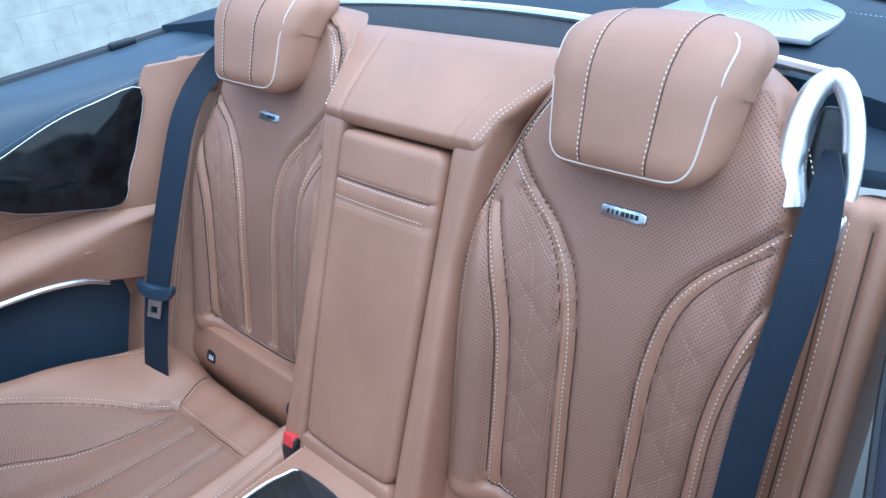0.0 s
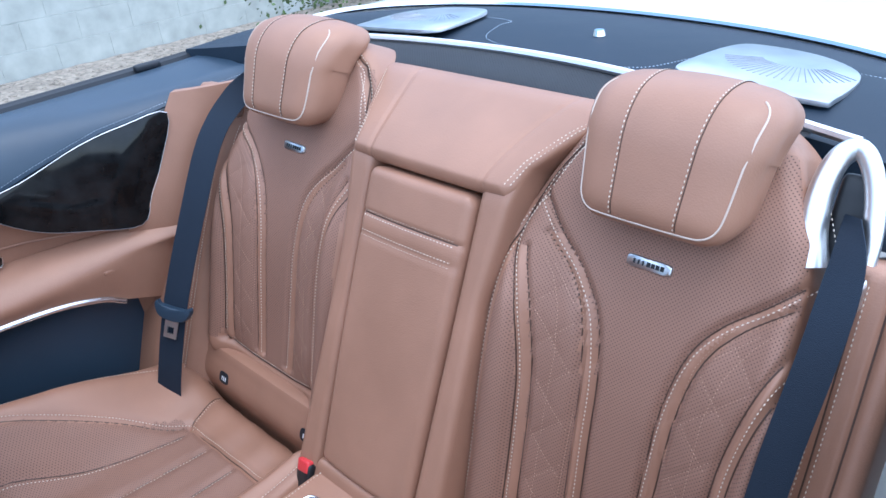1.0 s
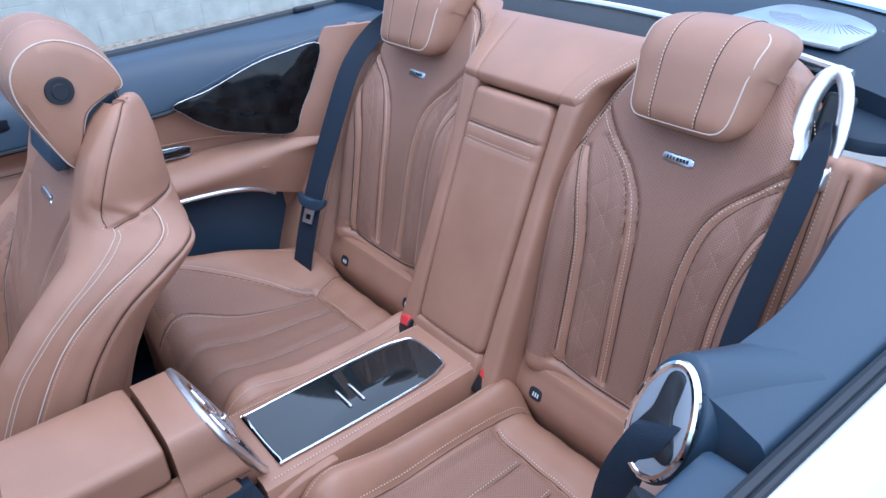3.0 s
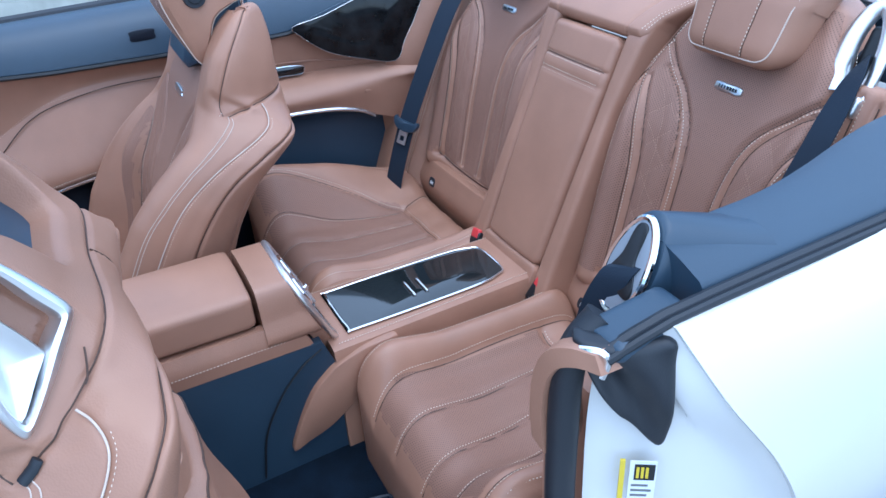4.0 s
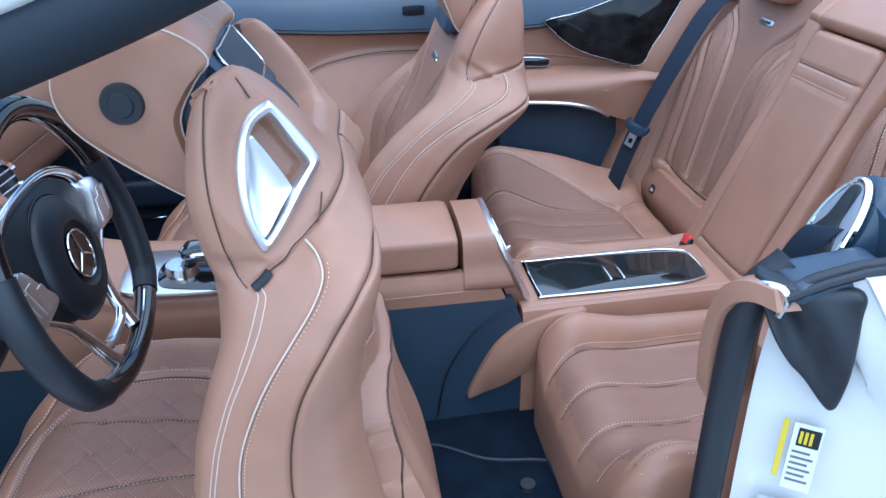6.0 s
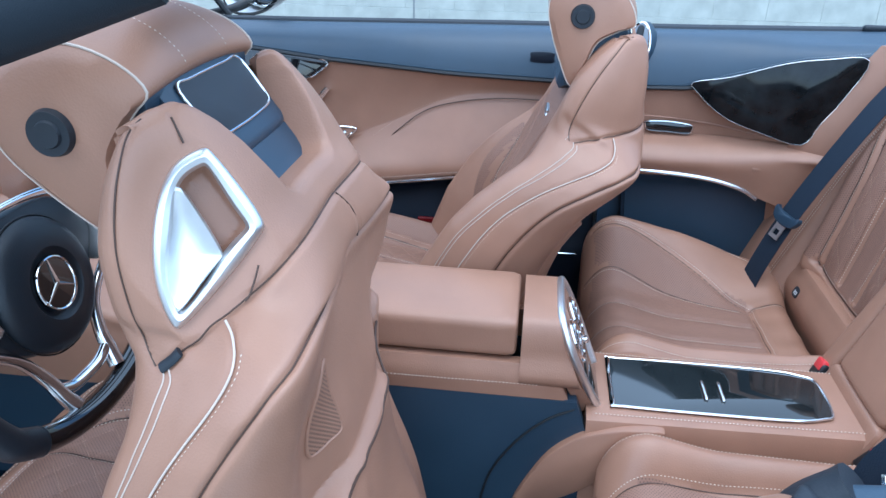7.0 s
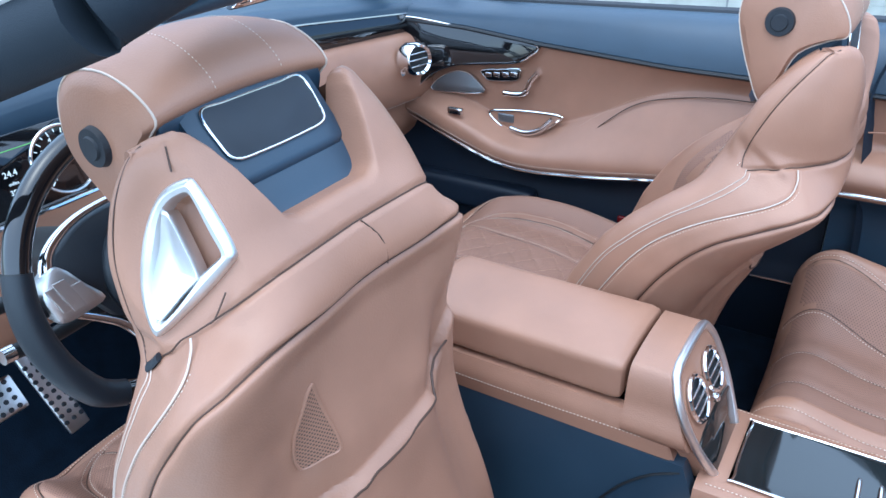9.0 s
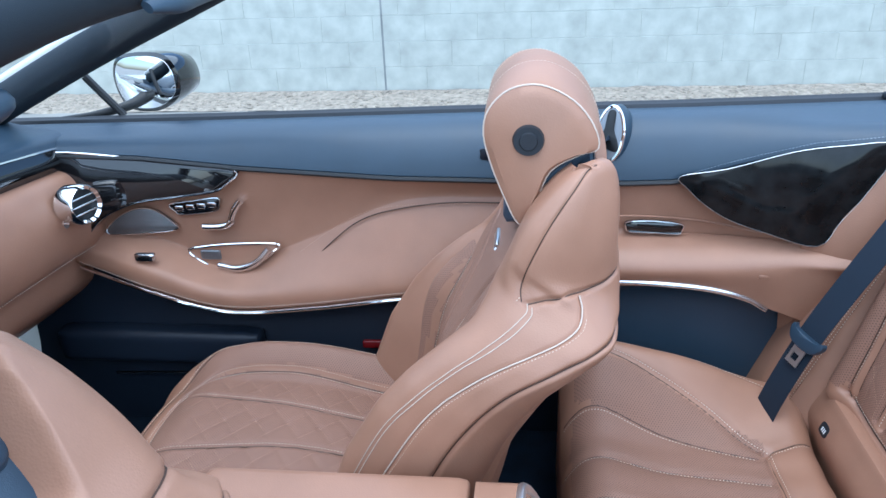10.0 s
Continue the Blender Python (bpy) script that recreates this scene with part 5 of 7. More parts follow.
# ---- passenger door ----
door = thing("door_panel", (-0.74, -0.3, 0.25), "brown leather passenger door panel with armrest and switches", "door panel")
ys = (-1.0, -0.80, -0.62, -0.45, -0.25, -0.05, 0.15, 0.34)
arm_top = (0.70, 0.70, 0.668, 0.612, 0.625, 0.648, 0.665, 0.672)
arm_bot = (0.66, 0.655, 0.605, 0.562, 0.570, 0.596, 0.612, 0.622)
bulge = (0.03, 0.05, 0.085, 0.085, 0.08, 0.075, 0.07, 0.065)
crest = (0.74, 0.74, 0.715, 0.66, 0.72, 0.80, 0.81, 0.80)
bm = bmesh.new()
net = [[(-0.738, y, float(along(LOW, y)) + 0.004) for y in ys],
       [(-0.760, y, 0.5 * (float(along(LOW, y)) + c)) for y, c in zip(ys, crest)],
       [(-0.766, y, c + 0.012) for y, c in zip(ys, crest)],
       [(-0.758, y, c - 0.006) for y, c in zip(ys, crest)],
       [(-0.762 + b * 0.55, y, 0.6 * a + 0.4 * c) for y, a, b, c in zip(ys, arm_top, bulge, crest)],
       [(-0.770 + b, y, a) for y, a, b in zip(ys, arm_top, bulge)],
       [(-0.768 + b, y, 0.4 * a + 0.6 * c) for y, a, b, c in zip(ys, arm_top, bulge, arm_bot)],
       [(-0.785 + b, y, a) for y, a, b in zip(ys, arm_bot, bulge)]]
patch(bm, net, 8, 6, 0.03, (-1, 0, 0))
dp = part("panel", bm, leather, door, "brown leather panel with a moulded armrest")
bm = bmesh.new()
edge = smooth_path([(-0.764 + b, y, a * 0.25 + c * 0.75 - 0.004) for y, a, b, c in zip(ys[1:], arm_top[1:], bulge[1:], arm_bot[1:])], 8)
tube(bm, edge, 0.0045, 8)
part("armrest_trim", bm, bright, dp, "thin chrome line under the armrest")
bm = bmesh.new()
stitch(bm, [p + Vector((0.003, 0, 0.016)) for p in edge])
part("armrest_stitching", bm, thread, dp, "cream thread seam")
bm = bmesh.new()
stitch(bm, [p + Vector((0.007, 0, 0)) for p in smooth_path([(-0.755, -0.33, 0.655), (-0.757, -0.21, 0.742), (-0.757, -0.12, 0.79), (-0.757, -0.03, 0.806), (-0.757, 0.15, 0.81), (-0.757, 0.33, 0.802)], 8)], r=0.0006)
part("crest_stitching", bm, tan_thread, dp, "tan thread seam")
# the crest seam's shade, drawn as a dark tube on the panel
bm = bmesh.new()
tube(bm, smooth_path([(-0.738, -0.262, 0.664), (-0.744, -0.203, 0.719), (-0.752, -0.147, 0.762), (-0.752, -0.081, 0.789), (-0.752, 0.034, 0.809), (-0.752, 0.146, 0.812), (-0.752, 0.33, 0.806)], 8), 0.0014, 6)
part("crest_seam", bm, seam_shade_mat, dp, "dark line for the shade in the folded seam")
bm = bmesh.new()
patch(bm, [[(-0.775 + b * 0.8, y, a + 0.004) for y, a, b in zip(ys, arm_bot, bulge)], [(-0.775, y, a - 0.04) for y, a in zip(ys, arm_bot)], [(-0.765, y, 0.44) for y in ys], [(-0.75, y, 0.36) for y in ys], [(-0.76, y, 0.20) for y in ys]], 5, 6, 0.03, (-1, 0, 0))
low = part("lower_panel", bm, navy_plastic, door, "navy lower door panel")
bm = bmesh.new()
blob(bm, (0.03, 0.26, 0.045), 0.02, lambda q: Vector((-0.745 + q.x, -0.66 + q.y, 0.44 + q.z)), 10)
part("door_pocket", bm, navy_plastic, low, "navy door pocket")
bm = bmesh.new()
tube(bm, [(-0.744, -0.80, 0.350), (-0.744, -0.05, 0.374), (-0.744, 0.30, 0.380)], 0.004, 8)
part("sill_line", bm, bright, low, "thin chrome line")
bm = bmesh.new()
blob(bm, (0.006, 0.024, 0.010), 0.004, lambda q: Vector((-0.746 + q.x, -0.130 + q.y, 0.452 + q.z)), 6)
part("reflector", bm, surface("dark_red_lens", (0.16, 0.008, 0.010), 0.2, vary=0.1), low, "red door reflector")
DM = frame_of((-0.757, 0, 0), (0, 1, 0), (0, 0, 1), (1, 0, 0))
# glossy black trim sweeping from the dashboard
bm = bmesh.new()
o = smooth2([(-0.90, 0.924), (-0.80, 0.934), (-0.70, 0.928), (-0.55, 0.912), (-0.40, 0.894), (-0.420, 0.862), (-0.455, 0.845), (-0.55, 0.832), (-0.645, 0.818), (-0.72, 0.785), (-0.775, 0.735), (-0.80, 0.76), (-0.87, 0.83)], 4)
rows = [[], [], []]
for y, z in o:
    rows[0].append((-0.775, y, z))
    rows[1].append((-0.735 + 0.12 * max(0.0, 0.92 - z), y, z))
cy, cz = -0.66, 0.87
rows[2] = [(-0.731 + 0.12 * max(0.0, 0.92 - z), cy + (y - cy) * 0.96, cz + (z - cz) * 0.92) for y, z in o]
loft(bm, rows)
bt = part("gloss_trim", bm, black_gloss, door, "glossy black trim")
bm = bmesh.new()
tube(bm, [(-0.733 + 0.12 * max(0.0, 0.92 - z), y, z) for y, z in o], 0.0024, 6, True)
part("gloss_trim_rim", bm, bright, bt, "thin chrome rim")
bm = bmesh.new()
o = smooth2([(-0.738, 0.732), (-0.715, 0.765), (-0.665, 0.792), (-0.62, 0.794), (-0.585, 0.772), (-0.568, 0.744), (-0.65, 0.733)], 5)
slab(bm, o, DM, 0.006, 0.002)
g = part("speaker_grille", bm, grille_mat, door, "metal loudspeaker grille")
bm = bmesh.new()
tube(bm, [DM @ Vector((y, z, 0.005)) for y, z in o], 0.0022, 6, True)
part("grille_rim", bm, chrome, g, "thin silver rim")
bm = bmesh.new()
o = smooth2([(-0.572, 0.806), (-0.52, 0.814), (-0.458, 0.822), (-0.456, 0.806), (-0.468, 0.790), (-0.545, 0.781), (-0.562, 0.790)], 5)
slab(bm, o, DM, 0.008, 0.002)
sw = part("memory_switches", bm, black_gloss, door, "black row of seat memory buttons")
bm = bmesh.new()
tube(bm, [DM @ Vector((y, z, 0.007)) for y, z in o], 0.0018, 6, True)
part("switch_rim", bm, chrome, sw, "thin chrome rim")
for i in range(4):
    bm = bmesh.new()
    blob(bm, (0.010, 0.0065, 0.002), 0.0018, lambda q: DM @ Vector((-0.550 + i * 0.026 + q.x, 0.797 + i * 0.003 + q.y, 0.0085 + q.z)), 4)
    part("button", bm, chrome, sw, "small chrome button")
for pts, words in (([(-0.500, 0.753), (-0.47, 0.753), (-0.445, 0.757), (-0.428, 0.768)], "chrome cushion-shaped seat switch"), ([(-0.432, 0.772), (-0.420, 0.795), (-0.402, 0.818)], "chrome backrest-shaped seat switch")):
    bm = bmesh.new()
    tube(bm, [DM @ Vector((y, z, 0.010)) for y, z in smooth2(pts, 6, False)], 0.0085, 10)
    part("seat_switch", bm, bright, door, words)
bm = bmesh.new()
o = smooth2([(-0.548, 0.690), (-0.50, 0.703), (-0.42, 0.710), (-0.333, 0.710), (-0.345, 0.690), (-0.385, 0.662), (-0.45, 0.642), (-0.50, 0.652)], 5)
tube(bm, [DM @ Vector((y, z, 0.008)) for y, z in o], 0.0035, 8, True)
hd = part("inner_handle", bm, bright, door, "chrome rimmed door handle bowl")
bm = bmesh.new()
c = Vector((-0.44, 0.68))
loft(bm, [[DM @ Vector((c.x + (y - c.x) * k, c.y + (z - c.y) * k, dz)) for y, z in o] for k, dz in ((1.0, 0.007), (0.92, 0.004), (0.8, -0.002))])
part("handle_bowl", bm, leather, hd, "brown leather bowl")
bm = bmesh.new()
tube(bm, [DM @ Vector(p) for p in smooth_path([(-0.478, 0.655, 0.010), (-0.43, 0.652, 0.018), (-0.385, 0.668, 0.020), (-0.352, 0.700, 0.014)], 8)], 0.009, 10)
part("handle_lever", bm, chrome, hd, "curved chrome lever")
bm = bmesh.new()
blob(bm, (0.024, 0.012, 0.004), 0.003, lambda q: DM @ Vector((-0.495 + q.x, 0.682 + q.y, 0.008 + q.z)), 5)
part("lock_button", bm, grille_mat, hd, "grey lock button")
bm = bmesh.new()
blob(bm, (0.024, 0.016, 0.008), 0.006, lambda q: Vector((-0.698 + q.z * 1.0, -0.628 + q.x, 0.698 + q.y * 0.6)), 6)
ws = part("window_switch", bm, chrome, door, "small chrome window switch")

# ---- rear quarter, passenger side ----
qp = thing("rear_side_panel", (-0.70, 0.55, 0.25), "brown leather side panel beside the rear seat", "side panel")
ys = (0.345, 0.45, 0.55, 0.65, 0.73, 0.80, 0.88)
inw = (0.0, 0.0, 0.0, 0.006, 0.022, 0.048, 0.075)
bm = bmesh.new()
patch(bm, [[(-0.742 + i, y, min(float(along(LOW, y)) + 0.004, 0.900 - max(0, y - 0.50) * 0.44)) for y, i in zip(ys, inw)], [(-0.752 + i, y, 0.79 - 0.02 * j) for j, (y, i) in enumerate(zip(ys, inw))], [(-0.748 + i, y, 0.745) for y, i in zip(ys, inw)], [(-0.70 + i, y, 0.722) for y, i in zip(ys, inw)], [(-0.672 + i * 0.4, y, 0.69) for y, i in zip(ys, inw)], [(-0.688 + i * 0.4, y, 0.648 - max(0, y - 0.6) * 0.32) for y, i in zip(ys, inw)]], 5, 6, 0.03, (-1, 0, 0))
rp = part("panel", bm, leather, qp, "brown leather with a moulded ledge")
bm = bmesh.new()
tube(bm, smooth_path([(-0.724, 0.345, 0.783), (-0.735, 0.45, 0.79), (-0.745, 0.60, 0.775), (-0.728, 0.70, 0.760), (-0.705, 0.768, 0.752)], 8), 0.002, 6)
part("seam", bm, leather, rp, "raised seam")
bm = bmesh.new()
patch(bm, [[(-0.695, y, 0.652 - max(0, y - 0.6) * 0.3) for y in ys], [(-0.73, y, 0.56) for y in ys], [(-0.705, y, 0.22) for y in ys]], 5, 6, 0.03, (-1, 0, 0))
part("lower_panel", bm, navy, qp, "navy leather lower panel")
bm = bmesh.new()
tube(bm, smooth_path([(-0.684, 0.345, 0.662), (-0.684, 0.45, 0.662), (-0.682, 0.60, 0.650), (-0.680, 0.69, 0.628), (-0.676, 0.735, 0.604)], 8), 0.008, 8, flat=0.5)
part("trim_strip", bm, chrome, qp, "satin chrome strip")
bm = bmesh.new()
o = smooth2([(0.446, 0.775), (0.50, 0.777), (0.556, 0.770), (0.560, 0.758), (0.55, 0.747), (0.50, 0.750), (0.452, 0.752), (0.442, 0.764)], 4)
QM = frame_of((-0.745, 0, 0), (0, 1, 0), (0, 0, 1), (1, 0, 0))
slab(bm, o, QM, 0.008, 0.002)
ss = part("rear_window_switch", bm, black_gloss, qp, "black switch plate")
bm = bmesh.new()
tube(bm, [QM @ Vector((y, z, 0.008)) for y, z in o], 0.002, 6, True)
part("switch_rim", bm, chrome, ss, "thin chrome rim")
bm = bmesh.new()
blob(bm, (0.020, 0.005, 0.003), 0.0025, lambda q: Vector((-0.667, 0.726 + q.x, 0.684 + q.y)) + Vector((q.z, 0, 0)), 5)
part("pull_tab", bm, leather, qp, "small moulded tab")


def quarter_window(k, name, words, dz):
    m = frame_of((k * 0.728, 0.53, 0), (k * -0.18, 0.984, 0), (0, 0, 1), (k * -0.984, -0.18, 0)) if k > 0 else frame_of((k * 0.728, 0.53, 0), (0.18, 0.984, 0), (0, 0, 1), (0.984, -0.18, 0))
    bm = bmesh.new()
    o = smooth2([(0.012, 0.884), (0.03, 0.858), (0.065, 0.827), (0.114, 0.798), (0.19, 0.774), (0.285, 0.754), (0.318, 0.81), (0.352, 0.870), (0.388, 0.966), (0.30, 0.962), (0.213, 0.945), (0.10, 0.905)], 4)
    o = [(a, b + dz) for a, b in o]
    slab(bm, o, m @ Matrix.Translation((0, 0, 0.004)), 0.008, 0.001)
    w = tagged(part(name, bm, dark_glass), words, "window", kind="structure")
    bm = bmesh.new()
    tube(bm, [m @ Vector((a, b, 0.012)) for a, b in o], 0.0009, 6, True)
    part("window_frame", bm, chrome, w, "thin chrome frame")
    return w


bm = bmesh.new()
patch(bm, [[(-0.735, 0.79, 0.46), (-0.712, 0.770, 0.62), (-0.70, 0.775, 0.70), (-0.672, 0.805, 0.79), (-0.655, 0.93, 1.0)], [(-0.68, 0.83, 0.46), (-0.67, 0.82, 0.62), (-0.655, 0.845, 0.70), (-0.640, 0.88, 0.79), (-0.628, 0.98, 1.0)], [(-0.60, 0.88, 0.46), (-0.60, 0.91, 0.62), (-0.60, 0.95, 0.70), (-0.60, 0.985, 0.79), (-0.60, 1.06, 1.0)]], 6, 6, 0.02, (-0.5, 0.8, 0))
part("pillar_panel", bm, leather, qp, "brown leather panel behind the window")
quarter_window(-1, "window_1", "dark tinted rear quarter window in a chrome frame", 0.0)


def side_bolster(k):
    b = thing("side_bolster", (k * 0.62, 0.85, 0.42), "padded brown leather panel beside the rear backrest", "side bolster", "side bolsters")
    x = 0.597 if k > 0 else 0.606
    lo, hi = (0.568, [(-0.2, 0.668), (0.3, 0.655), (0.62, 0.645)]) if k > 0 else (0.562, [(-0.2, 0.77), (0.3, 0.74), (0.62, 0.70)])
    rise = 0.03 if k > 0 else 0.07
    pad = Pad([(-0.2, lo), (0.7, lo)], hi, -0.14, 0.60, lambda s, h: -0.02 + rise * step(0.565, 0.67, s) * (1 - 0.55 * step(0.25, 0.60, h)) + 0.018 * np.exp(-((s - x + 0.012) / 0.014) ** 2), T=0.10, R=0.02, corner=0.02, nu=44, nv=70, sign=k)
    a = pad.seam([(x, -0.12), (x, 0.3), (x - 0.006, 0.58)], 0.006, 0.004)
    c = pad.seam([(x + 0.032, -0.12), (x + 0.030, 0.3), (x + 0.022, 0.57)], 0.005, 0.004)
    p = part("pad", pad.mesh(), leather, b, "brown leather", RB)
    part("seam_shade", pad.seam_shade_mesh(), seam_shade_mat, p, "dark lines for the shade in the folded seams", RB)
    for off in (-0.006, 0.006):
        bm = bmesh.new()
        stitch(bm, pad.points(shift(a, off), 0.0008))
        part("stitching", bm, thread, p, "cream thread seam", RB)
    return b


for k in (-1, 1):
    side_bolster(k)


def roll_hoop(k):
    """Polished belt outlet beside the headrest with its belt."""
    t = thing("belt_outlet", (k * 0.56, 1.02, 0.98), "polished chrome belt outlet at the seat shoulder", "belt outlet", "belt outlets")
    bm = bmesh.new()
    tube(bm, smooth_path([Vector((k * x, y, z)) for x, y, z in ((0.536, 0.575, -0.026), (0.524, 0.615, -0.028), (0.519, 0.660, -0.032), (0.525, 0.697, -0.038), (0.541, 0.711, -0.042), (0.558, 0.696, -0.038), (0.573, 0.662, -0.032), (0.583, 0.618, -0.024), (0.586, 0.570, -0.016))], 6), [0.018 - 0.006 * min(1.0, i / 26) for i in range(49)], 14, flat=0.80)
    part("hoop", bm, plate_mat, t, "bright satin chrome hoop", RB)
    bm = bmesh.new()
    blob(bm, (0.012, 0.018, 0.014), 0.009, lambda q: Vector((k * 0.584 + q.x, 0.560 + q.y, -0.012 + q.z)), 8)
    part("end_cap", bm, plate_mat, t, "chrome end cap", RB)
    bm = bmesh.new()
    blob(bm, (0.022, 0.055, 0.010), 0.008, lambda q: Vector((k * 0.553 + q.x, 0.630 + q.y, -0.055 + q.z)), 8)
    part("throat", bm, black, t, "dark slot", RB)
    b = thing("seat_belt", (k * 0.56, 0.8, 0.45), "black rear seat belt hanging beside the backrest", "seat belt", "rear seat belts")
    bm = bmesh.new()
    bx, bz, bw = (0.579, 0.52, 0.020) if k > 0 else (0.559, 1.0, 0.027)
    mid = smooth_path([(k * 0.558, 0.640, -0.030), (k * (bx - 0.004), 0.590, 0.010), (k * bx, 0.50, 0.052 * bz), (k * (bx - 0.004), 0.35, 0.072 * bz), (k * bx, 0.15, 0.080 * bz), (k * bx, -0.02, 0.070 * bz), (k * (bx + 0.005), -0.09, 0.05 * bz)], 8)
    n = len(mid)
    rows = []
    for i, p in enumerate(mid):
        turn = radians(65) * max(0, 1 - i / 14) + radians(-10 if k > 0 else 28)
        d = Vector((math.cos(turn) * bw, 0, k * math.sin(turn) * bw))
        nrm = Vector((-d.z, 0, d.x)).normalized() * 0.0007
        rows.append([p - d - nrm, p + d - nrm, p + d + nrm, p - d + nrm])
    loft(bm, rows)
    part("webbing", bm, belt_cloth, b, "black woven webbing", RB)
    bm = bmesh.new()
    o = smooth2([(-0.034, 0.008), (-0.03, 0.016), (-0.022, 0.010), (0.022, 0.010), (0.03, 0.016), (0.034, 0.008), (0.026, -0.008), (0.010, -0.014), (-0.010, -0.014), (-0.026, -0.008)], 4)
    TB = RB @ Matrix.Translation((k * 0.555, 0.140, 0.082 if k < 0 else 0.042)) @ Matrix.Rotation(radians(28 if k < 0 else 10), 4, "Y")
    slab(bm, [(1.2 * x, 1.2 * y) for x, y in o], Matrix(), 0.014, 0.004)
    tg = part("tongue_grip", bm, navy, b, "dark tongue grip", TB)
    bm = bmesh.new()
    o = [(-0.011, 0.0), (0.011, 0.0), (0.011, -0.032), (-0.011, -0.032)]
    for (x0, y0), (x1, y1) in (((-0.012, -0.014), (-0.006, -0.046)), ((0.006, -0.014), (0.012, -0.046)), ((-0.006, -0.038), (0.006, -0.046)), ((-0.006, -0.014), (0.006, -0.026))):
        box(bm, (1.2 * x0, 1.2 * y1, 0.004), (1.2 * x1, 1.2 * y0, 0.007))
    part("tongue", bm, plate_mat, tg, "steel tongue plate", TB, False)
    return t


for k in (-1, 1):
    roll_hoop(k)


def buckle(k, p, tilt):
    b = thing("belt_buckle", p, "black belt buckle with a red release button", "belt buckle", "belt buckles")
    m = pose(*p, -25, tilt, 0)
    bm = bmesh.new()
    blob(bm, (0.019, 0.012, 0.030), 0.007, None, 8)
    part("housing", bm, black, b, "black plastic housing", m)
    bm = bmesh.new()
    blob(bm, (0.016, 0.0085, 0.012), 0.004, lambda q: Vector((q.x, q.y - 0.004, q.z + 0.022)), 6)
    part("button", bm, red, b, "red release button", m)


buckle(1, (0.128, 0.762, 0.438), 14)
buckle(-1, (-0.128, 0.752, 0.440), -10)
buckle(1, (0.175, -0.218, 0.440), 12)

# ---- soft-top cover, boot ----
cover = thing("soft_top_cover", (0, 1.45, 1.0), "navy leather soft-top cover behind the rear seats", "deck cover")
bm = bmesh.new()
patch(bm, [[(-0.88, 1.10, 1.020), (-0.5, 1.21, 1.050), (0, 1.225, 1.056), (0.5, 1.21, 1.040), (0.87, 1.10, 0.985)], [(-0.87, 1.32, 1.03), (-0.5, 1.42, 1.066), (0, 1.45, 1.072), (0.5, 1.42, 1.056), (0.86, 1.32, 1.00)], [(-0.82, 1.52, 1.025), (-0.45, 1.655, 1.048), (0, 1.69, 1.052), (0.42, 1.62, 1.042), (0.78, 1.46, 1.00)]], 8, 8, 0.05, (0, 0, -1))
cv = part("cover", bm, deck_cloth, cover, "navy leather cover")
bm = bmesh.new()
cz = lambda x, y: 1.0735 - 0.055 * x * x - 0.016 * max(0, x) - 0.10 * max(0, y - 1.45) ** 1.0 * 0.3 - 0.35 * max(0.0, 1.45 - y) ** 2
stitch(bm, [Vector((x, y, cz(x, y) + 0.003)) for x, y in smooth2([(-0.52, 1.50), (-0.24, 1.475), (-0.215, 1.42), (-0.17, 1.335), (0, 1.300), (0.15, 1.315), (0.21, 1.40), (0.26, 1.46), (0.50, 1.47)], 10, False)])
part("stitching", bm, blue_thread, cv, "pale blue thread seam")
bm = bmesh.new()
bmesh.ops.create_cone(bm, cap_ends=True, segments=20, radius1=0.012, radius2=0.009, depth=0.010, matrix=Matrix.Translation((0, 1.446, 1.078)))
part("lock_stud", bm, bright, cv, "small round metal stud")
for k in (-1, 1):
    bm = bmesh.new()
    o = smooth2([(0.225, 1.285), (0.245, 1.42), (0.29, 1.455), (0.385, 1.45), (0.455, 1.39), (0.460, 1.27), (0.44, 1.245), (0.30, 1.24), (0.245, 1.25)], 5)
    tl = frame_of((0, 0, 1.094 if k < 0 else 1.084), (1, 0, -0.06 * k), (0, 1, 0), (0.06 * k, 0, 1))
    over = 0.045 if k < 0 else -0.010
    slab(bm, [(k * (x + over), y + 0.05) for x, y in o], tl, 0.008, 0.003)
    sp = part("loudspeaker_grille", bm, frosted, cover, "bright metal loudspeaker grille with radial slots")
    for i in range(24):
        a = radians(200 + i * 6)
        bm = bmesh.new()
        p0, p1 = Vector((k * (0.36 + over) + 0.05 * math.cos(a), 1.445 + 0.03 * math.sin(a))), Vector((k * (0.36 + over) + 0.105 * math.cos(a), 1.445 + 0.095 * math.sin(a)))
        tube(bm, [tl @ Vector((*p0, 0.0082)), tl @ Vector((*p1, 0.0082))], 0.0008, 5)
        part("slot", bm, bezel_mat, sp, "fine grey slot")
    bm = bmesh.new()
    o = smooth2([(0.50, 1.12), (0.49, 1.25), (0.53, 1.36), (0.60, 1.36), (0.66, 1.27), (0.65, 1.14), (0.58, 1.09)], 6)
    slab(bm, [(k * x, y) for x, y in o], frame_of((0, 0, 1.045 if k < 0 else 1.025), (1, 0, -0.08 * k), (0, 1, 0), (0.08 * k, 0, 1)), 0.022, 0.010)
    part("hoop_lid", bm, deck_cloth, cover, "rounded navy lid over the roll-over hoop")
bm = bmesh.new()
patch(bm, [[(-0.46, 1.205, 1.068), (0, 1.250, 1.074), (0.46, 1.205, 1.052)], [(-0.44, 1.125, 1.05), (0, 1.16, 1.054), (0.44, 1.125, 1.037)], [(-0.42, 1.10, 0.99), (0, 1.13, 0.99), (0.42, 1.10, 0.98)]], 10, 4, 0.02, (0, 1, 0))
part("mesh_slot", bm, mesh_mat, cover, "black mesh strip")
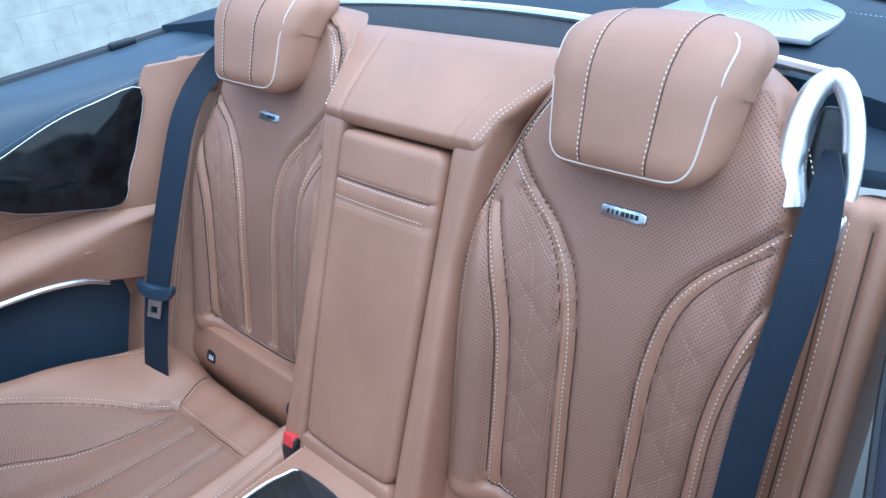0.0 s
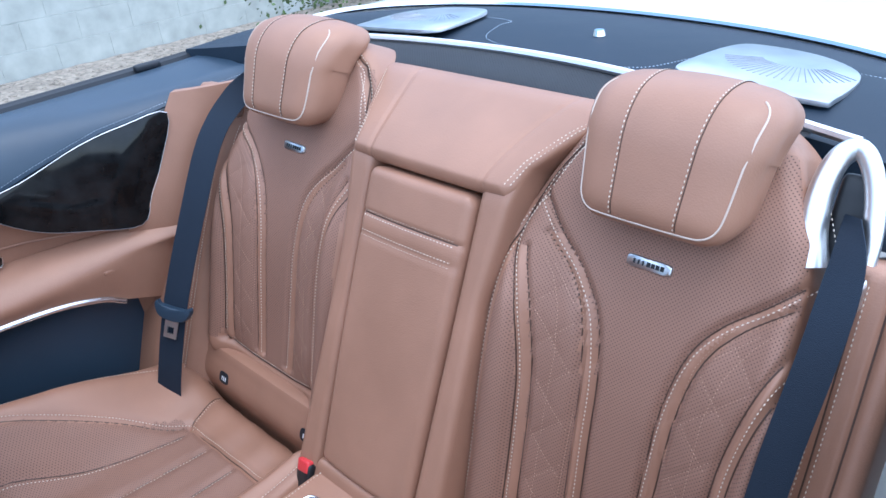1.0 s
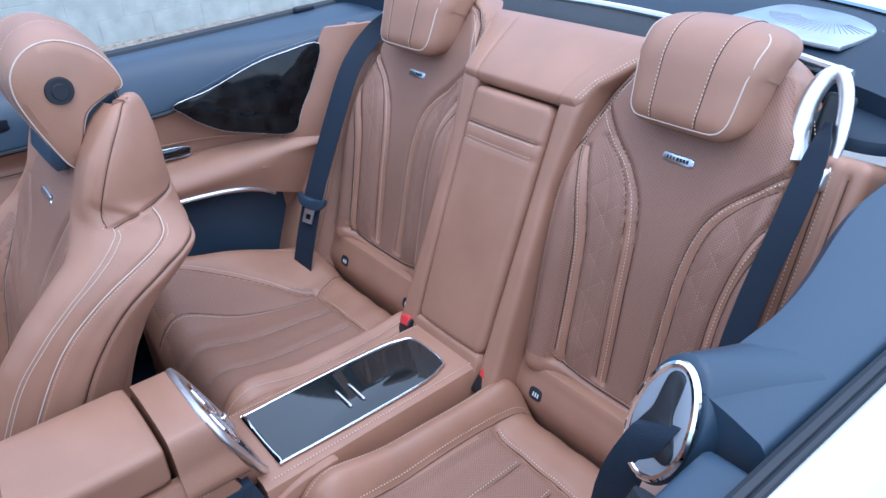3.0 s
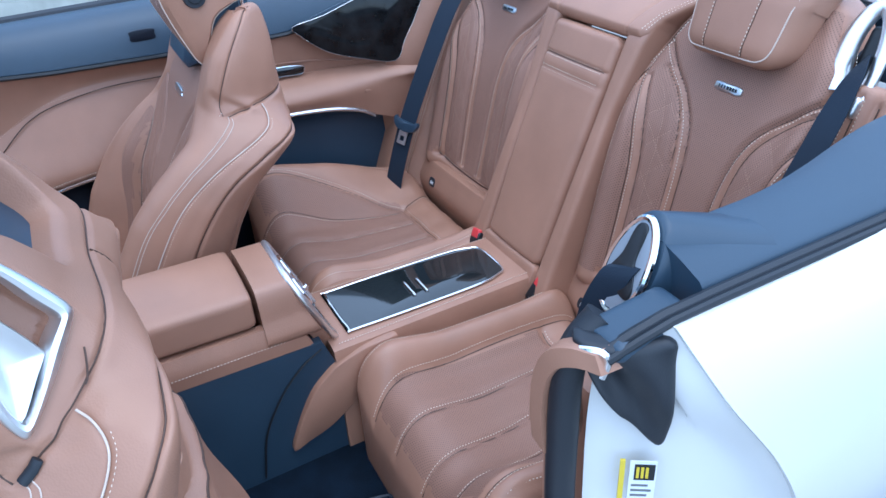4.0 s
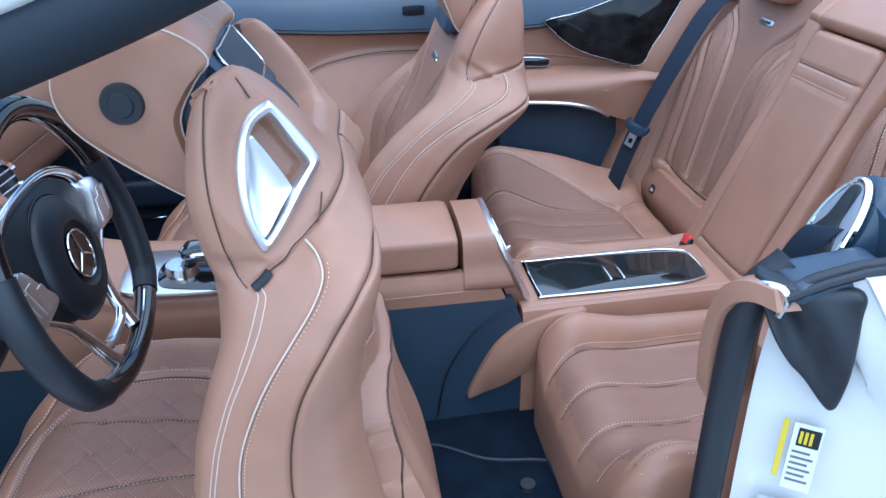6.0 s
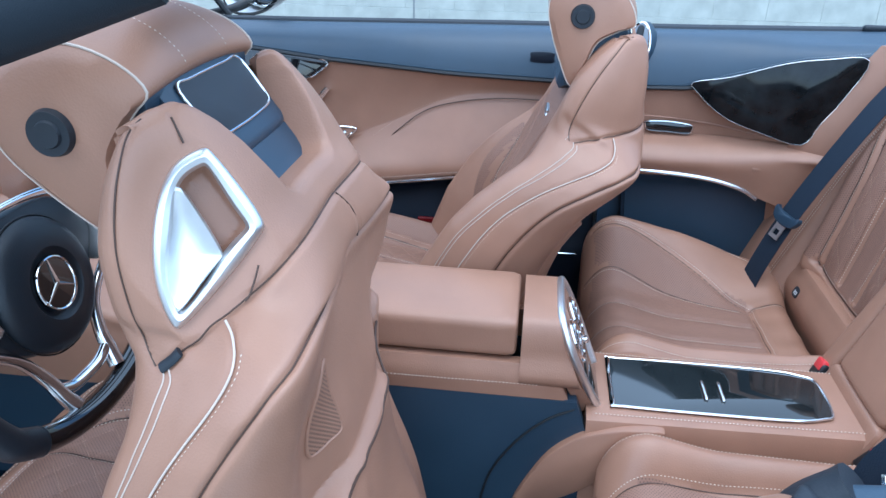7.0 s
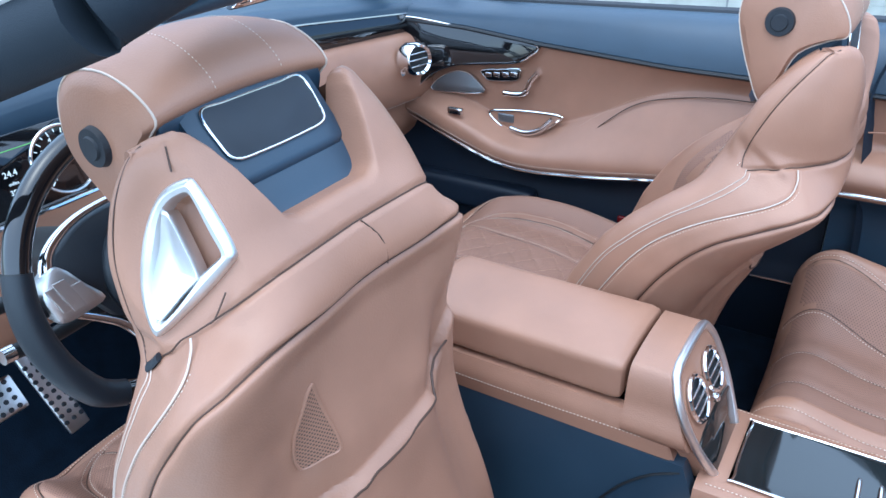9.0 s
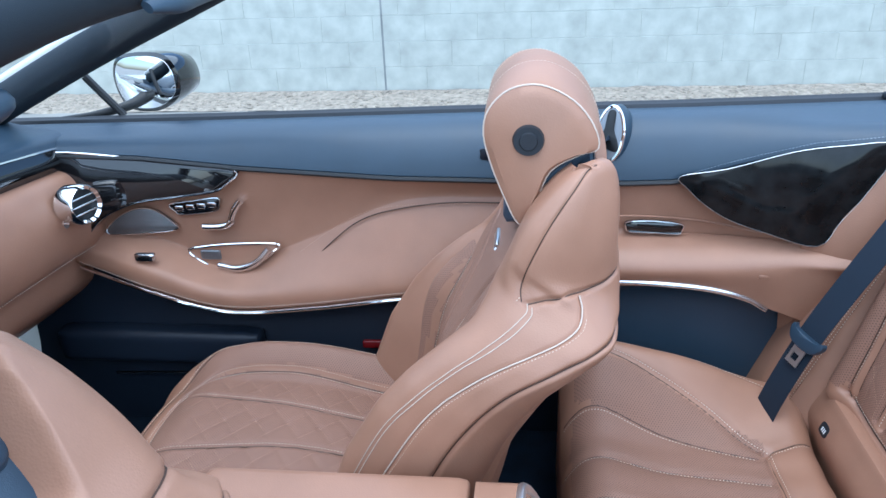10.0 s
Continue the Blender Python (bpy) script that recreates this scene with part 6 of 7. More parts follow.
bm = bmesh.new()
tube(bm, smooth_path([(-0.52, 1.205, 1.070), (-0.25, 1.250, 1.077), (0, 1.262, 1.079), (0.25, 1.250, 1.071), (0.52, 1.205, 1.053)], 10), 0.0075, 8)
part("chrome_bar", bm, plate_mat, cover, "satin chrome bar")
boot = thing("boot_lid", (0, 2.1, 0.9), "glossy white boot lid with a chrome front edge", "car body")
bm = bmesh.new()
patch(bm, [[(-0.93, 1.17, 0.99), (-0.82, 1.54, 1.022), (-0.45, 1.675, 1.046), (0, 1.71, 1.052), (0.42, 1.64, 1.042), (0.78, 1.48, 0.998), (0.93, 1.15, 0.94)], [(-0.93, 1.5, 0.98), (-0.80, 1.85, 1.03), (-0.42, 1.97, 1.06), (0, 2.0, 1.066), (0.42, 1.95, 1.055), (0.80, 1.8, 1.01), (0.93, 1.5, 0.94)], [(-0.88, 2.2, 0.90), (-0.75, 2.45, 0.98), (-0.4, 2.53, 1.0), (0, 2.55, 1.0), (0.4, 2.53, 1.0), (0.75, 2.45, 0.97), (0.88, 2.2, 0.90)], [(-0.85, 2.4, 0.6), (-0.7, 2.6, 0.6), (-0.4, 2.68, 0.6), (0, 2.7, 0.6), (0.4, 2.68, 0.6), (0.7, 2.6, 0.6), (0.85, 2.4, 0.6)]], 6, 8, 0.04, (0, 0, -1))
part("panel", bm, white_paint, boot, "glossy white paint")
bm = bmesh.new()
tube(bm, smooth_path([(-0.90, 1.20, 1.0), (-0.815, 1.53, 1.030), (-0.45, 1.665, 1.053), (0, 1.70, 1.058), (0.42, 1.63, 1.048), (0.775, 1.47, 1.006), (0.90, 1.18, 0.965)], 10), 0.008, 8)
part("edge_strip", bm, bright, boot, "polished edge strip")

# ---- driver side door opening ----
wing = thing("rear_wing", (0.95, 0.8, 0.3), "glossy white rear wing and door shut behind the open door", "car body")
front_edge = [(0.909, 0.380, 0.957), (0.948, 0.425, 0.87), (0.966, 0.505, 0.755), (0.970, 0.560, 0.64), (0.960, 0.575, 0.50), (0.945, 0.575, 0.25)]
tops = [(0.968, 1.0), (0.86, 0.93), (0.73, 0.74), (0.60, 0.60), (0.48, 0.48), (0.25, 0.25)]
rows = []
for (x, y, z), (z1, z2) in zip(front_edge, ((0.966, 0.998), (0.880, 0.905), (0.755, 0.77), (0.62, 0.62), (0.50, 0.50), (0.25, 0.25))):
    rows.append([(x, y, z), (x + 0.004 - (0.008 if z > 0.9 else 0), y + 0.27, z1), (x + 0.0 - (0.008 if z > 0.9 else 0), y + 0.60, z2), (x - 0.03, y + 1.1, z2 - 0.01)])
bm = bmesh.new()
patch(bm, rows, 8, 8, 0.02, (-1, 0, 0))
part("panel", bm, white_paint, wing, "glossy white paint")
bm = bmesh.new()
patch(bm, [[(x - 0.004, y + 0.004, z) for x, y, z in front_edge], [(x - 0.035, y - 0.03, z - 0.01) for x, y, z in front_edge], [(0.895, 0.395 - 0.03, 0.92), (0.905, 0.40, 0.84), (0.91, 0.42, 0.74), (0.91, 0.44, 0.62), (0.905, 0.45, 0.50), (0.90, 0.46, 0.25)], [(0.855, 0.33, 0.90), (0.850, 0.328, 0.82), (0.850, 0.328, 0.72), (0.850, 0.33, 0.60), (0.848, 0.33, 0.48), (0.845, 0.33, 0.25)]], 6, 6, 0.02, (0, 1, 0))
shut = part("door_shut", bm, white_paint, wing, "white painted door shut")
SM = frame_of((0.888, 0.356, 0.740), (0.55, 0.835, 0), (0, 0, 1), (0.835, -0.55, 0))
SM = SM @ Matrix.Translation((0.012, 0.004, 0))
bm = bmesh.new()
box(bm, (-0.009, -0.058, 0.002), (0.020, 0.032, 0.004))
lb = part("sticker", bm, label_mat, shut, "pale printed sticker", SM, False)
for x0, x1, y0, y1, mt in ((-0.004, 0.018, 0.004, 0.028, black), (-0.002, 0.001, 0.008, 0.024, yellow_mat), (0.003, 0.006, 0.008, 0.024, yellow_mat), (0.008, 0.011, 0.008, 0.024, yellow_mat), (-0.020, -0.0145, -0.044, 0.034, yellow_mat)):
    bm = bmesh.new()
    lift = 0.0045 if mt is yellow_mat else 0.0036
    box(bm, (x0, y0, 0.002), (x1, y1, lift + 0.001))
    part("print_block", bm, mt, lb, "printed block", SM, False)
for i in range(6):
    bm = bmesh.new()
    box(bm, (-0.006, -0.006 - i * 0.008, 0.003), (0.012 + 0.004 * (i % 2), -0.003 - i * 0.008, 0.0046))
    part("print_bar", bm, grille_mat, lb, "grey printed bar", SM, False)
bm = bmesh.new()
blob(bm, (0.026, 0.032, 0.006), 0.005, lambda q: SM @ Vector((-0.004 + q.x, -0.112 + q.y, 0.004 + q.z)), 6)
st = part("striker_plate", bm, alu, shut, "metal striker plate")
bm = bmesh.new()
tube(bm, [SM @ Vector(p) for p in smooth_path([(-0.022, -0.132, 0.006), (-0.030, -0.128, 0.038), (-0.004, -0.112, 0.050), (0.008, -0.100, 0.008)], 6)], 0.006, 8)
part("striker_loop", bm, bright, st, "bent steel striker loop")
bm = bmesh.new()
tube(bm, smooth_path([(0.842, 0.345, 0.945), (0.838, 0.312, 0.90), (0.838, 0.305, 0.78), (0.838, 0.306, 0.6), (0.838, 0.31, 0.40), (0.842, 0.30, 0.25)], 8), 0.022, 12, flat=0.8)
part("door_seal", bm, rubber, wing, "thick black rubber door seal")


def crumple(q):
    """A hanging rubber flap: square at the top, drawn to a tip at its outer lower corner, with soft folds."""
    u, t = q.x / 0.052, (q.z + 0.070) / 0.14
    foot = 0.852 - 0.028 * (1 + u)
    a = q.x * (0.42 + 0.58 * max(0.0, t) ** 0.6) + 0.026 * (1 - t)
    fold = 0.007 * math.sin(70 * a + 9 * t) * (0.4 + 0.6 * t) + 0.008 * noise.noise(Vector((u * 1.6, 3.0, t * 1.8)))
    b = q.y * (0.6 + 0.4 * t) + fold
    return Vector((0.880, 0.342, foot + t * (0.944 - foot))) + Vector((0.55, 0.835, 0)) * a + Vector((0.835, -0.55, 0)) * b


bm = bmesh.new()
blob(bm, (0.052, 0.017, 0.070), 0.012, crumple, 34)
part("seal_block", bm, rubber, wing, "crumpled black rubber seal end")
bm = bmesh.new()
arch = smooth_path([(0.888, 0.322, 0.930), (0.862, 0.310, 0.927), (0.836, 0.302, 0.908), (0.820, 0.300, 0.870), (0.815, 0.300, 0.820), (0.818, 0.302, 0.775)], 8)
loft(bm, [[p + Vector((u * (0.4 + 0.6 * i / 40), v, (1.0 - 0.55 * i / 40) * w)) for u, v, w in ((0.014, -0.016, -0.010), (0.016, 0.03, -0.010), (0.004, 0.045, 0.012), (-0.012, 0.035, 0.014), (-0.014, 0.0, 0.014), (-0.008, -0.018, 0.010))] for i, p in enumerate(arch)])
cap = part("trim_corner", bm, leather, wing, "brown leather trim corner")
bm = bmesh.new()
tube(bm, smooth_path([(0.842, 0.296, 0.924), (0.866, 0.302, 0.936), (0.884, 0.312, 0.940), (0.890, 0.316, 0.930), (0.888, 0.312, 0.912)], 6), 0.0042, 8)
part("corner_strip", bm, chrome, cap, "chrome corner strip")
bm = bmesh.new()
blob(bm, (0.030, 0.050, 0.012), 0.010, lambda q: Vector((0.868 + q.x, 0.372 + q.y, 0.940 + q.z + 0.10 * q.y)), 8)
part("trim_bridge", bm, navy, wing, "navy leather trim between seal and belt guide")
bm = bmesh.new()
box(bm, (0.72, 0.35, 0.20), (0.84, 0.60, 0.82), 0.03)
part("inner_post", bm, leather, wing, "brown leather inner post")


wing.location += Vector((-0.052, 0.037, -0.002))


def belt_guide(k, c):
    t = thing("belt_guide", c, "oval chrome-edged belt guide in navy side trim", "belt guide", "front belt guides")
    n = Vector((-0.06 * k, -0.90, 0.42)).normalized() if k > 0 else Vector((0.80, -0.55, 0.24)).normalized()
    x = Vector((0, 0, 1)).cross(n).normalized()
    y = n.cross(x)
    m = frame_of(c, x, y, n)
    o = [(0.030 * math.cos(a) * (1 - 0.12 * math.sin(a)), 0.056 * math.sin(a)) for a in (2 * math.pi * i / 36 for i in range(36))]
    bm = bmesh.new()
    loft(bm, [[m @ Vector((a * s, b * s, d)) for a, b in o] for s, d in ((1.0, -0.04), (1.12, -0.02), (1.10, 0.0), (1.02, 0.004))])
    if k > 0:
        # the trim's rounded nose, running back into the side trim
        nose = []
        for i in range(9):
            u = i / 8
            q = u * u * (3 - 2 * u)
            mid = Vector(c) * (1 - q) + Vector((0.780, 0.590, 0.932)) * q - n * 0.004 * (1 - q)
            a0, b0 = x * 0.038 * (1 - q) + Vector((0.049, 0, 0)) * q, y * 0.066 * (1 - q) + Vector((0, 0, 0.052)) * q
            e = 1.0 - 0.25 * q
            nose.append([mid + a0 * math.copysign(abs(math.cos(w)) ** e, math.cos(w)) + b0 * math.copysign(abs(math.sin(w)) ** e, math.sin(w)) for w in (2 * math.pi * j / 40 for j in range(40))])
        nose.insert(0, [Vector(c) + n * 0.003 + (p - Vector(c)) * 0.92 for p in nose[0]])
        bm.free()
        bm = bmesh.new()
        loft(bm, nose)
    part("rim_pad", bm, navy, t, "navy leather rim")
    bm = bmesh.new()
    tube(bm, [m @ Vector((a, b, 0.006)) for a, b in o], 0.0045, 8, True)
    part("rim", bm, bright, t, "chrome rim")
    bm = bmesh.new()
    loft(bm, [[m @ Vector((a * s, b * s, d)) for a, b in o] for s, d in ((0.98, 0.002), (0.97, 0.0085), (0.80, 0.0105), (0.5, 0.0095))])
    part("bezel", bm, bezel_mat, t, "grey oval bezel")
    bm = bmesh.new()
    slab(bm, smooth2([(-0.008, 0.046), (0.008, 0.046), (0.010, 0.010), (0.024, -0.018), (0.018, -0.034), (-0.020, -0.020), (-0.012, 0.010)], 5), m @ Matrix.Translation((0, 0, 0.007)), 0.005, 0.002)
    part("slot", bm, black, t, "dark belt slot")
    b = thing("front_seat_belt", c, "black front seat belt running down from its guide", "seat belt", "front seat belts")
    bm = bmesh.new()
    w = Vector((0.80, 0.25 * k, 0.25 * k)).normalized() * 0.022
    rows = []
    for p in smooth_path([Vector(c) + n * -0.02, Vector(c) + n * 0.022 + Vector((0, 0, -0.012)), Vector(c) + Vector((-0.030 * k, -0.03, -0.11)), Vector(c) + Vector((-0.050 * k, 0.0, -0.35)), Vector(c) + Vector((-0.05 * k, 0.02, -0.62))], 6):
        rows.append([p - w, p + w, p + w + n * 0.0015, p - w + n * 0.0015])
    loft(bm, rows)
    part("webbing", bm, belt_cloth, b, "black woven webbing")


belt_guide(1, (0.742, 0.462, 0.948))
belt_guide(-1, (-0.766, 0.404, 0.958))

# ---- floor ----
bm = bmesh.new()
box(bm, (-0.80, -1.5, 0.12), (0.80, 0.9, 0.20))
solo("floor", bm, carpet, "dark navy carpeted car floor", "floor", kind="structure")
mat_thing = thing("floor_mat", (0.36, 0.18, 0.20), "dark navy velour floor mat in the rear footwell", "floor mat")
o = smooth2([(0.20, 0.05), (0.265, 0.18), (0.285, 0.285), (0.31, 0.305), (0.45, 0.31), (0.56, 0.30), (0.60, 0.20), (0.60, -0.15), (0.25, -0.15)], 4)
bm = bmesh.new()
slab(bm, o, Matrix.Translation((0, 0, 0.200)), 0.010, 0.004)
fm = part("carpet_top", bm, carpet, mat_thing, "navy velour pile")
bm = bmesh.new()
tube(bm, [(x, y, 0.209) for x, y in o], 0.005, 6, True)
part("binding", bm, navy_plastic, fm, "stitched edge binding")
bm = bmesh.new()
bmesh.ops.create_cone(bm, cap_ends=True, segments=24, radius1=0.018, radius2=0.015, depth=0.012, matrix=Matrix.Translation((0.352, 0.245, 0.214)))
part("fastener", bm, rubber, fm, "round mat fastener")
bm = bmesh.new()
patch(bm, [[(0.80, y, 0.28) for y in (-1.2, -0.4, 0.40)], [(0.86, y, 0.285) for y in (-1.2, -0.4, 0.40)], [(0.92, y, 0.27) for y in (-1.2, -0.4, 0.42)], [(0.95, y, 0.20) for y in (-1.2, -0.4, 0.44)]], 8, 6, 0.03, (-1, 0, -0.5))
solo("door_sill", bm, white_paint, "white painted door sill", "door sill")
bm = bmesh.new()
box(bm, (-0.66, 0.92, 0.2), (0.66, 1.08, 0.42))
solo("seat_bulkhead", bm, black, "dark bulkhead under the rear seats", "bulkhead")
bm = bmesh.new()
ysb = (-2.2, -1.0, 0.0, 1.2)
patch(bm, [[(-0.915, y, float(along(TOP, y)) - 0.03) for y in ysb], [(-0.965, y, 0.85) for y in ysb], [(-0.95, y, 0.25) for y in ysb]], 6, 6, 0.03, (1, 0, 0))
solo("passenger_body_side", bm, white_paint, "white passenger side of the car body", "car body")

# ---- dashboard ----
dash = thing("dashboard", (0, -0.95, 0.5), "brown leather dashboard with navy top and glossy black band", "dashboard")
xs = (-0.80, -0.55, -0.25, 0.05, 0.35, 0.60, 0.80)
bow = (0.0, -0.03, -0.05, -0.05, -0.05, -0.02, 0.0)
bm = bmesh.new()
rise = (0.937, 0.962, 0.990, 0.985, 0.978, 0.970, 0.950)
drop = (0.895, 0.907, 0.921, 0.928)
patch(bm, [[(x, -0.80 + b, z) for x, b, z in zip(xs, bow, rise)], [(x, -0.815 + b, z + 0.020) for x, b, z in zip(xs, bow, rise)], [(x, -0.87 + b, z + 0.032 + (0.03 if 0.3 < x < 0.7 else 0)) for x, b, z in zip(xs, bow, rise)], [(x, -1.05 + b, 0.995) for x, b in zip(xs, bow)], [(x, -1.35 + b * 3, 0.94) for x, b in zip(xs, bow)]], 6, 6, 0.04, (0, 0, -1))
part("top_pad", bm, navy, dash, "navy leather top")
bm = bmesh.new()
patch(bm, [[(x, -0.802 + b, z + 0.002) for x, b, z in zip(xs, bow, rise[:4])], [(x, -0.787 + b, 0.4 * z + 0.6 * q) for x, b, z, q in zip(xs, bow, rise, drop)], [(x, -0.792 + b, z - 0.004) for x, b, z in zip(xs, bow, drop)]], 8, 6, 0.03, (0, -1, 0))
gb = part("gloss_band", bm, black_gloss, dash, "glossy black band")
bm = bmesh.new()
tube(bm, smooth_path([(x, -0.799 + b, z - 0.002) for x, b, z in zip(xs, bow, rise[:4])], 8), 0.003, 6)
part("band_line", bm, bright, gb, "thin chrome line")
bm = bmesh.new()
patch(bm, [[(x, -0.806 + b, z) for x, b, z in zip(xs, bow, drop)], [(x, -0.764 + b, z - 0.022) for x, b, z in zip(xs, bow, drop)], [(x, -0.735 + b, 0.80) for x, b in zip(xs[:4], bow)], [(x, -0.755 + b, 0.715) for x, b in zip(xs[:4], bow)], [(x, -0.80 + b, 0.690) for x, b in zip(xs[:4], bow)], [(x, -0.82 + b, 0.60) for x, b in zip(xs[:4], bow)], [(x, -0.95 + b, 0.50) for x, b in zip(xs[:4], bow)]], 8, 6, 0.03, (0, -1, 0))
dl = part("passenger_panel", bm, leather, dash, "rounded brown leather panel")
bm = bmesh.new()
stitch(bm, smooth_path([(x, -0.757 + b + 0.004, 0.712) for x, b in zip(xs[:4], bow)], 10))
part("panel_stitching", bm, thread, dl, "cream thread seam")
bm = bmesh.new()
patch(bm, [[(x, -0.78 + b, 0.80) for x, b in zip(xs[3:], bow[3:])], [(x, -0.72 + b, 0.775) for x, b in zip(xs[3:], bow[3:])], [(x, -0.70 + b, 0.70) for x, b in zip(xs[3:], bow[3:])], [(x, -0.74 + b, 0.62) for x, b in zip(xs[3:], bow[3:])], [(x, -0.90 + b, 0.55) for x, b in zip(xs[3:], bow[3:])]], 8, 6, 0.03, (0, -1, 0))
dr = part("driver_panel", bm, leather, dash, "brown leather knee panel")
bm = bmesh.new()
stitch(bm, smooth_path([(x, -0.737 + b, 0.622) for x, b in zip(xs[3:], bow[3:])], 10))
part("knee_stitching", bm, thread, dr, "cream thread seam")


def round_vent(c, n, parent, r=0.044):
    n = Vector(n).normalized()
    x = Vector((0, 0, 1)).cross(n).normalized()
    m = frame_of(c, x, n.cross(x), n)
    bm = bmesh.new()
    ring = [(r * math.cos(a), r * math.sin(a)) for a in (2 * math.pi * i / 36 for i in range(36))]
    loft(bm, [[m @ Vector((a * s, b * s, d)) for a, b in ring] for s, d in ((1.0, -0.03), (1.0, 0.012), (0.90, 0.018), (0.76, 0.012), (0.74, 0.0))], False)
    v = part("air_vent", bm, bright, parent, "round chrome air vent")
    bm = bmesh.new()
    slab(bm, [(a * 0.76, b * 0.76) for a, b in ring], m @ Matrix.Translation((0, 0, -0.01)), 0.012, 0.001)
    part("throat", bm, black, v, "black throat")
    for i in (-1, 0, 1):
        bm = bmesh.new()
        w = r * 0.74 * math.sqrt(1 - (i * 0.5) ** 2)
        blob(bm, (w, 0.0022, 0.004), 0.002, lambda q: m @ Vector((q.x, i * r * 0.38 + q.y, 0.009 + q.z)), 4)
        part("slat", bm, chrome, v, "chrome slat")
    return v


round_vent((-0.655, -0.722, 0.842), (0.25, 0.95, 0.1), dash)
round_vent((0.73, -0.755, 0.80), (-0.2, 0.95, 0.15), dash)
round_vent((-0.062, -0.722, 0.760), (0.15, 0.96, 0.2), dash)
bm = bmesh.new()
bmesh.ops.create_cone(bm, cap_ends=True, segments=20, radius1=0.010, radius2=0.008, depth=0.006, matrix=pose(-0.610, -0.738, 0.815, 90, 0, 0))
part("lock_button", bm, bright, dash, "small round chrome button")

# instrument screen under the navy hood
CL = frame_of((0.45, -0.775, 0.900), (-1, 0, 0), (0, -0.22, 0.975), (0, 0.975, 0.22))
bm = bmesh.new()
slab(bm, smooth2([(-0.20, 0.060), (-0.10, 0.066), (0.10, 0.066), (0.20, 0.060), (0.206, 0), (0.20, -0.062), (0.10, -0.066), (-0.10, -0.066), (-0.20, -0.062), (-0.206, 0)], 5), CL, 0.008, 0.002)
scr = part("instrument_screen", bm, black_gloss, dash, "wide black instrument screen")
bm = bmesh.new()
tube(bm, [CL @ Vector((x, -0.069, 0.012)) for x in (-0.21, 0.0, 0.21)], 0.004, 8)
part("screen_line", bm, bright, scr, "chrome line below the screen")
glow_white, gn, gl, gb_ = nodes_of("lit_white")
gb_.inputs["Base Color"].default_value = (0.02, 0.02, 0.02, 1)
gb_.inputs["Emission Color"].default_value = (0.9, 0.95, 1.0, 1)
gb_.inputs["Emission Strength"].default_value = 0.5
glow_green, gn, gl, gb_ = nodes_of("lit_green")
gb_.inputs["Base Color"].default_value = (0.01, 0.02, 0.01, 1)
gb_.inputs["Emission Color"].default_value = (0.3, 0.8, 0.2, 1)
gb_.inputs["Emission Strength"].default_value = 0.35
glow_red, gn, gl, gb_ = nodes_of("lit_red")
gb_.inputs["Base Color"].default_value = (0.02, 0.005, 0.005, 1)
gb_.inputs["Emission Color"].default_value = (0.9, 0.08, 0.04, 1)
gb_.inputs["Emission Strength"].default_value = 0.4
for cx in (-0.095, 0.095):
    bm = bmesh.new()
    tube(bm, [CL @ Vector((cx + 0.057 * math.cos(a), 0.057 * math.sin(a), 0.010)) for a in (2 * math.pi * i / 40 for i in range(40))], 0.0028, 6, True)
    dial = part("dial_ring", bm, chrome, scr, "silver dial ring")
    for i in range(19):
        a = radians(225 - i * 15)
        bm = bmesh.new()
        L = 0.008 if i % 2 == 0 else 0.005
        tube(bm, [CL @ Vector((cx + r * math.cos(a), r * math.sin(a), 0.0092)) for r in (0.052 - L, 0.052)], 0.0010, 4)
        part("tick", bm, glow_red if cx < 0 and i > 15 else glow_white, scr, "lit tick")


def words(text, m, size, material, parent, name="lettering"):
    c = bpy.data.curves.new(name, "FONT")
    c.body, c.size, c.extrude, c.align_x, c.align_y = text, size, 0.0003, "CENTER", "CENTER"
    ob = bpy.data.objects.new(name, c)
    scene.collection.objects.link(ob)
    bpy.context.view_layer.update()
    me = bpy.data.meshes.new_from_object(ob.evaluated_get(bpy.context.evaluated_depsgraph_get()))
    bpy.data.objects.remove(ob)
    bpy.data.curves.remove(c)
    me.materials.clear()
    me.materials.append(material)
    o = new(name, me)
    o.matrix_basis = m
    o.parent = parent
    inv = Matrix()
    up = parent
    while up is not None:
        inv = inv @ (up.matrix_basis.inverted() if up.parent is None else (up.matrix_parent_inverse @ up.matrix_basis).inverted())
        up = up.parent
    o.matrix_parent_inverse = inv
    return o


for text, x, y, s in (("24.4", 0.0, 0.006, 0.014), ("miles", 0.0, -0.010, 0.008), ("3945", 0.0, -0.024, 0.012), ("54", -0.005, 0.052, 0.010)):
    words(text, CL @ Matrix.Translation((x, y, 0.0095)), s, glow_white, scr)
for i, text in enumerate(("1", "2", "3", "4", "5", "6", "7", "8")):
    a = radians(225 - i * 38.5)
    words(text, CL @ Matrix.Translation((0.095 + 0.038 * math.cos(a), 0.038 * math.sin(a), 0.0095)), 0.011, glow_white, scr)
for i, text in enumerate(("20", "40", "60", "80", "100", "120", "140", "160", "180", "200")):
    a = radians(228 - i * 30.5)
    words(text, CL @ Matrix.Translation((-0.095 + 0.038 * math.cos(a), 0.038 * math.sin(a), 0.0095)), 0.009, glow_white, scr)
bm = bmesh.new()
tube(bm, [CL @ Vector((x, 0.042, 0.0092)) for x in (-0.055, 0.055)], 0.0008, 4)
part("status_line", bm, glow_green, scr, "thin green line")
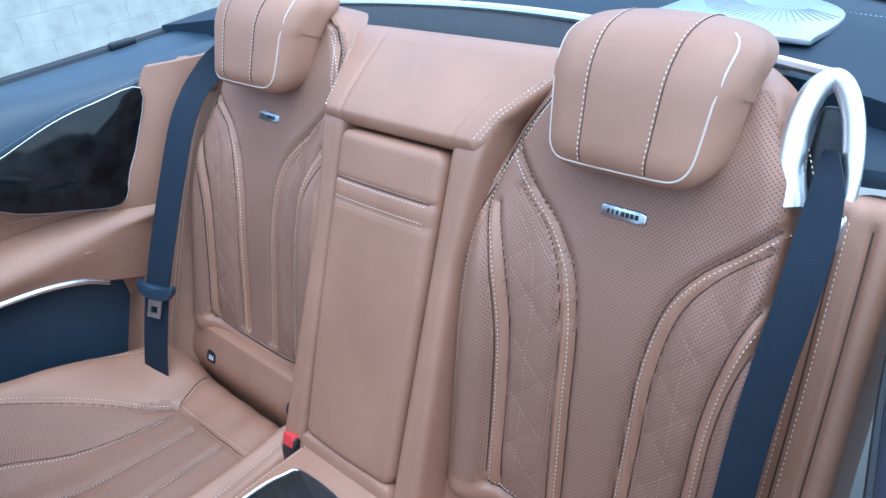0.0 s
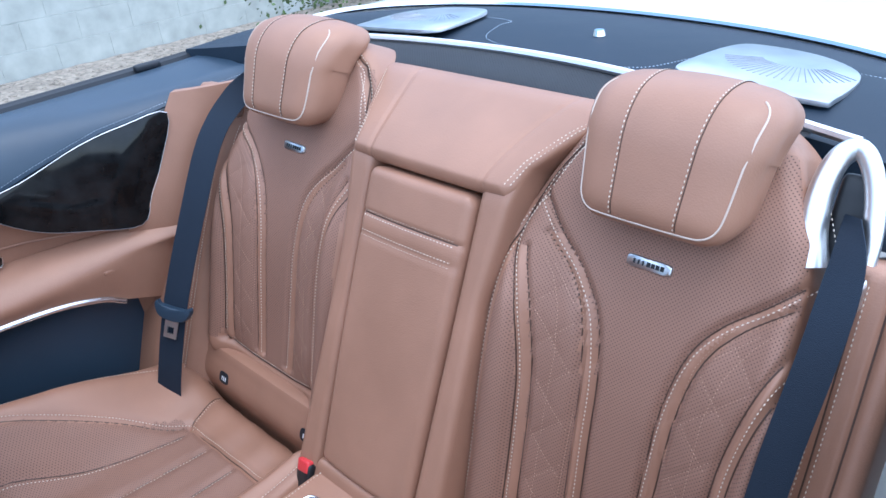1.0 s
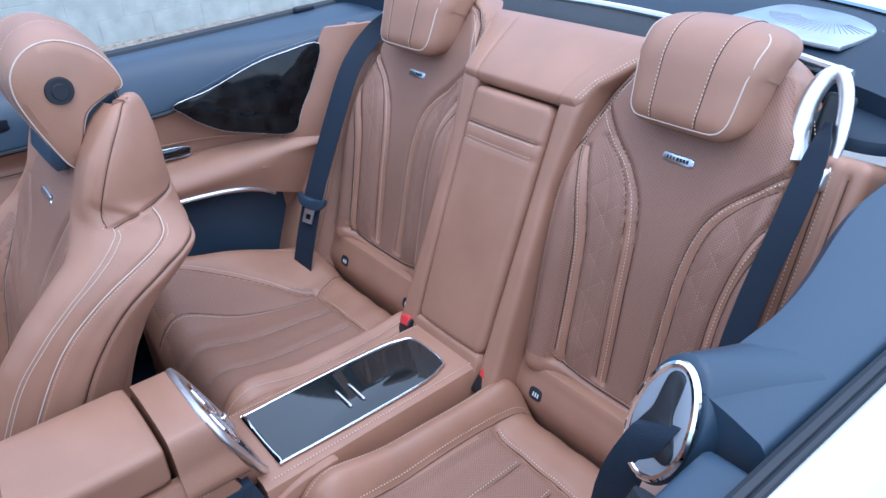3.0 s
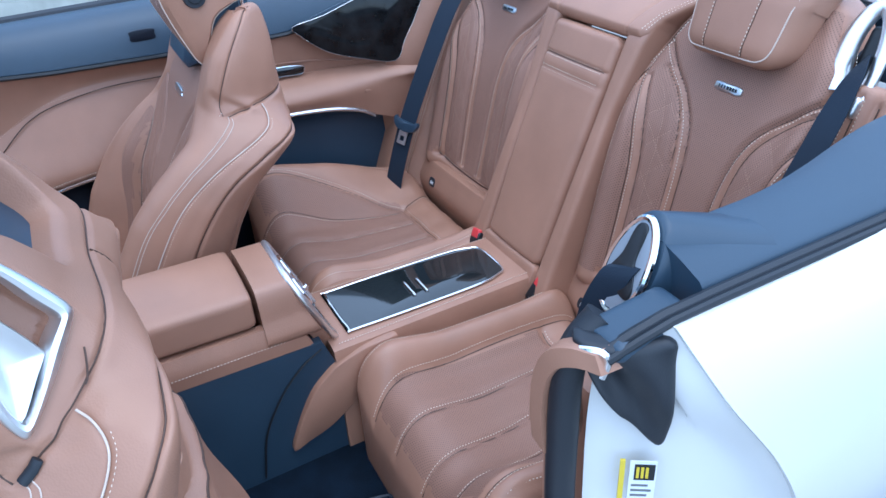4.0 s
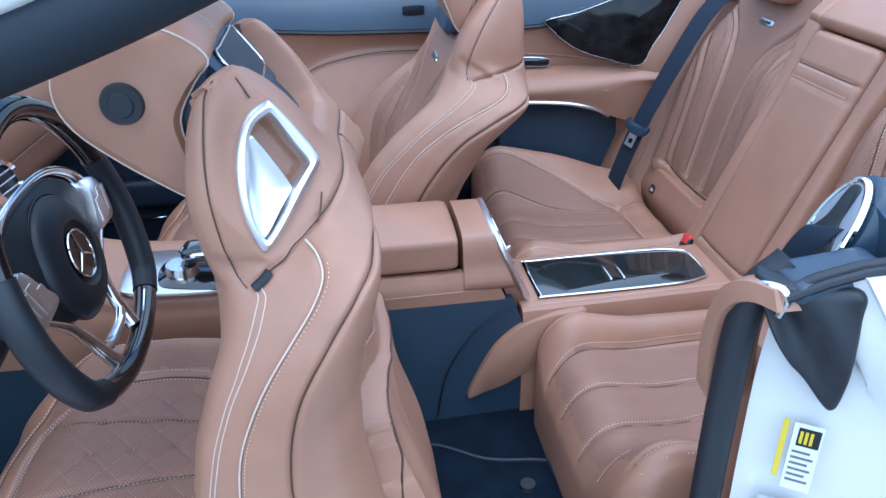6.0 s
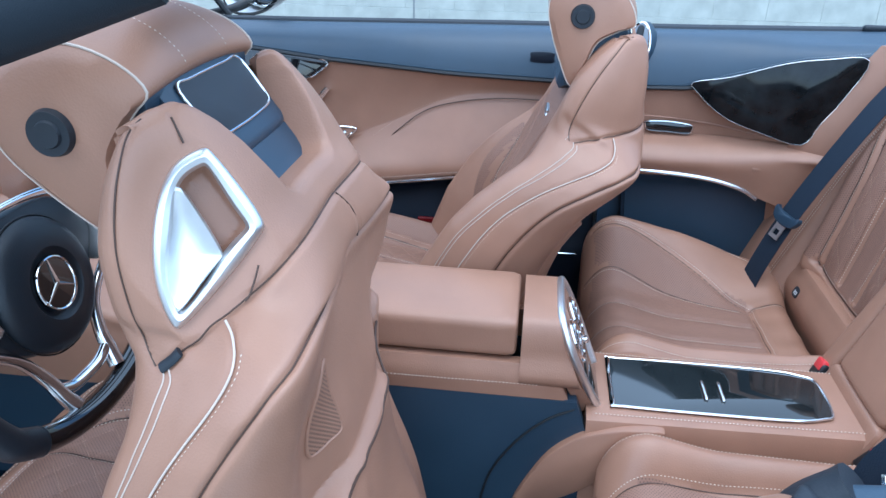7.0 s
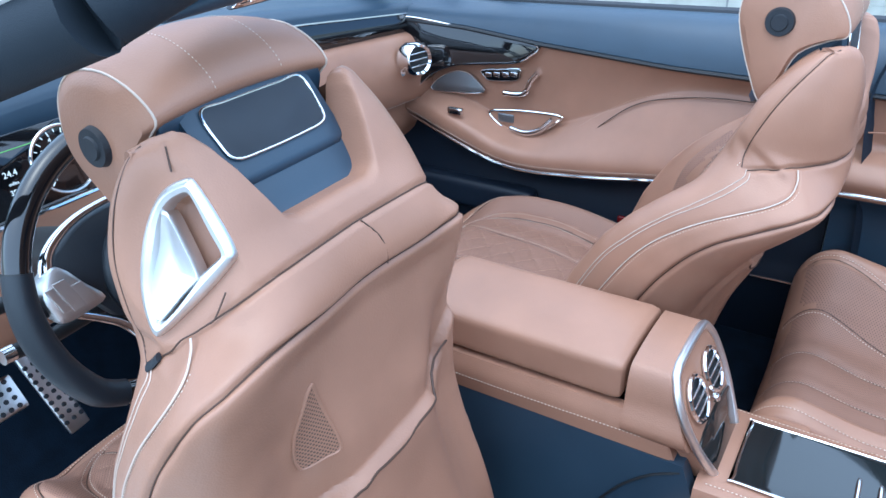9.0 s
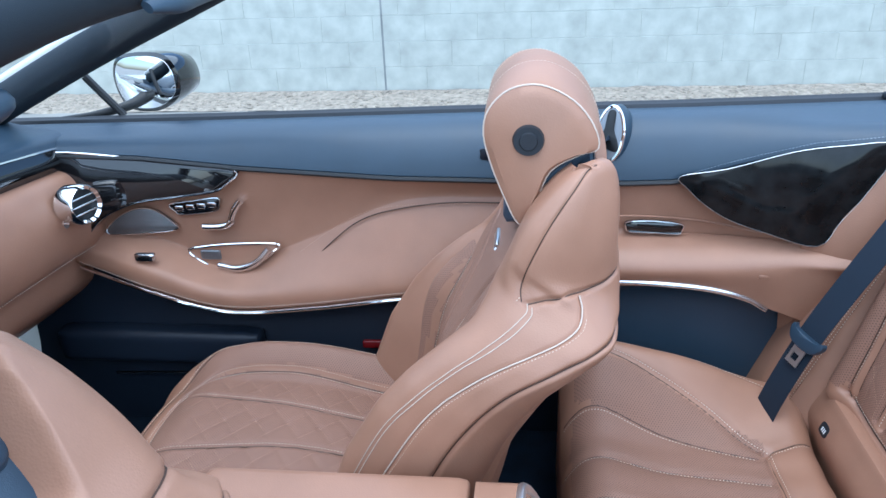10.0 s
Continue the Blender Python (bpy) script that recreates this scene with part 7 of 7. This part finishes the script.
# light switch, start button, stalks
bm = bmesh.new()
bmesh.ops.create_cone(bm, cap_ends=True, segments=28, radius1=0.026, radius2=0.022, depth=0.022, matrix=pose(0.66, -0.705, 0.66, 90, 0, 0))
part("light_switch", bm, chrome, dash, "round chrome light switch")
bm = bmesh.new()
bmesh.ops.create_cone(bm, cap_ends=True, segments=24, radius1=0.012, radius2=0.010, depth=0.012, matrix=pose(0.66, -0.700, 0.745, 90, 0, 0))
part("key_barrel", bm, bright, dash, "small chrome knob")

# ---- steering wheel ----
WC = frame_of((0.451, -0.451, 0.839), (-1, 0, 0), (0, -0.232, 0.973), (0, 0.973, 0.232))
wheel = thing("steering_wheel", (0.451, -0.451, 0.839), "black steering wheel with gloss and leather rim and metal spokes", "steering wheel")


def rim_pt(a, r=0.200):
    x, y = r * math.cos(a), r * math.sin(a)
    if y < -0.120:
        y = -0.120 - (-0.120 - y) * 0.62
    return Vector((x, y, 0.035))


for name, a0, a1, mt, wd, rr in (("rim_upper", 20, 160, black_gloss, "glossy black upper rim", 0.0165), ("rim_grip", 160, 230, black_leather, "leather wrapped grip", 0.0180), ("rim_lower", 230, 310, black_gloss, "flat glossy lower rim", 0.0165), ("rim_grip", 310, 380, black_leather, "leather wrapped grip", 0.0180)):
    bm = bmesh.new()
    n = 36
    # the grips swell towards their middle and where the spokes join
    swell = [rr + (0.0022 * math.sin(math.pi * i / n) if mt is black_leather else 0.0) for i in range(n + 1)]
    tube(bm, [rim_pt(radians(a0 + (a1 - a0) * i / n)) for i in range(n + 1)], swell, 18)
    rim_part = part(name, bm, mt, wheel, wd, WC)
    if mt is black_leather:
        for a in (a0, a1):
            bm = bmesh.new()
            c0, c1 = rim_pt(radians(a - 0.2)), rim_pt(radians(a + 0.2))
            tube(bm, [c0, c1], rr + 0.0006, 18)
            part("grip_joint", bm, black, rim_part, "dark joint", WC)
bm = bmesh.new()
inner_line = [rim_pt(radians(232 + 76 * i / 24)) * 0.925 + Vector((0, 0, 0.008)) for i in range(25)]
tube(bm, inner_line, 0.0024, 8)
part("rim_line", bm, chrome, wheel, "thin chrome line inside the lower rim", WC)
# hub: a round cushion on a wider winged pad
wing_line = smooth2([(-0.140, 0.030), (-0.128, 0.062), (-0.078, 0.090), (0.0, 0.097), (0.078, 0.090), (0.128, 0.062), (0.140, 0.030), (0.108, -0.012), (0.070, -0.062), (0.0, -0.082), (-0.070, -0.062), (-0.108, -0.012)], 6)
bm = bmesh.new()
loft(bm, [[Vector((x * q, y * q, z)) for x, y in wing_line] for q, z in ((0.80, -0.030), (0.97, -0.010), (1.0, 0.006), (0.97, 0.014), (0.85, 0.020), (0.5, 0.026))])
hub = part("hub", bm, black_leather, wheel, "black leather winged hub pad", WC)
bm = bmesh.new()
turn = [(2 * math.pi * i / 48) for i in range(48)]
loft(bm, [[Vector((r * math.cos(a), r * math.sin(a), z)) for a in turn] for r, z in ((0.082, 0.010), (0.086, 0.018), (0.0855, 0.024), (0.082, 0.030), (0.072, 0.036), (0.054, 0.041), (0.046, 0.0415), (0.041, 0.036), (0.034, 0.034), (0.010, 0.034))])
part("cushion", bm, black_leather, hub, "round padded airbag cover", WC)
bm = bmesh.new()
tube(bm, [Vector((0.0875 * math.cos(a), 0.0875 * math.sin(a), 0.0215)) for a in turn], 0.0012, 6, True)
part("cushion_seam", bm, black, hub, "dark seam round the cover", WC)
bm = bmesh.new()
tube(bm, [Vector((0.033 * math.cos(a), 0.033 * math.sin(a), 0.0395)) for a in turn], 0.0018, 8, True)
part("emblem_ring", bm, bright, hub, "chrome ring emblem", WC)
bm = bmesh.new()
bmesh.ops.create_cone(bm, cap_ends=True, segments=32, radius1=0.033, radius2=0.032, depth=0.006, matrix=Matrix.Translation((0, 0, 0.0362)))
part("emblem_disc", bm, black_gloss, hub, "black emblem disc", WC)
for i in range(3):
    a = radians(90 + 120 * i)
    bm = bmesh.new()
    tube(bm, [Vector((0, 0, 0.0405)), Vector((0.032 * math.cos(a), 0.032 * math.sin(a), 0.040))], [0.0026, 0.0007], 6)
    part("emblem_bar", bm, bright, hub, "chrome emblem bar", WC)
# silver band over the hub and down to the spokes
bm = bmesh.new()
band = smooth_path([(-0.150, 0.005, 0.022), (-0.152, 0.040, 0.020), (-0.133, 0.073, 0.014), (-0.080, 0.097, 0.010), (0.0, 0.104, 0.010), (0.080, 0.097, 0.010), (0.133, 0.073, 0.014), (0.152, 0.040, 0.020), (0.150, 0.005, 0.022)], 8)
half = len(band) // 2
tube(bm, band, [0.0045 + 0.0095 * (abs(i - half) / half) ** 1.5 for i in range(len(band))], 10)
part("hub_band", bm, bright, wheel, "polished band over the hub", WC)
for k in (-1, 1):
    plate = smooth2([(0.100, -0.008), (0.118, 0.020), (0.138, 0.050), (0.158, 0.046), (0.170, 0.024), (0.166, 0.0), (0.158, -0.014), (0.128, -0.014)], 3)
    bm = bmesh.new()
    loft(bm, [[Vector((k * (0.137 + (x - 0.137) * q), 0.014 + (y - 0.014) * q, z)) for x, y in plate] for q, z in ((1.0, 0.002), (1.10, 0.024), (1.06, 0.034), (0.90, 0.037))])
    sp = part("spoke", bm, plate_mat, wheel, "polished metal spoke with buttons", WC)
    for x, y, w, h in ((0.124, 0.010, 0.008, 0.016), (0.142, 0.016, 0.009, 0.022), (0.158, 0.016, 0.006, 0.018)):
        bm = bmesh.new()
        blob(bm, (w, h, 0.0016), 0.0012, lambda q: Vector((k * (x + q.x + 0.3 * q.y), y + q.y, 0.037 + q.z)), 5)
        part("spoke_button", bm, plate_mat, sp, "satin metal button", WC)
    bm = bmesh.new()
    box(bm, (0.160, -0.004, -0.004), (0.190, 0.032, 0.026), 0.010, 3)
    bmesh.ops.scale(bm, vec=(k, 1, 1), verts=bm.verts)
    part("spoke_root", bm, black_leather, wheel, "leather root of the spoke", WC)
    bm = bmesh.new()
    line = smooth_path([(k * 0.150, -0.008, 0.020), (k * 0.112, -0.034, 0.016), (k * 0.078, -0.064, 0.014), (k * 0.060, -0.100, 0.018), (k * 0.054, -0.128, 0.024), (k * 0.048, -0.150, 0.030)], 8)
    tube(bm, line, [0.005 + 0.006 * i / (len(line) - 1) for i in range(len(line))], 12)
    part("lower_spoke", bm, chrome, wheel, "curved satin chrome lower spoke", WC)
bm = bmesh.new()
tube(bm, smooth_path([(-0.056, -0.120, 0.022), (-0.030, -0.130, 0.022), (0.0, -0.132, 0.022), (0.030, -0.130, 0.022), (0.056, -0.120, 0.022)], 8), 0.008, 12)
part("lower_bridge", bm, bright, wheel, "polished bridge between the lower spokes", WC)
bm = bmesh.new()
loft(bm, [[Vector((0.05 * math.cos(a), 0.045 * math.sin(a), z)) for a in (2 * math.pi * i / 24 for i in range(24))] for z in (-0.30, -0.10, 0.0)])
part("column", bm, black, wheel, "black steering column", WC)
for z, L, y in ((-0.065, 0.235, 0.015), (-0.075, 0.20, -0.055)):
    bm = bmesh.new()
    tube(bm, smooth_path([(-0.04, y, z), (-0.14, y, z + 0.01), (-L, y + 0.01, z + 0.02)], 6), 0.011, 10)
    sk = part("stalk", bm, black, wheel, "black control stalk", WC)
    bm = bmesh.new()
    tube(bm, [(-L + 0.002, y + 0.01, z + 0.02), (-L - 0.014, y + 0.011, z + 0.021)], 0.0115, 12)
    part("stalk_end", bm, chrome, sk, "silver end cap", WC)

# ---- pedals ----
def pedal(c, w, h, tilt, lean, words):
    p = thing("pedal", c, words, "pedal", "pedals")
    m = pose(*c, 0, lean, 0) @ pose(0, 0, 0, tilt - 90)
    bm = bmesh.new()
    blob(bm, (w, h, 0.006), 0.005, None, 6)
    pl = part("plate", bm, alu, p, "brushed steel plate", m)
    nx, ny = (6, 4) if w > h else (3, 9)
    for i in range(nx):
        for j in range(ny):
            bm = bmesh.new()
            bmesh.ops.create_cone(bm, cap_ends=True, segments=10, radius1=0.0052, radius2=0.0042, depth=0.004, matrix=Matrix.Translation((-w * 0.72 + 1.44 * w * i / (nx - 1), -h * 0.72 + 1.44 * h * j / (ny - 1), 0.007)))
            part("rubber_stud", bm, rubber, pl, "round rubber stud", m)
    bm = bmesh.new()
    tube(bm, [Vector((0, -h * 0.2, -0.008)), Vector((0, -h - 0.04, -0.10)), Vector((0, -h - 0.04, -0.36))], 0.010, 8)
    part("arm", bm, black, p, "black pedal arm", m)


pedal((0.572, -0.86, 0.478), 0.056, 0.036, 35, 0, "wide brushed steel brake pedal with rubber studs")
pedal((0.458, -0.865, 0.432), 0.023, 0.094, 24, 7, "tall brushed steel accelerator pedal with rubber studs")
bm = bmesh.new()
patch(bm, [[(-0.80, -1.15, 0.70), (0, -1.15, 0.70), (0.80, -1.15, 0.70)], [(-0.80, -1.15, 0.40), (0, -1.15, 0.40), (0.80, -1.15, 0.40)], [(-0.80, -0.95, 0.195), (0, -0.95, 0.195), (0.80, -0.95, 0.195)]], 6, 6, 0.03, (0, -1, 0))
solo("bulkhead_carpet", bm, carpet, "dark navy carpet at the front of the footwells", "carpet")

# ---- front of the console: selector and controls ----
bm = bmesh.new()
patch(bm, [[(CX - 0.125, y, z - 0.03) for y, z in ((-0.85, 0.70), (-0.6, 0.60), (-0.45, 0.575), (-0.22, 0.56))], [(CX - 0.10, y, z) for y, z in ((-0.85, 0.71), (-0.6, 0.61), (-0.45, 0.585), (-0.22, 0.575))], [(CX + 0.10, y, z) for y, z in ((-0.85, 0.71), (-0.6, 0.61), (-0.45, 0.585), (-0.22, 0.575))], [(CX + 0.125, y, z - 0.03) for y, z in ((-0.85, 0.70), (-0.6, 0.60), (-0.45, 0.575), (-0.22, 0.57))], [(CX + 0.13, y, 0.49) for y in (-0.85, -0.6, -0.45, -0.22)]], 6, 6, 0.04, (0, 0, -1))
part("front_deck", bm, leather, con, "brown leather front deck")
FM = frame_of((CX + 0.045, -0.37, 0.584), (1, 0, 0), (0, 0.998, -0.05), (0, 0.05, 0.998))
bm = bmesh.new()
slab(bm, smooth2([(-0.085, -0.10), (-0.085, 0.06), (-0.05, 0.10), (0.05, 0.10), (0.085, 0.06), (0.085, -0.10), (0.05, -0.13), (-0.05, -0.13)], 5), FM, 0.008, 0.003)
cp = part("control_plate", bm, alu, con, "satin metal control plate")
bm = bmesh.new()
slab(bm, smooth2([(-0.04, -0.05), (-0.04, 0.085), (0.075, 0.085), (0.078, -0.02), (0.05, -0.06)], 5), FM @ Matrix.Translation((0, 0, 0.006)), 0.004, 0.001)
part("button_field", bm, black_gloss, cp, "black button field")
bm = bmesh.new()
bmesh.ops.create_cone(bm, cap_ends=True, segments=32, radius1=0.034, radius2=0.029, depth=0.024, matrix=FM @ Matrix.Translation((0.015, -0.02, 0.016)))
kn = part("rotary_knob", bm, chrome, cp, "large chrome rotary knob")
bm = bmesh.new()
blob(bm, (0.030, 0.055, 0.010), 0.009, lambda q: FM @ Vector((-0.01 + q.x, 0.035 + q.y, 0.050 + q.z + 0.12 * q.y)), 10)
hr = part("hand_rest", bm, black_gloss, con, "glossy black touch pad hand rest")
bm = bmesh.new()
tube(bm, [FM @ Vector((-0.01 + 0.031 * math.cos(a), 0.035 + 0.056 * math.sin(a), 0.050 + 0.12 * 0.056 * math.sin(a))) for a in (2 * math.pi * i / 30 for i in range(30))], 0.006, 8, True)
part("hand_rest_rim", bm, chrome, hr, "chrome rim")

# ---- windscreen frame, mirror ----
ws = thing("windscreen_frame", (0, -0.5, 1.0), "navy lined windscreen frame with sun visors", "windscreen frame")
near_post = smooth_path([(0.775, -0.98, 0.985), (0.735, -0.55, 1.105), (0.705, -0.28, 1.190), (0.655, -0.13, 1.245)], 8)
far_post = smooth_path([(-0.785, -0.99, 1.005), (-0.745, -0.70, 1.140), (-0.700, -0.45, 1.245), (-0.640, -0.27, 1.318)], 8)
head_bar = smooth_path([(0.655, -0.13, 1.245), (0.60, -0.125, 1.262), (0.30, -0.20, 1.305), (0, -0.24, 1.325), (-0.30, -0.26, 1.325), (-0.56, -0.265, 1.322), (-0.640, -0.27, 1.318)], 8)
for pts, r, name, words_ in ((near_post, 0.036, "post", "navy lined windscreen post"), (far_post, 0.038, "post", "navy lined windscreen post"), (head_bar, 0.034, "header", "navy lined header")):
    bm = bmesh.new()
    tube(bm, pts, r, 14, flat=1.0)
    part(name, bm, lining, ws, words_)
for pts in (near_post, far_post, head_bar):
    bm = bmesh.new()
    tube(bm, [p + Vector((0.02 if p.x > 0 else -0.02, -0.02, 0.034)) for p in pts], 0.016, 10)
    part("outer_moulding", bm, white_paint, ws, "white outer moulding")
for line, thick in (([(-0.50, -0.225, 1.300), (-0.31, -0.22, 1.308), (-0.12, -0.215, 1.300)], 0.024), ([(0.185, -0.222, 1.262), (0.205, -0.22, 1.259), (0.355, -0.22, 1.238), (0.54, -0.20, 1.214)], 0.028)):
    bm = bmesh.new()
    spine = smooth_path(line, 10)
    tube(bm, spine, [thick * min(1.0, 0.35 + 4.0 * min(i, len(spine) - 1 - i) / len(spine)) for i in range(len(spine))], 14, flat=0.6)
    part("sun_visor", bm, navy, ws, "navy padded sun visor")
glass_mat, gnn, gll, gpp = nodes_of("clear_glass")
gpp.inputs["Base Color"].default_value, gpp.inputs["Roughness"].default_value, gpp.inputs["Alpha"].default_value = (0.05, 0.06, 0.06, 1), 0.0, 0.10
bm = bmesh.new()
patch(bm, [[(0.655, -0.15, 1.245), (0.30, -0.22, 1.310), (0, -0.26, 1.33), (-0.30, -0.28, 1.33), (-0.615, -0.29, 1.300)], [(0.72, -0.55, 1.11), (0.35, -0.68, 1.19), (0, -0.74, 1.21), (-0.35, -0.72, 1.20), (-0.68, -0.60, 1.16)], [(0.775, -0.98, 0.985), (0.40, -1.20, 0.98), (0, -1.28, 0.98), (-0.40, -1.20, 0.98), (-0.735, -0.98, 0.99)]], 6, 6, 0.004, (0, -0.6, 0.8))
gw = part("windscreen", bm, glass_mat, ws, "clear windscreen glass")
gw.visible_shadow = False
bonnet = bmesh.new()
patch(bonnet, [[(-0.80, -1.10, 0.985), (0, -1.34, 0.985), (0.80, -1.10, 0.985)], [(-0.85, -1.7, 0.97), (0, -1.8, 1.0), (0.85, -1.7, 0.97)], [(-0.80, -2.5, 0.80), (0, -2.65, 0.84), (0.80, -2.5, 0.80)]], 8, 8, 0.04, (0, 0, -1))
solo("bonnet", bonnet, white_paint, "glossy white bonnet beyond the windscreen", "car body")

inner = thing("interior_mirror", (0.007, -0.504, 1.17), "frameless interior mirror with a dark edge below the header", "mirror")
ix = Vector((0.268, -0.070, -0.026)).normalized()
iz = Vector((0.25, 0.955, -0.15))
iz = (iz - ix * iz.dot(ix)).normalized()
IM = frame_of((0.007, -0.504, 1.176), ix, iz.cross(ix), iz)
io = smooth2([(-0.134, 0.030), (-0.120, 0.040), (0.120, 0.040), (0.134, 0.030), (0.136, 0.0), (0.130, -0.028), (0.114, -0.038), (-0.114, -0.038), (-0.130, -0.028), (-0.136, 0.0)], 5)
bm = bmesh.new()
loft(bm, [[IM @ Vector((x * q, y * q, d)) for x, y in io] for q, d in ((0.5, -0.034), (0.88, -0.024), (1.0, -0.006), (1.0, 0.001), (0.97, 0.003))])
part("housing", bm, navy_plastic, inner, "dark mirror housing")
silver = surface("mirror_glass", (0.80, 0.80, 0.80), 0.01, metal=1.0, vary=0.0)
bm = bmesh.new()
slab(bm, [(x * 0.965, y * 0.93) for x, y in io], IM @ Matrix.Translation((0, 0, 0.001)), 0.004, 0.001)
part("glass", bm, silver, inner, "silvered mirror glass")
bm = bmesh.new()
tube(bm, smooth_path([IM @ Vector((0, 0, -0.03)), IM @ Vector((0, 0.03, -0.06)), Vector((0.0, -0.535, 1.262))], 6), 0.012, 8)
part("stalk", bm, navy_plastic, inner, "dark mirror stalk")
mirror = thing("door_mirror", (-0.98, -0.72, 1.0), "black-backed door mirror on the passenger side", "door mirror")
MM = frame_of((-0.980, -0.685, 1.035), (0.30, 0.954, 0), (0, 0, 1), (0.954, -0.30, 0))
mo = smooth2([(-0.115, 0.020), (-0.085, 0.060), (0.0, 0.074), (0.075, 0.068), (0.108, 0.030), (0.105, -0.020), (0.060, -0.055), (0.0, -0.072), (-0.075, -0.070), (-0.110, -0.035)], 5)
mo = [(x * 0.87, y * 0.93) for x, y in mo]
bm = bmesh.new()
loft(bm, [[MM @ Vector((x * s, y * s, d)) for x, y in mo] for s, d in ((0.45, -0.13), (0.85, -0.09), (1.03, -0.03), (1.06, 0.004), (0.98, 0.008))])
part("housing", bm, black_gloss, mirror, "glossy black housing")
bm = bmesh.new()
slab(bm, [(x * 0.94, y * 0.93) for x, y in mo], MM @ Matrix.Translation((0, 0, 0.004)), 0.006, 0.001)
part("glass", bm, silver, mirror, "silvered mirror glass")
bm = bmesh.new()
foot = smooth_path([(-0.895, -0.875, 0.968), (-0.905, -0.79, 0.976), (-0.945, -0.725, 0.988), (-0.985, -0.70, 1.0)], 6)
tube(bm, foot, [0.006 + 0.010 * i / (len(foot) - 1) for i in range(len(foot))], 10)
tube(bm, [(-0.888, -0.790, 1.070), (-0.900, -0.750, 1.010), (-0.905, -0.722, 0.972)], 0.0095, 8)
part("foot", bm, black, mirror, "black mirror foot")

# ---- planting beyond the wall end ----
random.seed(8)
bush = thing("bush", (-5.6, 5.4, 0), "low green bush at the end of the block wall", "bush")
bm = bmesh.new()
for k in range(9):
    a = random.uniform(0, 6.28)
    tube(bm, [Vector((-5.6, 5.5, 0)), Vector((-5.6 + 0.35 * math.cos(a), 5.5 + 0.4 * math.sin(a), 0.35)), Vector((-5.6 + 0.6 * math.cos(a), 5.5 + 0.7 * math.sin(a), 0.7))], [0.02, 0.012, 0.004], 6)
part("stems", bm, surface("bark", (0.10, 0.07, 0.05), 0.9, grain=0.6, grain_scale=60), bush, "thin brown stems")
bm = bmesh.new()
for k in range(5200):
    u, v, w = random.gauss(0, 0.42), random.gauss(0, 0.55), abs(random.gauss(0.3, 0.25))
    c = Vector((-5.5 + u, 5.6 + v * 1.2, 0.03 + w))
    d = Vector((random.uniform(-1, 1), random.uniform(-1, 1), random.uniform(-0.3, 1))).normalized()
    e = d.orthogonal().normalized()
    L, W = random.uniform(0.03, 0.06), random.uniform(0.010, 0.02)
    p = [bm.verts.new(c - d * L * 0.5), bm.verts.new(c + e * W), bm.verts.new(c + d * L * 0.5), bm.verts.new(c - e * W)]
    bm.faces.new(p)
tagged(part("leaves", bm, leaf_mat, bush, "small green leaves"), kind="stuff")

# ---- blocks of the wall ----
random.seed(5)
rest = bmesh.new()
n = 0
for r in range(13):
    for i in range(-32, 12):
        y = (i + 0.5 * (r % 2)) * LONG + 0.05
        if y > 4.68:
            continue
        if r < 8 and i >= -14:
            b = new("block", BLOCK)
            b.matrix_basis = Matrix.Translation((-5.45 + random.uniform(-0.0006, 0.0006), y, r * ROW))
            b.parent = wall
            b.matrix_parent_inverse = wall.matrix_basis.inverted()
        else:
            box(rest, (-5.55, y - LONG / 2 + 0.0006, r * ROW + 0.0018), (-5.45, y + LONG / 2 - 0.0006, r * ROW + ROW - 0.0018))
bm = bmesh.new()
box(bm, (-5.46, -0.957, 0.0), (-5.4485, -0.941, 2.69))
part("expansion_joint", bm, surface("joint_sealant", (0.20, 0.21, 0.21), 0.8, vary=0.2), wall, "dark sealed joint in the wall", None, False)
tagged(part("far_blocks", rest, block_mat, wall, "pale grey blocks", None, False), kind="stuff")
